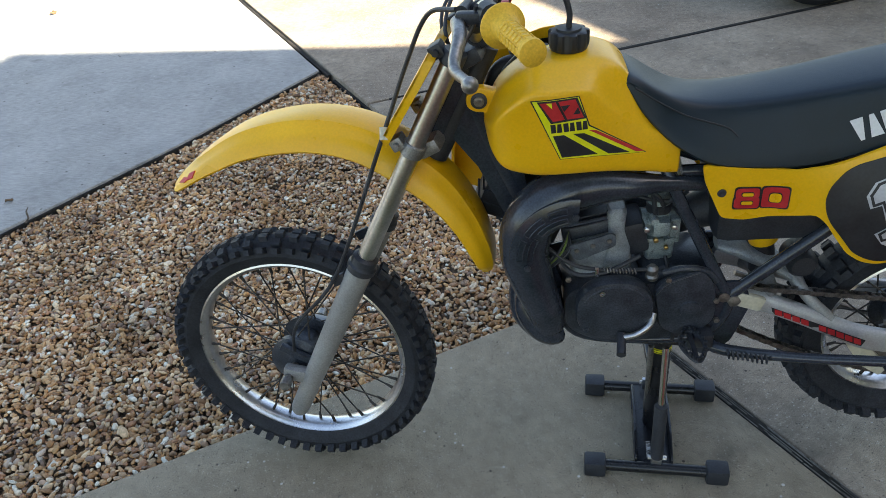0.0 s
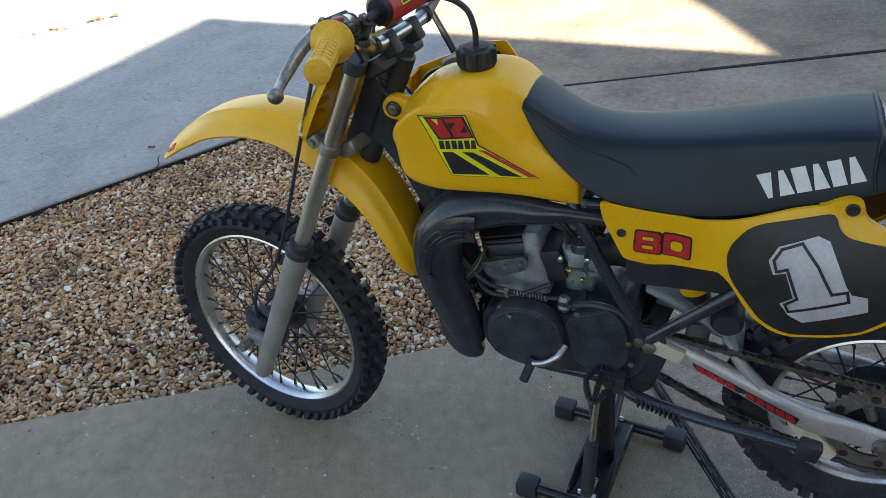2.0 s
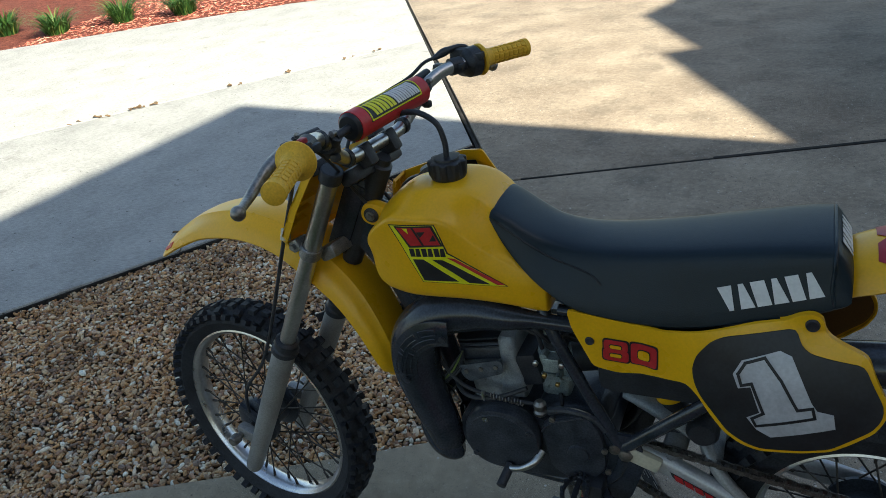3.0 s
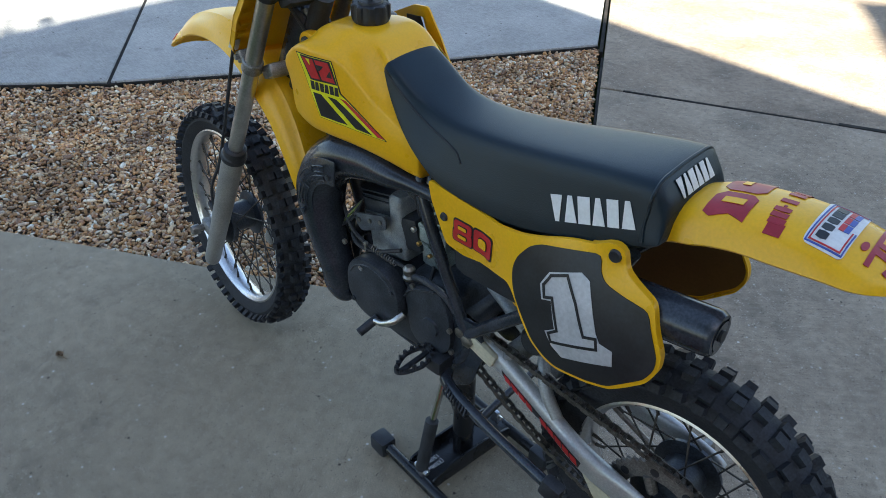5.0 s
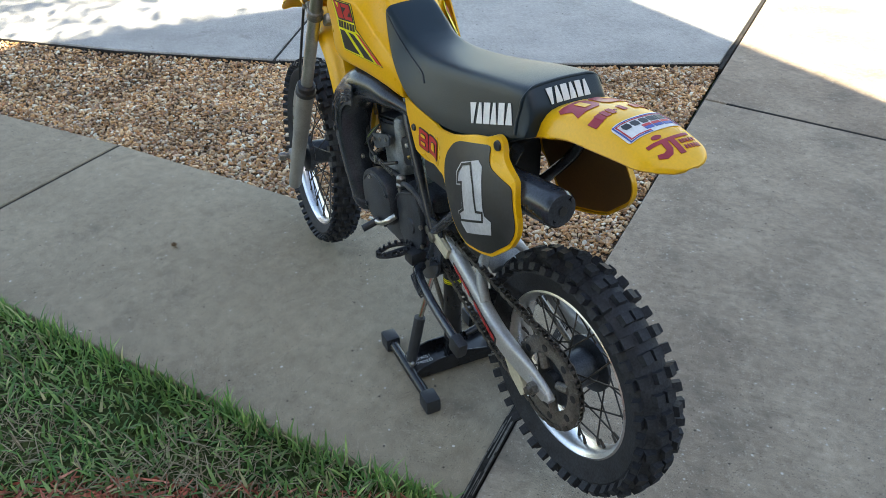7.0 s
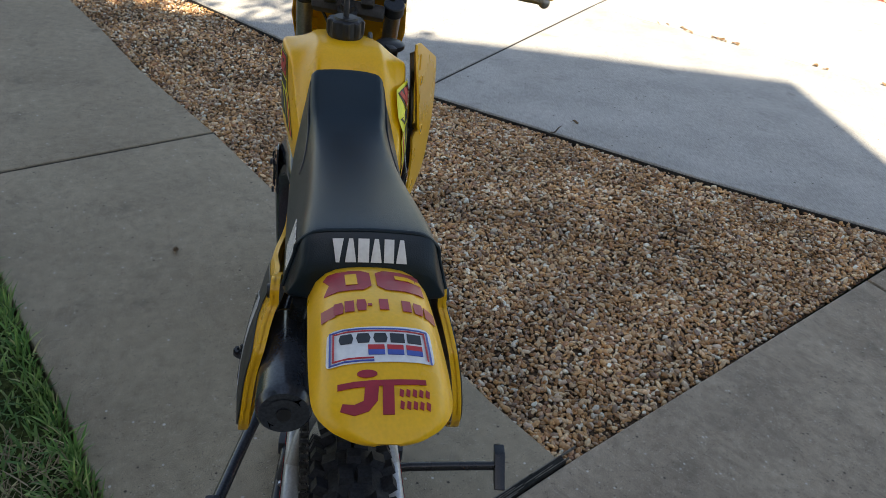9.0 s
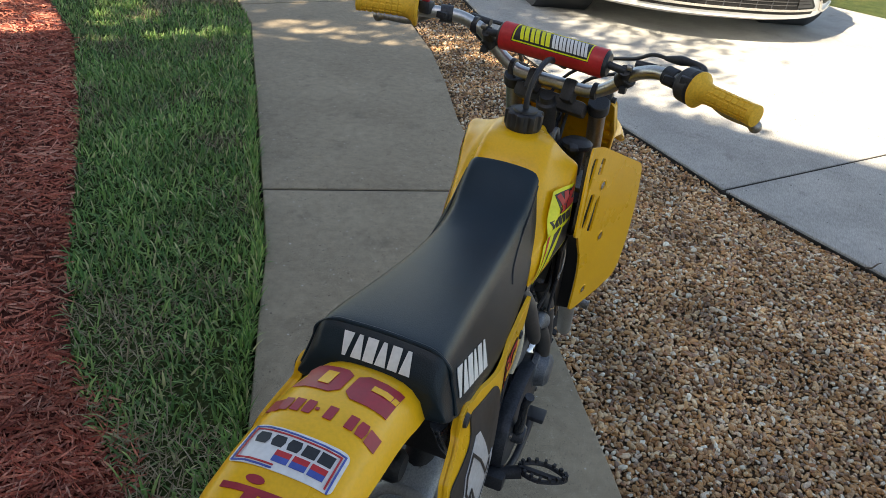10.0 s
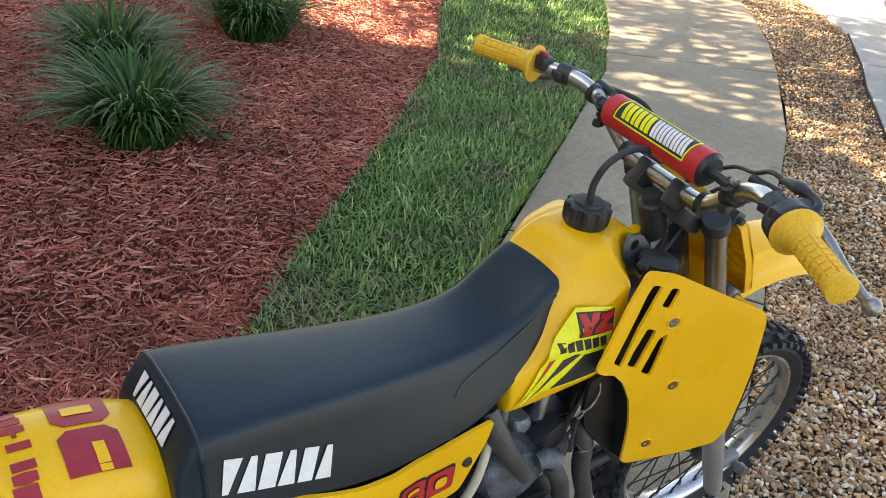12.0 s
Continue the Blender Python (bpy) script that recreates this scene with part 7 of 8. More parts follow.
FLY = [(0.016 + 0.068 * math.copysign(abs(math.cos(t)) ** 0.85, math.cos(t)), 0.462 + 0.065 * math.copysign(abs(math.sin(t)) ** 0.85, math.sin(t))) for t in np.linspace(0, 2 * math.pi, 40, endpoint=False)]
part("flywheel_cover", plate(FLY, 0.030, lambda u, v, w: (u, -0.080 - w, v), 0.007), M["engine"], eng, "smooth black flywheel cover")
for x, z, mat in ((-0.008, 0.507, "rim"), (0.068, 0.490, "engine"), (0.058, 0.412, "engine"), (-0.034, 0.424, "engine")):
    part("cover_screw", lathe([(0.0, 0.0), (0.0052, 0.0), (0.0052, 0.003), (0.0025, 0.003), (0.0025, 0.0015), (0.0, 0.0015)], 12, None, Matrix.Translation((x, -0.110, z)) @ Matrix.Scale(-1, 4, (0, 1, 0))), M[mat], eng)
SPC = [(0.086, 0.498), (0.103, 0.516), (0.135, 0.530), (0.162, 0.540), (0.186, 0.512), (0.196, 0.468), (0.196, 0.425), (0.170, 0.396), (0.139, 0.387), (0.100, 0.410)]
part("sprocket_cover", plate(rounded(SPC, 0.016), 0.016, lambda u, v, w: (u, -0.080 - w, v), 0.004), M["engine"], eng, "black front sprocket cover")
part("cover_edge", tube([(0.088, -0.0965, 0.488), (0.104, -0.0970, 0.511), (0.136, -0.0970, 0.526), (0.161, -0.0965, 0.535)], 0.0022, 6, 4), M["engine"], eng)
part("cover_boss", lathe([(0.0, 0.0), (0.020, 0.0), (0.018, -0.006), (0.0, -0.007)], 20, None, Matrix.Translation((0.150, -0.094, 0.452))), M["engine"], eng)
cov = plate(rounded([(-0.060, 0.40), (-0.060, 0.49), (0.0, 0.53), (0.12, 0.525), (0.185, 0.49), (0.18, 0.41), (0.12, 0.368), (0.0, 0.362)], 0.03), 0.030, lambda u, v, w: (u, 0.080 + w, v), 0.010)
part("clutch_cover", cov, M["engine"], eng, "black cast clutch cover")
CT = Matrix.Translation((-0.006, 0, 0.498)) @ Matrix.Rotation(radians(-12), 4, "Y")
part("cylinder", loft([[CT @ Vector((x * k, y * k, z)) for x, y in rounded([(-0.046, -0.046), (0.046, -0.046), (0.046, 0.046), (-0.046, 0.046)], 0.018)] for z, k in ((0.0, 0.95), (0.012, 1.06), (0.016, 1.0), (0.075, 0.98), (0.080, 1.06), (0.090, 1.06))]), M["alloy"], eng, "bare cast aluminium cylinder")
part("transfer_port", loft([[(x, y * k, z) for x, y in rounded([(x0, -0.052), (x1, -0.052), (x1, 0.044), (x0, 0.044)], 0.010)] for z, x0, x1, k in ((0.518, 0.000, 0.050, 1.0), (0.560, 0.006, 0.049, 1.0), (0.600, 0.006, 0.036, 1.0), (0.634, 0.004, 0.038, 1.0), (0.641, 0.008, 0.034, 0.9))]), M["alloy"], eng, "pale cast inlet side of the cylinder")
part("cylinder_head", loft([[CT @ Vector((x * k, y * k, z)) for x, y in rounded([(-0.046, -0.046), (0.046, -0.046), (0.046, 0.046), (-0.046, 0.046)], 0.016)] for z, k in ((0.091, 1.02), (0.110, 1.02), (0.126, 0.8), (0.132, 0.5))]), M["engine"], eng, "black cylinder head")
part("spark_plug", lathe([(0.0, 0.13), (0.010, 0.13), (0.010, 0.145), (0.007, 0.150), (0.011, 0.152), (0.011, 0.185), (0.0, 0.19)], 12, None, CT, "z"), M["satin"], eng, "black spark plug cap")
part("bracket", plate(rounded([(-0.066, 0.582), (0.010, 0.606), (0.018, 0.600), (0.018, 0.580), (-0.046, 0.551), (-0.058, 0.560)], 0.006), 0.005, lambda u, v, w: (u, -0.066 - w, v), 0.001), M["pitted"], eng, "grey engine mount plate")
for x, z in ((-0.050, 0.574), (-0.022, 0.583), (0.006, 0.592)):
    part("bracket_bolt", lathe([(0.0, 0.0), (0.0045, 0.0), (0.0045, -0.003), (0.0, -0.003)], 6, None, Matrix.Translation((x, -0.071, z))), M["steel"], eng)
carb = bmesh.new()
lathe([(0.0, -0.030), (0.024, -0.030), (0.026, 0.0), (0.024, 0.034), (0.0, 0.034)], 18, carb, Matrix.Translation((0.098, -0.01, 0.590)), "x")
lathe([(0.0, -0.052), (0.018, -0.050), (0.024, -0.030), (0.024, 0.0), (0.020, 0.006), (0.020, 0.058), (0.014, 0.066), (0.0, 0.066)], 18, carb, Matrix.Translation((0.098, -0.015, 0.590)), "z")
block((0.030, 0.040, 0.030), Matrix.Translation((0.098, -0.035, 0.598)), 0.006, carb)
block((0.018, 0.022, 0.050), Matrix.Translation((0.124, -0.030, 0.585)), 0.004, carb)
tube([(0.086, -0.052, 0.612), (0.086, -0.030, 0.612)], 0.007, 10, 1, False, carb)
tube([(0.110, -0.058, 0.575), (0.110, -0.030, 0.575)], 0.006, 10, 1, False, carb)
part("carburettor", carb, M["carb"], eng, "dull grey-green aluminium carburettor")
part("carburettor_cap", lathe([(0.0, 0.056), (0.021, 0.056), (0.022, 0.060), (0.022, 0.072), (0.012, 0.078), (0.0, 0.078)], 18, None, Matrix.Translation((0.098, -0.015, 0.560)), "z"), M["satin"], eng)
part("intake_boot", tube([(0.040, 0, 0.570), (0.075, -0.008, 0.585)], 0.026, 14, 1, False), M["satin"], eng)
part("air_boot", tube([(0.128, -0.01, 0.592), (0.165, 0, 0.60), (0.22, 0, 0.62)], [0.027, 0.032, 0.045], 14, 4), M["satin"], eng)
for x, y, z, r in ((0.072, -0.052, 0.600, 0.005), (0.088, -0.056, 0.580, 0.0045), (0.118, -0.054, 0.605, 0.005), (0.108, -0.050, 0.560, 0.004)):
    part("jet_screw", lathe([(0.0, 0.0), (r, 0.0), (r, -0.006), (r * 0.6, -0.007), (0, -0.007)], 10, None, Matrix.Translation((x, y, z))), M["rim"] if r > 0.0045 else M["brass"], eng)
part("float_bowl", loft([[(0.100 + x * k, -0.015 + y * k, z) for x, y in rounded([(-0.026, -0.026), (0.026, -0.026), (0.026, 0.026), (-0.026, 0.026)], 0.008)] for z, k in ((0.522, 0.80), (0.528, 0.95), (0.565, 1.0), (0.568, 1.12), (0.573, 1.12))]), M["carb"], eng, "pitted aluminium float bowl")
part("reed_block", block((0.050, 0.075, 0.066), Matrix.Translation((0.052, -0.012, 0.575)) @ Matrix.Rotation(-0.25, 4, "Y"), 0.012), M["satin"], eng, "black rubber reed block")
for k in range(5):
    z = 0.520 + 0.0 * k
    part("fin", loft([[CT @ Vector((x * k2, y * k2, 0.096 + 0.0085 * k + dz)) for x, y in rounded([(-0.046, -0.046), (0.046, -0.046), (0.046, 0.046), (-0.046, 0.046)], 0.016)] for dz, k2 in ((0, 1.0), (0.003, 1.0))]), M["engine"], eng)
part("clutch_cable", tube([(-0.110, -0.060, 0.585), (-0.060, -0.080, 0.552), (-0.010, -0.084, 0.540), (0.040, -0.082, 0.535), (0.085, -0.078, 0.532)], 0.0036, 8, 5), M["satin"], eng, "black clutch cable")
sprc = [(-0.005 + 0.0012 * k, -0.084 + 0.0052 * math.cos(k * 1.4), 0.5395 - 0.00013 * k + 0.0052 * math.sin(k * 1.4)) for k in range(50)]
part("return_spring", tube(sprc, 0.0012, 5, 1, False), M["steel"], eng)
part("cable_clamp", block((0.007, 0.006, 0.020), Matrix.Translation((-0.016, -0.089, 0.540)), 0.002), M["rim"], eng, "bright cable clip")
part("clutch_arm", lathe([(0.0, 0.0), (0.011, 0.0), (0.012, 0.006), (0.009, 0.010), (0.011, 0.014), (0.011, 0.022), (0.006, 0.028), (0.0, 0.028)], 14, None, Matrix.Translation((0.082, -0.078, 0.512)), "z"), M["steel"], eng, "bare steel clutch arm")
for k in range(4):
    part("ignition_wire", tube([(-0.092 - 0.004 * k, -0.050, 0.500 + 0.012 * k), (-0.098, -0.066 - 0.003 * k, 0.540), (-0.080 + 0.006 * k, -0.072, 0.575), (-0.062, -0.050, 0.600)], 0.0020, 6, 4), M["wire"] if k == 1 else M["satin"], eng)
rim_arc = [(0.016 + 0.060 * math.cos(a), -0.1105, 0.462 + 0.057 * math.sin(a)) for a in np.linspace(0.5, 2.7, 14)]
part("cover_seam", tube(rim_arc, 0.0014, 6, 2), M["engine"], eng)
part("case_rib", tube([(0.100, -0.084, 0.528), (0.135, -0.090, 0.540), (0.175, -0.088, 0.530), (0.195, -0.084, 0.505)], 0.006, 8, 4), M["engine"], eng)
part("crankcase_top", loft([[(0.135 + x * k, y * k, z) for x, y in rounded([(-0.070, -0.070), (0.060, -0.066), (0.060, 0.066), (-0.070, 0.070)], 0.03)] for z, k in ((0.490, 1.0), (0.512, 0.92), (0.524, 0.7))]), M["engine"], eng)
for x, z in ((-0.066, 0.530), (0.108, 0.520), (0.195, 0.470), (0.150, 0.396), (0.200, 0.425)):
    part("case_bolt", lathe([(0.0, 0.0), (0.0055, 0.0), (0.0055, -0.005), (0.0, -0.006)], 6, None, Matrix.Translation((x, -0.094, z))), M["steel"], eng)
part("oil_cap", lathe([(0.0, 0.0), (0.010, 0.0), (0.010, -0.010), (0.0, -0.012)], 12, None, Matrix.Translation((0.210, -0.080, 0.470))), M["steel"], eng)
for k, pts in enumerate(([(0.140, -0.03, 0.64), (0.120, -0.05, 0.66), (0.095, -0.048, 0.645)], [(0.020, -0.04, 0.70), (0.060, -0.05, 0.665), (0.110, -0.05, 0.655), (0.135, -0.055, 0.675)], [(0.110, -0.045, 0.535), (0.118, -0.065, 0.50), (0.130, -0.085, 0.43), (0.128, -0.085, 0.37)])):
    part("hose", tube(pts, 0.0035, 8, 5), M["satin"], eng, "thin black hose")
# right side: water pump housing, kick shaft and joints
part("water_pump", lathe([(0.0, 0.034), (0.022, 0.034), (0.030, 0.028), (0.034, 0.012), (0.038, 0.010), (0.038, 0.0), (0.0, 0.0)], 24, None, Matrix.Translation((-0.006, 0.100, 0.500))), M["pitted"], eng, "blue-grey cast water pump housing")
cast = loft([[(x * k + 0.062 * (1 - k), y, z * k + 0.594 * (1 - k)) for x, z in rounded([(0.130, 0.618), (0.100, 0.642), (0.056, 0.642), (0.010, 0.610), (-0.006, 0.575), (0.026, 0.540), (0.072, 0.535), (0.115, 0.570)], 0.022)] for y, k in ((0.046, 1.06), (0.072, 1.0), (0.084, 0.88), (0.090, 0.62))])
part("cylinder_side", cast, M["pitted"], eng, "blue-grey cast housing at the cylinder's side")
part("pump_outlet", tube([(-0.012, 0.112, 0.520), (-0.008, 0.108, 0.560), (0.014, 0.098, 0.606)], 0.0135, 14, 4), M["hose"], eng)
arm = part("inlet_arm", tube([(0.136, 0.072, 0.740), (0.130, 0.086, 0.714), (0.108, 0.094, 0.674), (0.080, 0.100, 0.632), (0.068, 0.102, 0.612), (0.066, 0.1025, 0.609)], [0.014, 0.0160, 0.0145, 0.0120, 0.0100, 0.0065], 16, 4), M["hose"], eng, "blue-grey cast arm with a bolted end")
part("arm_bolt", tube([(0.068, 0.102, 0.612), (0.062, 0.103, 0.602)], 0.0050, 8, 1, False), M["steel"], arm)
part("hose_joint", tube([(0.040, 0.094, 0.618), (0.024, 0.097, 0.620), (0.008, 0.100, 0.612)], [0.012, 0.0145, 0.0155], 14, 3), M["pitted"], eng)
part("tank_strap", tube([(-0.030, 0.102, 0.748), (-0.034, 0.108, 0.728), (-0.024, 0.110, 0.708), (-0.006, 0.110, 0.702)], 0.0016, 6, 5), M["steel"], eng, "thin wire loop under the tank")
part("strap_ring", tube([(-0.003 + 0.006 * math.cos(a), 0.110, 0.700 + 0.006 * math.sin(a)) for a in np.linspace(0, 2 * math.pi, 13)], 0.0014, 6, 1, False, None, False), M["steel"], eng)
part("hose", tube([(-0.003, 0.108, 0.694), (-0.006, 0.106, 0.660), (-0.014, 0.104, 0.620)], 0.0028, 8, 4), M["satin"], eng, "thin black hose")
part("coil_box", block((0.064, 0.030, 0.052), Matrix.Translation((-0.012, 0.056, 0.606)) @ Matrix.Rotation(0.45, 4, "Y"), 0.006), M["satin"], eng, "black ignition box")
part("fuel_tap", tube([(0.020, 0.060, 0.735), (0.023, 0.062, 0.700), (0.022, 0.064, 0.668)], [0.008, 0.010, 0.006], 12, 3), M["rim"], eng, "bright fuel tap")
part("fuel_line", tube([(0.162, 0.088, 0.605), (0.154, 0.092, 0.636), (0.144, 0.090, 0.668), (0.130, 0.080, 0.700)], 0.0062, 10, 4), M["cream"], eng, "yellowed fuel line")
part("kick_boss", lathe([(0.0, 0.022), (0.014, 0.022), (0.018, 0.016), (0.018, 0.0), (0.0, 0.0)], 16, None, Matrix.Translation((0.125, 0.108, 0.455))), M["engine"], eng)
for x, z in ((-0.045, 0.420), (-0.045, 0.480), (0.10, 0.512), (0.165, 0.480), (0.150, 0.390), (0.05, 0.378)):
    part("cover_screw", lathe([(0.0, 0.0), (0.005, 0.0), (0.005, 0.003), (0.0, 0.004)], 10, None, Matrix.Translation((x, 0.1105, z))), M["steel"], eng)
part("airbox", block((0.19, 0.164, 0.125), Matrix.Translation((0.275, 0, 0.642)), 0.025), M["satin"], bike, "black plastic airbox under the seat")
for k, pts in enumerate(([(0.098, -0.05, 0.645), (0.08, -0.06, 0.675), (0.02, -0.03, 0.72)], [(0.060, -0.075, 0.560), (0.0, -0.085, 0.535), (-0.055, -0.082, 0.532), (-0.09, -0.05, 0.56)], [(0.05, -0.05, 0.73), (0.075, -0.055, 0.68), (0.085, -0.05, 0.63)], [(0.100, -0.03, 0.53), (0.13, -0.06, 0.50), (0.16, -0.07, 0.40)])):
    part("hose", tube(pts, 0.004, 8, 5), M["satin"], eng, "thin black hose")
part("shift_lever", tube([(0.086, -0.098, 0.446), (0.078, -0.114, 0.434), (0.055, -0.120, 0.418), (0.030, -0.120, 0.411)], [0.0075, 0.0065, 0.006, 0.006], 10, 4), M["bar"], bike, "bare steel gear lever")
part("shift_tip", tube([(0.030, -0.112, 0.412), (0.024, -0.152, 0.398)], 0.0085, 12, 1, False), M["satin"], bike)
part("kick_lever", tube([(0.125, 0.115, 0.455), (0.150, 0.122, 0.50), (0.175, 0.125, 0.56), (0.180, 0.130, 0.585)], [0.011, 0.008, 0.007, 0.008], 10, 4), M["black"], bike, "folded black kick lever")
part("brake_pedal", tube([(0.175, 0.095, 0.375), (0.110, 0.115, 0.360), (0.040, 0.120, 0.372), (0.005, 0.118, 0.392)], [0.008, 0.007, 0.007, 0.010], 10, 4), M["satin"], bike, "black brake pedal")
part("pedal_pad", block((0.034, 0.040, 0.010), Matrix.Translation((0.0, 0.125, 0.398)), 0.003), M["satin"], bike)

# ---- exhaust
EX = [(-0.040, 0.000, 0.530, 0.020), (-0.095, -0.005, 0.515, 0.022), (-0.140, -0.012, 0.470, 0.025), (-0.140, -0.038, 0.418, 0.029), (-0.106, -0.074, 0.408, 0.032), (-0.106, -0.084, 0.450, 0.033), (-0.126, -0.084, 0.515, 0.038),
      (-0.141, -0.081, 0.582, 0.043), (-0.130, -0.077, 0.645, 0.045), (-0.082, -0.072, 0.693, 0.042), (-0.020, -0.070, 0.705, 0.035), (0.040, -0.076, 0.705, 0.023), (0.100, -0.070, 0.701, 0.014), (0.200, -0.060, 0.690, 0.013), (0.320, -0.072, 0.690, 0.014), (0.440, -0.092, 0.700, 0.014)]
ex = part("exhaust", tube([e[:3] for e in EX], [e[3] for e in EX], 24, 5), M["black"], bike, "black painted expansion chamber")
lower_cone = tube([(-0.130, -0.050, 0.490), (-0.134, -0.064, 0.446), (-0.112, -0.078, 0.415), (-0.088, -0.083, 0.400), (-0.074, -0.080, 0.402)], [0.022, 0.028, 0.032, 0.027, 0.012], 18, 5)
part("lower_bend", lower_cone, M["black"], ex)
GC = (-0.058, 0.598)


def on_guard(u, v, w):
    """Angle in degrees and radius about the bend to the guard's dished face."""
    r = radians(u)
    return (GC[0] + v * math.cos(r), -0.117 - 0.006 * math.sin((v - 0.060) / 0.05 * math.pi) - w + 0.10 * max(0.0, v - 0.095), GC[1] + v * math.sin(r))


ring_out = [(u, 0.110) for u in np.linspace(86, 196, 14)] + [(u, 0.062) for u in np.linspace(196, 86, 12)]
part("heat_guard", plate(ring_out, 0.003, on_guard, 0.001), M["black"], ex, "black slotted heat guard")
for u0, u1, v0 in ((98, 118, 0.092), (124, 150, 0.092), (156, 182, 0.092), (100, 140, 0.075), (148, 184, 0.075)):
    arc = [on_guard(u, v0 + 0.006, 0.0045) for u in np.linspace(u0, u1, 6)] + [on_guard(u, v0 - 0.004, 0.0045) for u in np.linspace(u1, u0, 6)]
    part("guard_rib", tube(arc + arc[:1], 0.0012, 6, 2, False, None, False), M["black"], ex)
for u0 in (90, 192):
    p = on_guard(u0, 0.082, 0.004)
    part("guard_bolt", lathe([(0.0, 0.0), (0.006, 0.0), (0.006, -0.004), (0.0, -0.005)], 8, None, Matrix.Translation(p)), M["engine"], ex)
mu = tube([(0.440, -0.088, 0.698), (0.452, -0.088, 0.699), (0.465, -0.088, 0.701), (0.612, -0.088, 0.717), (0.619, -0.088, 0.7178), (0.624, -0.088, 0.718), (0.625, -0.088, 0.718), (0.622, -0.088, 0.718)], [0.016, 0.028, 0.0320, 0.0315, 0.0305, 0.0270, 0.0200, 0.0100], 24, 1, False)
part("muffler", mu, M["black"], ex, "black round muffler")
part("outlet", tube([(0.617, -0.088, 0.717), (0.628, -0.088, 0.7185)], 0.008, 12, 1, False), M["blackprint"], ex)

# ---- right side: radiator, its shroud and hoses
rad = block((0.060, 0.076, 0.250), Matrix.Translation((-0.150, 0.066, 0.705)) @ Matrix.Rotation(0.42, 4, "Y"), 0.008)
ro = part("radiator", rad, M["satin"], bike, "black radiator behind the shroud")
for k in range(9):
    part("fin", block((0.062, 0.078, 0.003), Matrix.Translation((-0.150, 0.066, 0.705)) @ Matrix.Rotation(0.42, 4, "Y") @ Matrix.Translation((-0.002, 0, -0.10 + 0.025 * k)), 0.0), M["engine"], ro)
neck = lathe([(0.0, -0.050), (0.016, -0.050), (0.016, 0.0), (0.0, 0.0)], 18, None, Matrix.Translation((-0.130, 0.074, 0.885)), "z")
part("filler_neck", neck, M["engine"], ro)
rc = lathe([(0.0, 0.0), (0.024, 0.0), (0.0265, 0.003), (0.0265, 0.009), (0.020, 0.013), (0, 0.014)], 24, None, Matrix.Translation((-0.128, 0.075, 0.884)), "z")
block((0.052, 0.016, 0.009), Matrix.Translation((-0.112, 0.070, 0.892)) @ Matrix.Rotation(0.3, 4, "Z"), 0.004, rc)
part("radiator_cap", rc, M["satin"], ro, "black radiator cap with two ears")
part("radiator_tank", block((0.060, 0.085, 0.030), Matrix.Translation((-0.125, 0.066, 0.818)) @ Matrix.Rotation(0.2, 4, "Y"), 0.010), M["cast"], ro)
SHR = [(-0.052, 0.917), (-0.096, 0.908), (-0.250, 0.836), (-0.257, 0.821), (-0.274, 0.608), (-0.262, 0.582), (-0.205, 0.572), (-0.120, 0.568), (-0.108, 0.574), (-0.100, 0.620), (-0.091, 0.662), (-0.077, 0.708), (-0.058, 0.742), (-0.030, 0.768), (-0.008, 0.776), (0.010, 0.788), (-0.026, 0.872)]


def shroud_y(x, z):
    return 0.1105 + max(0.0, -0.06 - x) * 0.33 + 0.010 * math.sin(max(0, min(1, (z - 0.57) / 0.33)) * math.pi)


SLOTS = [[(-0.080, 0.892), (-0.066, 0.895), (-0.022, 0.790), (-0.041, 0.777)], [(-0.107, 0.885), (-0.094, 0.889), (-0.084, 0.862), (-0.098, 0.857)],
         [(-0.086, 0.826), (-0.072, 0.830), (-0.053, 0.774), (-0.070, 0.766)], [(-0.105, 0.819), (-0.093, 0.812), (-0.079, 0.758), (-0.096, 0.750)]]
sh = bmesh.new()
vs = [sh.verts.new((u, v, 0)) for u, v in rounded(SHR, 0.008, 3)]
edges = [sh.edges.new((vs[i], vs[(i + 1) % len(vs)])) for i in range(len(vs))]
for so in SLOTS:
    hv = [sh.verts.new((u, v, 0)) for u, v in rounded(so, 0.004, 2)]
    edges += [sh.edges.new((hv[i], hv[(i + 1) % len(hv)])) for i in range(len(hv))]
bmesh.ops.triangle_fill(sh, edges=edges, use_beauty=True)
holes = [g for g in sh.faces if any(inside(rounded(so, 0.004, 2), np.array([g.calc_center_median()[:2]]))[0] for so in SLOTS)]
bmesh.ops.delete(sh, geom=holes, context="FACES_ONLY")
for axis, lo, hi in ((0, -0.26, 0.0), (1, 0.58, 0.90)):
    for c in np.arange(lo, hi, 0.025):
        no = Vector((1, 0, 0)) if axis == 0 else Vector((0, 1, 0))
        bmesh.ops.bisect_plane(sh, geom=list(sh.verts) + list(sh.edges) + list(sh.faces), plane_co=no * c, plane_no=no)
res = bmesh.ops.extrude_face_region(sh, geom=list(sh.faces))
for g in res["geom"]:
    if isinstance(g, bmesh.types.BMVert):
        g.co.z = 0.0036
for v in sh.verts:
    u, w_, t_ = v.co
    v.co = Vector((u, shroud_y(u, w_) + t_, w_))
shroud = part("radiator_shroud", sh, M["yellow"], bike, "yellow slotted plastic radiator shroud")
bv = shroud.modifiers.new("edge", "BEVEL")
bv.width, bv.segments, bv.limit_method = 0.0009, 1, "ANGLE"
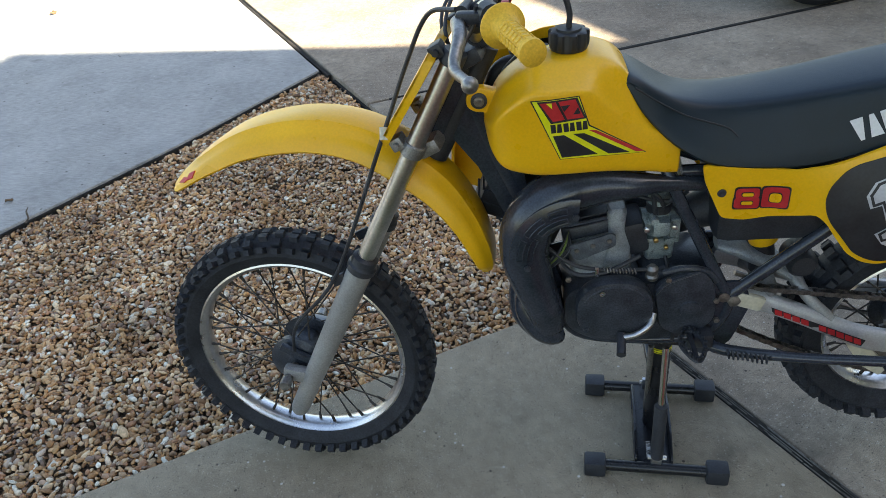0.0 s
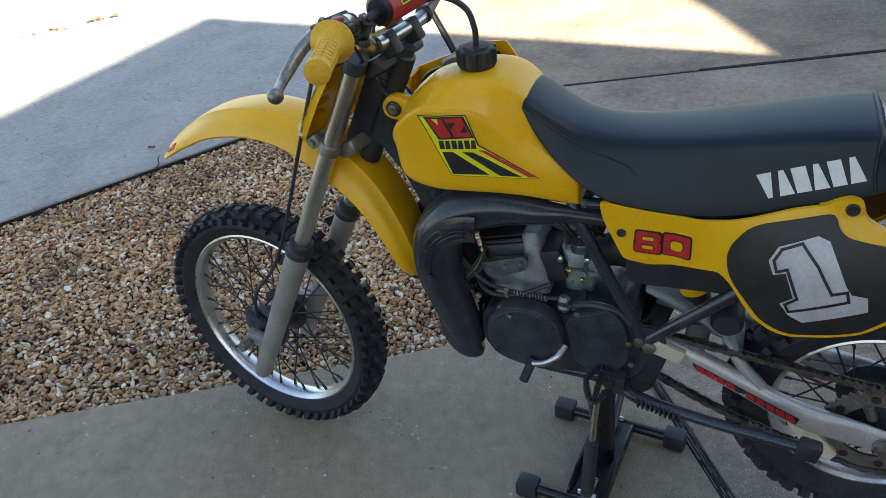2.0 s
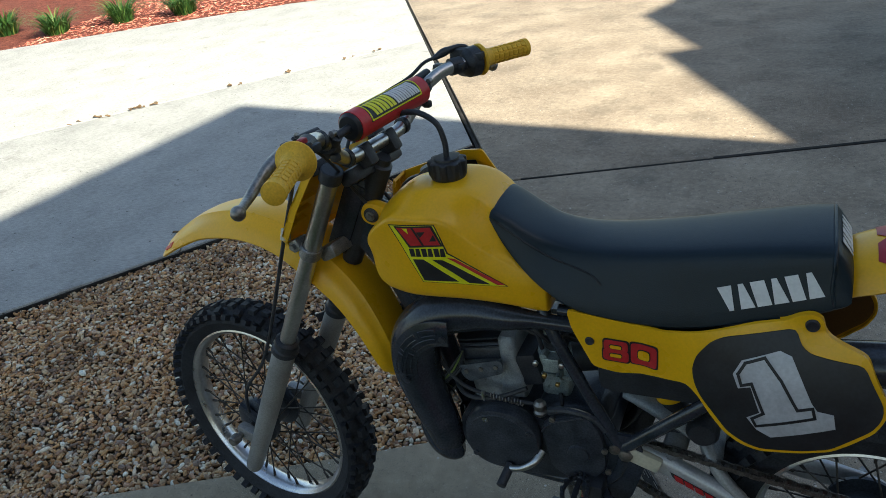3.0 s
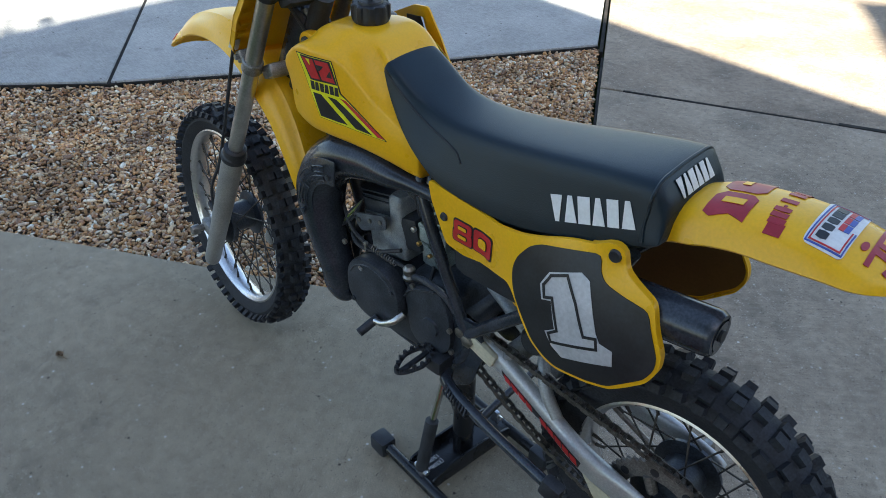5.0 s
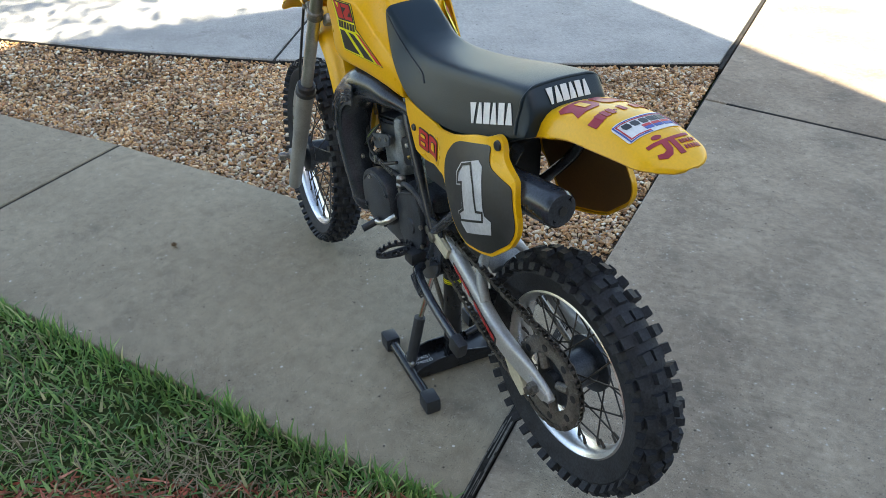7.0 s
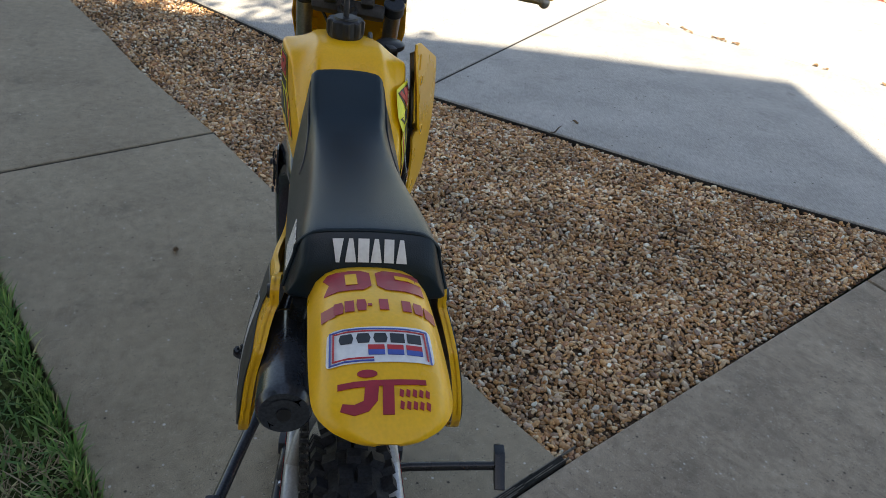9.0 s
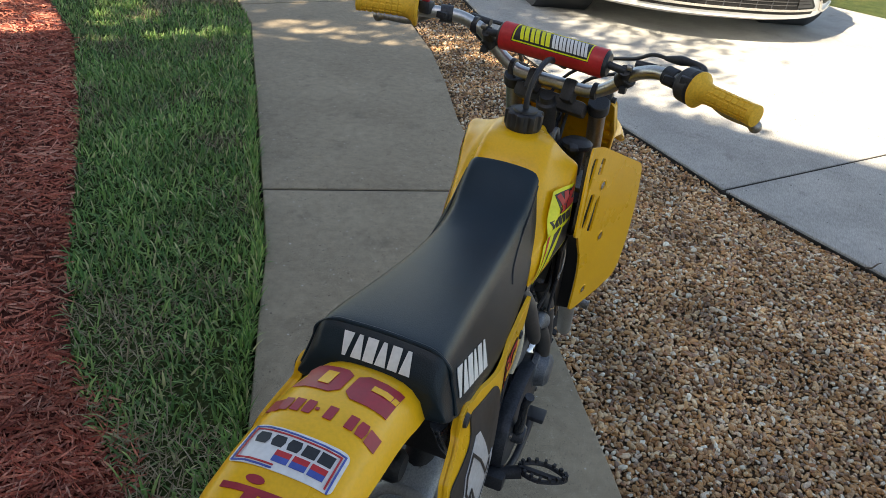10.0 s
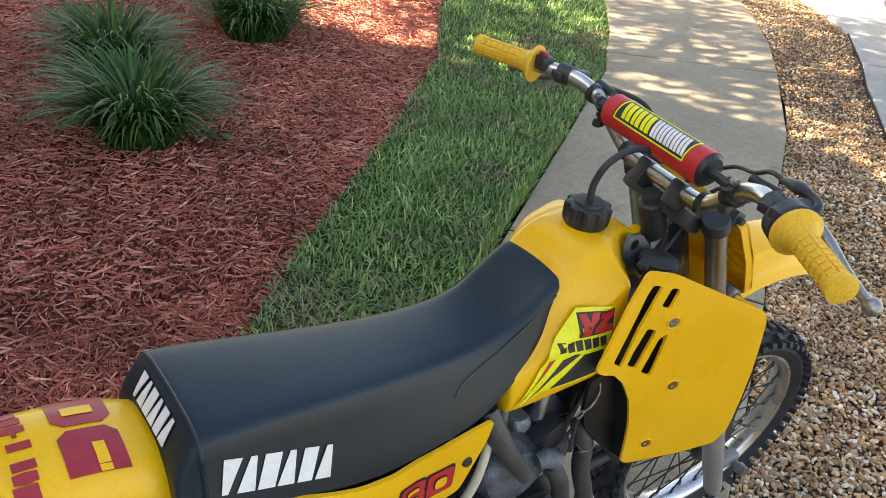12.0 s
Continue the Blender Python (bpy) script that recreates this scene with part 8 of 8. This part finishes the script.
edge_lip = plate([(-0.250, 0.836), (-0.257, 0.821), (-0.274, 0.608), (-0.262, 0.582), (-0.257, 0.584), (-0.268, 0.610), (-0.251, 0.821), (-0.246, 0.832)], 0.045, lambda u, v, w: (u - 0.001, shroud_y(u, v) + 0.002 - w, v), 0)
part("lip", edge_lip, M["yellow"], shroud)
# Brown discs paint the shade of two yellow recesses; the third is a chrome screw.
for x, z, mat in ((-0.138, 0.726, M["backing"]), (-0.136, 0.609, M["backing"]), (-0.108, 0.835, M["chrome"])):
    at = Matrix.Translation((x, shroud_y(x, z) + 0.0036, z)) @ Matrix.Rotation(-0.319, 4, "Z")
    part("screw_seat", ring_lathe([(0.0072, -0.003), (0.0105, -0.003), (0.0105, 0.0002), (0.0092, 0.0016), (0.0080, 0.0002)], 24, None, at), M["yellow"], shroud)
    part("shroud_screw", lathe([(0.0, 0.0007), (0.0045, 0.0008), (0.0074, 0.0004), (0.0075, -0.002), (0, -0.003)], 18, None, at), mat, shroud)
    part("screw_head", lathe([(0.0, 0.0016), (0.0024, 0.0016), (0.0030, 0.0010), (0.0030, -0.001), (0, -0.001)], 12, None, at @ Matrix.Translation((0.0016, 0, -0.0016))), M["steel"], shroud)
# Added near-black sheet, so that the slots look deep and shaded.
part("slot_backing", plate([(-0.114, 0.888), (-0.062, 0.899), (-0.016, 0.780), (-0.060, 0.750), (-0.106, 0.742)], 0.001, lambda u, v, w: (u, shroud_y(u, v) - 0.0085 + w, v), 0, None, 0.02), M["cavity"], shroud, "black sheet standing in for the shade behind the slots")
part("inner_guard", plate(rounded([(-0.050, 0.760), (-0.010, 0.748), (-0.014, 0.700), (-0.026, 0.662), (-0.150, 0.520), (-0.160, 0.560), (-0.120, 0.680)], 0.012), 0.006, lambda u, v, w: (u, 0.100 + w, v), 0.001), M["cavity"], bike, "black plastic panel under the tank")
ARCH = spline([(-0.012, 0.778), (-0.034, 0.768), (-0.058, 0.742), (-0.077, 0.708), (-0.091, 0.662), (-0.100, 0.620), (-0.110, 0.574)], 3)
rows_ = []
for k, (u, v) in enumerate(ARCH):
    f = k / (len(ARCH) - 1)
    rows_.append([(u - 0.003, shroud_y(u, v) - 0.001, v), (u + 0.003, 0.100 - 0.030 * f, v - 0.004), (u - 0.002, 0.099 - 0.030 * f, v - 0.005), (u - 0.008, shroud_y(u, v) - 0.002, v)])
part("guard_return", loft(rows_), M["cavity"], shroud, "black plastic edge between shroud and tank")
hs = part("coolant_hose", tube([(-0.050, 0.080, 0.640), (-0.056, 0.094, 0.604), (-0.058, 0.100, 0.560), (-0.082, 0.102, 0.500), (-0.100, 0.098, 0.460)], 0.0140, 14, 5), M["hose"], bike, "grey rubber coolant hose with clamps")
for p in ((-0.055, 0.093, 0.606), (-0.097, 0.099, 0.468)):
    part("hose_clamp", ring_lathe([(0.0138, -0.005), (0.0158, -0.005), (0.0158, 0.005), (0.0138, 0.005)], 18, None, Matrix.Translation(p) @ Matrix.Rotation(1.1, 4, "X")), M["chrome"], hs)
part("lower_hose", tube([(-0.215, 0.085, 0.580), (-0.150, 0.095, 0.555), (-0.080, 0.085, 0.530)], 0.011, 12, 4), M["satin"], bike)
part("cable", tube([(-0.045, 0.085, 0.750), (-0.030, 0.094, 0.700), (-0.020, 0.094, 0.655), (0.005, 0.080, 0.60)], 0.003, 8, 5), M["satin"], bike)

# ---- swingarm, chain and shock
ARM = [(0.225, 0.462, 0.0176), (0.295, 0.438, 0.0180), (0.378, 0.402, 0.0185), (0.437, 0.374, 0.0198), (0.483, 0.356, 0.0224), (0.531, 0.346, 0.0238), (0.573, 0.338, 0.0229), (0.606, 0.332, 0.0194), (0.626, 0.328, 0.0132), (0.636, 0.327, 0.0062)]
ARMS = spline(ARM, 4)


def arm_y(u, v):
    """Half width to the rounded outer face of an arm."""
    y = float(np.interp(u, [0.22, 0.34, 0.45, 0.66], [0.062, 0.070, 0.079, 0.085]))
    z, h = (float(np.interp(u, ARMS[:, 0], ARMS[:, k])) for k in (1, 2))
    return y + 0.0138 * (1 - min(0.98, abs(v - z) / h) ** 3) ** (1 / 3)


for s in (-1, 1):
    sc = []
    for x, z, h in ARMS:
        y = float(np.interp(x, [0.22, 0.34, 0.45, 0.66], [0.062, 0.070, 0.079, 0.085]))
        t = 0.0138 if x < 0.50 else float(np.interp(x, [0.50, 0.575], [0.0138, 0.0075]))
        ring = []
        for a in np.linspace(0, 2 * math.pi, 20, endpoint=False):
            dy, dz = (math.copysign(abs(q) ** (2 / 2.7), q) for q in (math.cos(a), math.sin(a)))
            ring.append((x + 0.33 * dz * h, s * (y + dy * t), z + dz * h))
        sc.append(ring)
    arm = part("swingarm", loft(sc), M["silver"], bike, "silver rounded alloy swingarm with a red sticker", 50)
    f_y = lambda u, v: arm_y(u, v) + 0.0004
    lb_ = part("sticker", plate([(0.299, 0.4375), (0.305, 0.418), (0.470, 0.346), (0.474, 0.362)], 0.0005, lambda u, v, w, s=s: (u, s * (f_y(u, v) + w), v), 0, None, 0.012), M["blackprint"], arm, "red and black sticker")
    for k in range(10):
        if k == 4:
            continue
        x = 0.305 + 0.0163 * k
        z = 0.4340 - (x - 0.305) * 0.440
        part("bar", plate([(x, z), (x + 0.003, z - 0.0135), (x + 0.0165, z - 0.0185), (x + 0.0135, z - 0.0050)], 0.0004, lambda u, v, w, s=s: (u, s * (f_y(u, v) + 0.0010 + w), v)), M["red"], lb_)
    part("axle_nut", lathe([(0.0, 0.0), (0.013, 0.0), (0.013, 0.010), (0.008, 0.011), (0.008, 0.020), (0, 0.020)], 6, None, Matrix.Translation((0.597, s * 0.094, 0.335)) @ Matrix.Scale(s, 4, (0, 1, 0))), M["steel"], arm)
    part("chain_adjuster", plate(rounded([(0.572, 0.347), (0.572, 0.324), (0.622, 0.315), (0.627, 0.338)], 0.008), 0.004, lambda u, v, w, s=s: (u, s * (0.0885 + w), v), 0.001), M["silver"], arm)
part("reservoir", lathe([(0.0, -0.032), (0.020, -0.032), (0.026, -0.024), (0.026, 0.024), (0.020, 0.032), (0.0, 0.032)], 20, None, Matrix.Translation((0.345, -0.040, 0.518))), M["satin"], bike, "round black canister above the swingarm")
part("swingarm_bridge", tube([(0.290, -0.066, 0.440), (0.300, -0.03, 0.452), (0.300, 0.03, 0.452), (0.290, 0.066, 0.440)], 0.020, 14, 4), M["slider"], bike)
part("swingarm_brace", tube([(0.410, -0.076, 0.402), (0.378, -0.064, 0.432), (0.352, -0.040, 0.462), (0.345, 0.0, 0.472), (0.352, 0.040, 0.462), (0.378, 0.064, 0.432), (0.410, 0.076, 0.402)], 0.011, 12, 5), M["slider"], bike, "curved silver swingarm brace")
part("arm_guard", block((0.060, 0.014, 0.030), Matrix.Translation((0.255, -0.080, 0.455)) @ Matrix.Rotation(0.36, 4, "Y"), 0.006), M["cream"], bike, "cream plastic chain slider")
part("shock", tube([(0.300, 0, 0.47), (0.285, 0, 0.54), (0.24, 0, 0.66)], [0.024, 0.024, 0.020], 16, 3), M["satin"], bike, "black single rear shock")
link_rows = [(0.210, 0.528, 0.020, 0.010), (0.245, 0.520, 0.030, 0.016), (0.275, 0.508, 0.036, 0.020), (0.305, 0.494, 0.040, 0.018), (0.335, 0.474, 0.042, 0.014), (0.360, 0.456, 0.042, 0.012), (0.376, 0.440, 0.038, 0.009)]
part("linkage", loft([[(x, w * math.cos(t), z + h * math.sin(t)) for t in np.linspace(0, 2 * math.pi, 18, endpoint=False)] for x, z, w, h in spline(link_rows, 3)]), M["alloy"], bike, "silver cast suspension link")
part("shock_collar", tube([(0.290, -0.010, 0.540), (0.282, -0.010, 0.566)], 0.026, 18, 1, False), M["yellow"], bike, "yellow shock collar")
# rear sprocket with teeth and holes
sk = bmesh.new()
R1, R0, ny = 0.088, 0.058, -0.060
nt = 46
ringv = []
for i in range(nt * 2):
    a = math.pi * i / nt
    ro_ = R1 + (0.0045 if i % 2 == 0 else -0.002)
    ringv.append([sk.verts.new((RWC.x + r * math.cos(a), y, RWC.z + r * math.sin(a))) for r, y in ((R0, ny - 0.0025), (ro_, ny - 0.0025), (ro_, ny + 0.0025), (R0, ny + 0.0025))])
for i in range(nt * 2):
    a, b = ringv[i], ringv[(i + 1) % (nt * 2)]
    for k in range(4):
        sk.faces.new((a[k], a[(k + 1) % 4], b[(k + 1) % 4], b[k]))
for k in range(4):
    a = k * math.pi / 2 + 0.4
    tube([(RWC.x + 0.03 * math.cos(a), ny, RWC.z + 0.03 * math.sin(a)), (RWC.x + 0.062 * math.cos(a), ny, RWC.z + 0.062 * math.sin(a))], 0.009, 8, 1, False, sk)
part("rear_sprocket", sk, M["sprocket"], rear, "worn steel rear sprocket")
for k in range(8):
    a = k * math.pi / 4 + 0.2
    part("sprocket_hole", lathe([(0.0, -0.0005), (0.0075, -0.0005), (0.0075, 0.0003), (0, 0.0003)], 12, None, Matrix.Translation((RWC.x + 0.073 * math.cos(a), ny - 0.0030, RWC.z + 0.073 * math.sin(a)))), M["blackprint"], rear)
# chain links round both sprockets
FS, fr_, rr_ = Vector((0.178, 0, 0.452)), 0.030, 0.090
dv = Vector((RWC.x - FS.x, RWC.z - FS.z))
base_a = math.atan2(dv.y, dv.x)
off = math.acos((rr_ - fr_) / dv.length)
t1, t2 = base_a + (math.pi - off), base_a - (math.pi - off)
P = lambda c, r, a: Vector((c.x + r * math.cos(a), -0.060, c.z + r * math.sin(a)))
line = [P(FS, fr_, t1)] + [P(FS, fr_, t1).lerp(P(RWC, rr_, t1), u) for u in np.linspace(0.03, 0.97, 30)]
line += [P(RWC, rr_, a) for a in np.linspace(t1, t2, 24)]
line += [P(RWC, rr_, t2).lerp(P(FS, fr_, t2), u) + Vector((0, 0, -0.022 * math.sin(u * math.pi))) for u in np.linspace(0.03, 0.97, 30)]
line += [P(FS, fr_, a) for a in np.linspace(t2, t1 - 2 * math.pi, 8)]
cum = np.concatenate([[0], np.cumsum([(b - a).length for a, b in zip(line, line[1:])])])
ch = bmesh.new()
pitch = 0.0127
for i in range(int(cum[-1] / pitch)):
    s0 = i * pitch
    pt = [Vector([float(np.interp(s0 + o, cum, [p[k] for p in line])) for k in range(3)]) for o in (0.0, pitch)]
    d = (pt[1] - pt[0]).normalized()
    rot = Matrix((d, Vector((0, 1, 0)), d.cross(Vector((0, 1, 0))))).transposed().to_4x4()
    c = (pt[0] + pt[1]) / 2
    wy = 0.0062 if i % 2 else 0.0046
    for sy in (-1, 1):
        block((pitch * 1.25, 0.0016, 0.0095), Matrix.Translation(c + Vector((0, sy * wy, 0))) @ rot, 0.0, ch)
    block((0.006, 0.0086, 0.006), Matrix.Translation(pt[0]) @ rot, 0.0, ch)
part("chain", ch, M["chain"], bike, "oily drive chain")
part("chain_guide", plate(rounded([(0.462, 0.350), (0.484, 0.346), (0.512, 0.308), (0.546, 0.270), (0.532, 0.248), (0.492, 0.276), (0.458, 0.326)], 0.006), 0.020, lambda u, v, w: (u, -0.052 - w, v), 0.003), M["cream"], bike, "cream nylon chain guide")
# folded side stand with its spring
ks = part("side_stand", tube([(0.190, -0.095, 0.372), (0.215, -0.118, 0.372), (0.330, -0.150, 0.378), (0.470, -0.182, 0.392)], [0.012, 0.011, 0.0095, 0.0095], 12, 3), M["black"], bike, "black side stand folded back")
part("stand_foot", block((0.034, 0.022, 0.034), Matrix.Translation((0.482, -0.186, 0.393)) @ Matrix.Rotation(0.2, 4, "Y"), 0.006), M["satin"], ks)
sprg = tube([(0.215 + 0.0016 * k, -0.128 - 0.00045 * k + 0.008 * math.cos(k * 1.3), 0.372 + 0.008 * math.sin(k * 1.3)) for k in range(46)], 0.0022, 5, 1, False)
part("stand_spring", sprg, M["satin"], ks)
part("brake_stay", tube([(0.280, 0.075, 0.40), (0.580, 0.060, 0.282)], 0.006, 8, 1, False), M["steel"], bike)

# ---------------------------------------------------------------- lift stand
SX, NY, FY = 0.131, -0.100, 0.136
stand = empty("lift_stand", (0.134, 0.018, 0), label="gloss black motorcycle lift stand under the engine", category="lift stand")
stand.rotation_euler = (0, 0, radians(-6.5))
lv_ = Matrix.Translation((-0.134, -0.018, 0))


def sp_(name, bm, mat, label="", parent=None):
    bm.transform(lv_)
    return part(name, bm, mat, parent or stand, label)


for y in (NY, FY):
    bar = sp_("base_bar", tube([(0.004, y, 0.022), (0.264, y, 0.022)], 0.0125, 16, 1, False), M["standpaint"])
    for x in (0.009, 0.259):
        sp_("rubber_foot", block((0.046, 0.038, 0.040), Matrix.Translation((x, y, 0.0205)), 0.007), M["satin"], "black rubber end cap", bar)
sp_("channel", block((0.075, 0.225, 0.006), Matrix.Translation((SX, (NY + FY) / 2, 0.030)), 0.002), M["standpaint"])
for x in (SX - 0.037, SX + 0.037):
    web = sp_("channel_side", plate(rounded([(NY + 0.008, 0.014), (NY + 0.008, 0.040), (-0.03, 0.056), (0.05, 0.056), (FY - 0.008, 0.040), (FY - 0.008, 0.014)], 0.008), 0.005, lambda u, v, w, x=x: (x + w - 0.0025, u, v), 0.001), M["standpaint"])
    for y0 in (-0.06, 0.08):
        sp_("slot", plate(rounded([(y0 - 0.022, 0.026), (y0 - 0.022, 0.034), (y0 + 0.022, 0.038), (y0 + 0.022, 0.028)], 0.004), 0.0066, lambda u, v, w, x=x: (x + w - 0.0033, u, v)), M["blackprint"], "", web)
col = sp_("column", tube([(SX + 0.004, 0.02, 0.03), (SX + 0.004, 0.02, 0.335)], 0.022, 20, 1, False), M["standpaint"])
sp_("yellow_band", ring_lathe([(0.0221, -0.006), (0.0226, -0.006), (0.0226, 0.006), (0.0221, 0.006)], 24, None, Matrix.Translation((SX + 0.004, 0.02, 0.262)) @ Matrix.Rotation(math.pi / 2, 4, "X")), M["acid"], "yellow tape band", col)
for k in range(2):
    sp_("band_line", ring_lathe([(0.0224, -0.0008), (0.0229, -0.0008), (0.0229, 0.0008), (0.0224, 0.0008)], 24, None, Matrix.Translation((SX + 0.004, 0.02, 0.259 + 0.006 * k)) @ Matrix.Rotation(math.pi / 2, 4, "X")), M["blackprint"], "", col)
sp_("top_plate", block((0.150, 0.125, 0.012), Matrix.Translation((SX + 0.002, 0.0, 0.341)), 0.004), M["standpaint"])
sp_("top_pad", block((0.140, 0.115, 0.006), Matrix.Translation((SX + 0.002, 0.0, 0.3495)), 0.002), M["satin"])
dm = sp_("damper", tube([(SX + 0.004, NY + 0.006, 0.05), (SX + 0.006, -0.068, 0.175)], 0.0135, 16, 1, False), M["satin"], "black gas damper")
sp_("rod", tube([(SX + 0.006, -0.068, 0.17), (SX + 0.008, -0.030, 0.300)], 0.0065, 12, 1, False), M["chrome"], "bright damper rod", dm)
sp_("link", tube([(SX - 0.02, -0.026, 0.30), (SX - 0.012, 0.03, 0.06)], 0.006, 8, 1, False), M["steel"])
cl = block((0.022, 0.010, 0.032), Matrix.Translation((SX + 0.004, NY + 0.004, 0.046)), 0.003)
tube([(SX - 0.014, NY + 0.004, 0.050), (SX + 0.024, NY + 0.004, 0.050)], 0.005, 8, 1, False, cl)
sp_("clevis", cl, M["rim"], "bright clevis and pin")
cl = block((0.022, 0.010, 0.032), Matrix.Translation((SX - 0.004, FY - 0.012, 0.046)), 0.003)
tube([(SX - 0.020, FY - 0.012, 0.050), (SX + 0.016, FY - 0.012, 0.050)], 0.005, 8, 1, False, cl)
sp_("clevis", cl, M["rim"], "bright clevis and pin")
fl = sp_("foot_lever", tube([(SX + 0.012, 0.05, 0.085), (SX, 0.16, 0.100), (SX - 0.014, 0.345, 0.105)], 0.0095, 12, 2), M["standpaint"], "black foot lever")
sp_("tread", plate(rounded([(0.120, 0.128), (0.148, 0.128), (0.212, 0.086), (0.180, 0.082)], 0.004), 0.022, lambda u, v, w: (u - 0.044, 0.340 + w, v), 0.002), M["standpaint"], "", fl)
for body, x, y in (("150KGS", -0.010, -0.045), ("(330lbs)", 0.006, -0.047)):
    t = letters(body, 0.014, 0.0004)
    for v in t.verts:
        v.co = Vector((SX + x + v.co.y, -0.060 - v.co.x * 1.0 + 0.0, 0.0335 + v.co.z))
    sp_("lettering", t, M["white"], "white printed load rating")
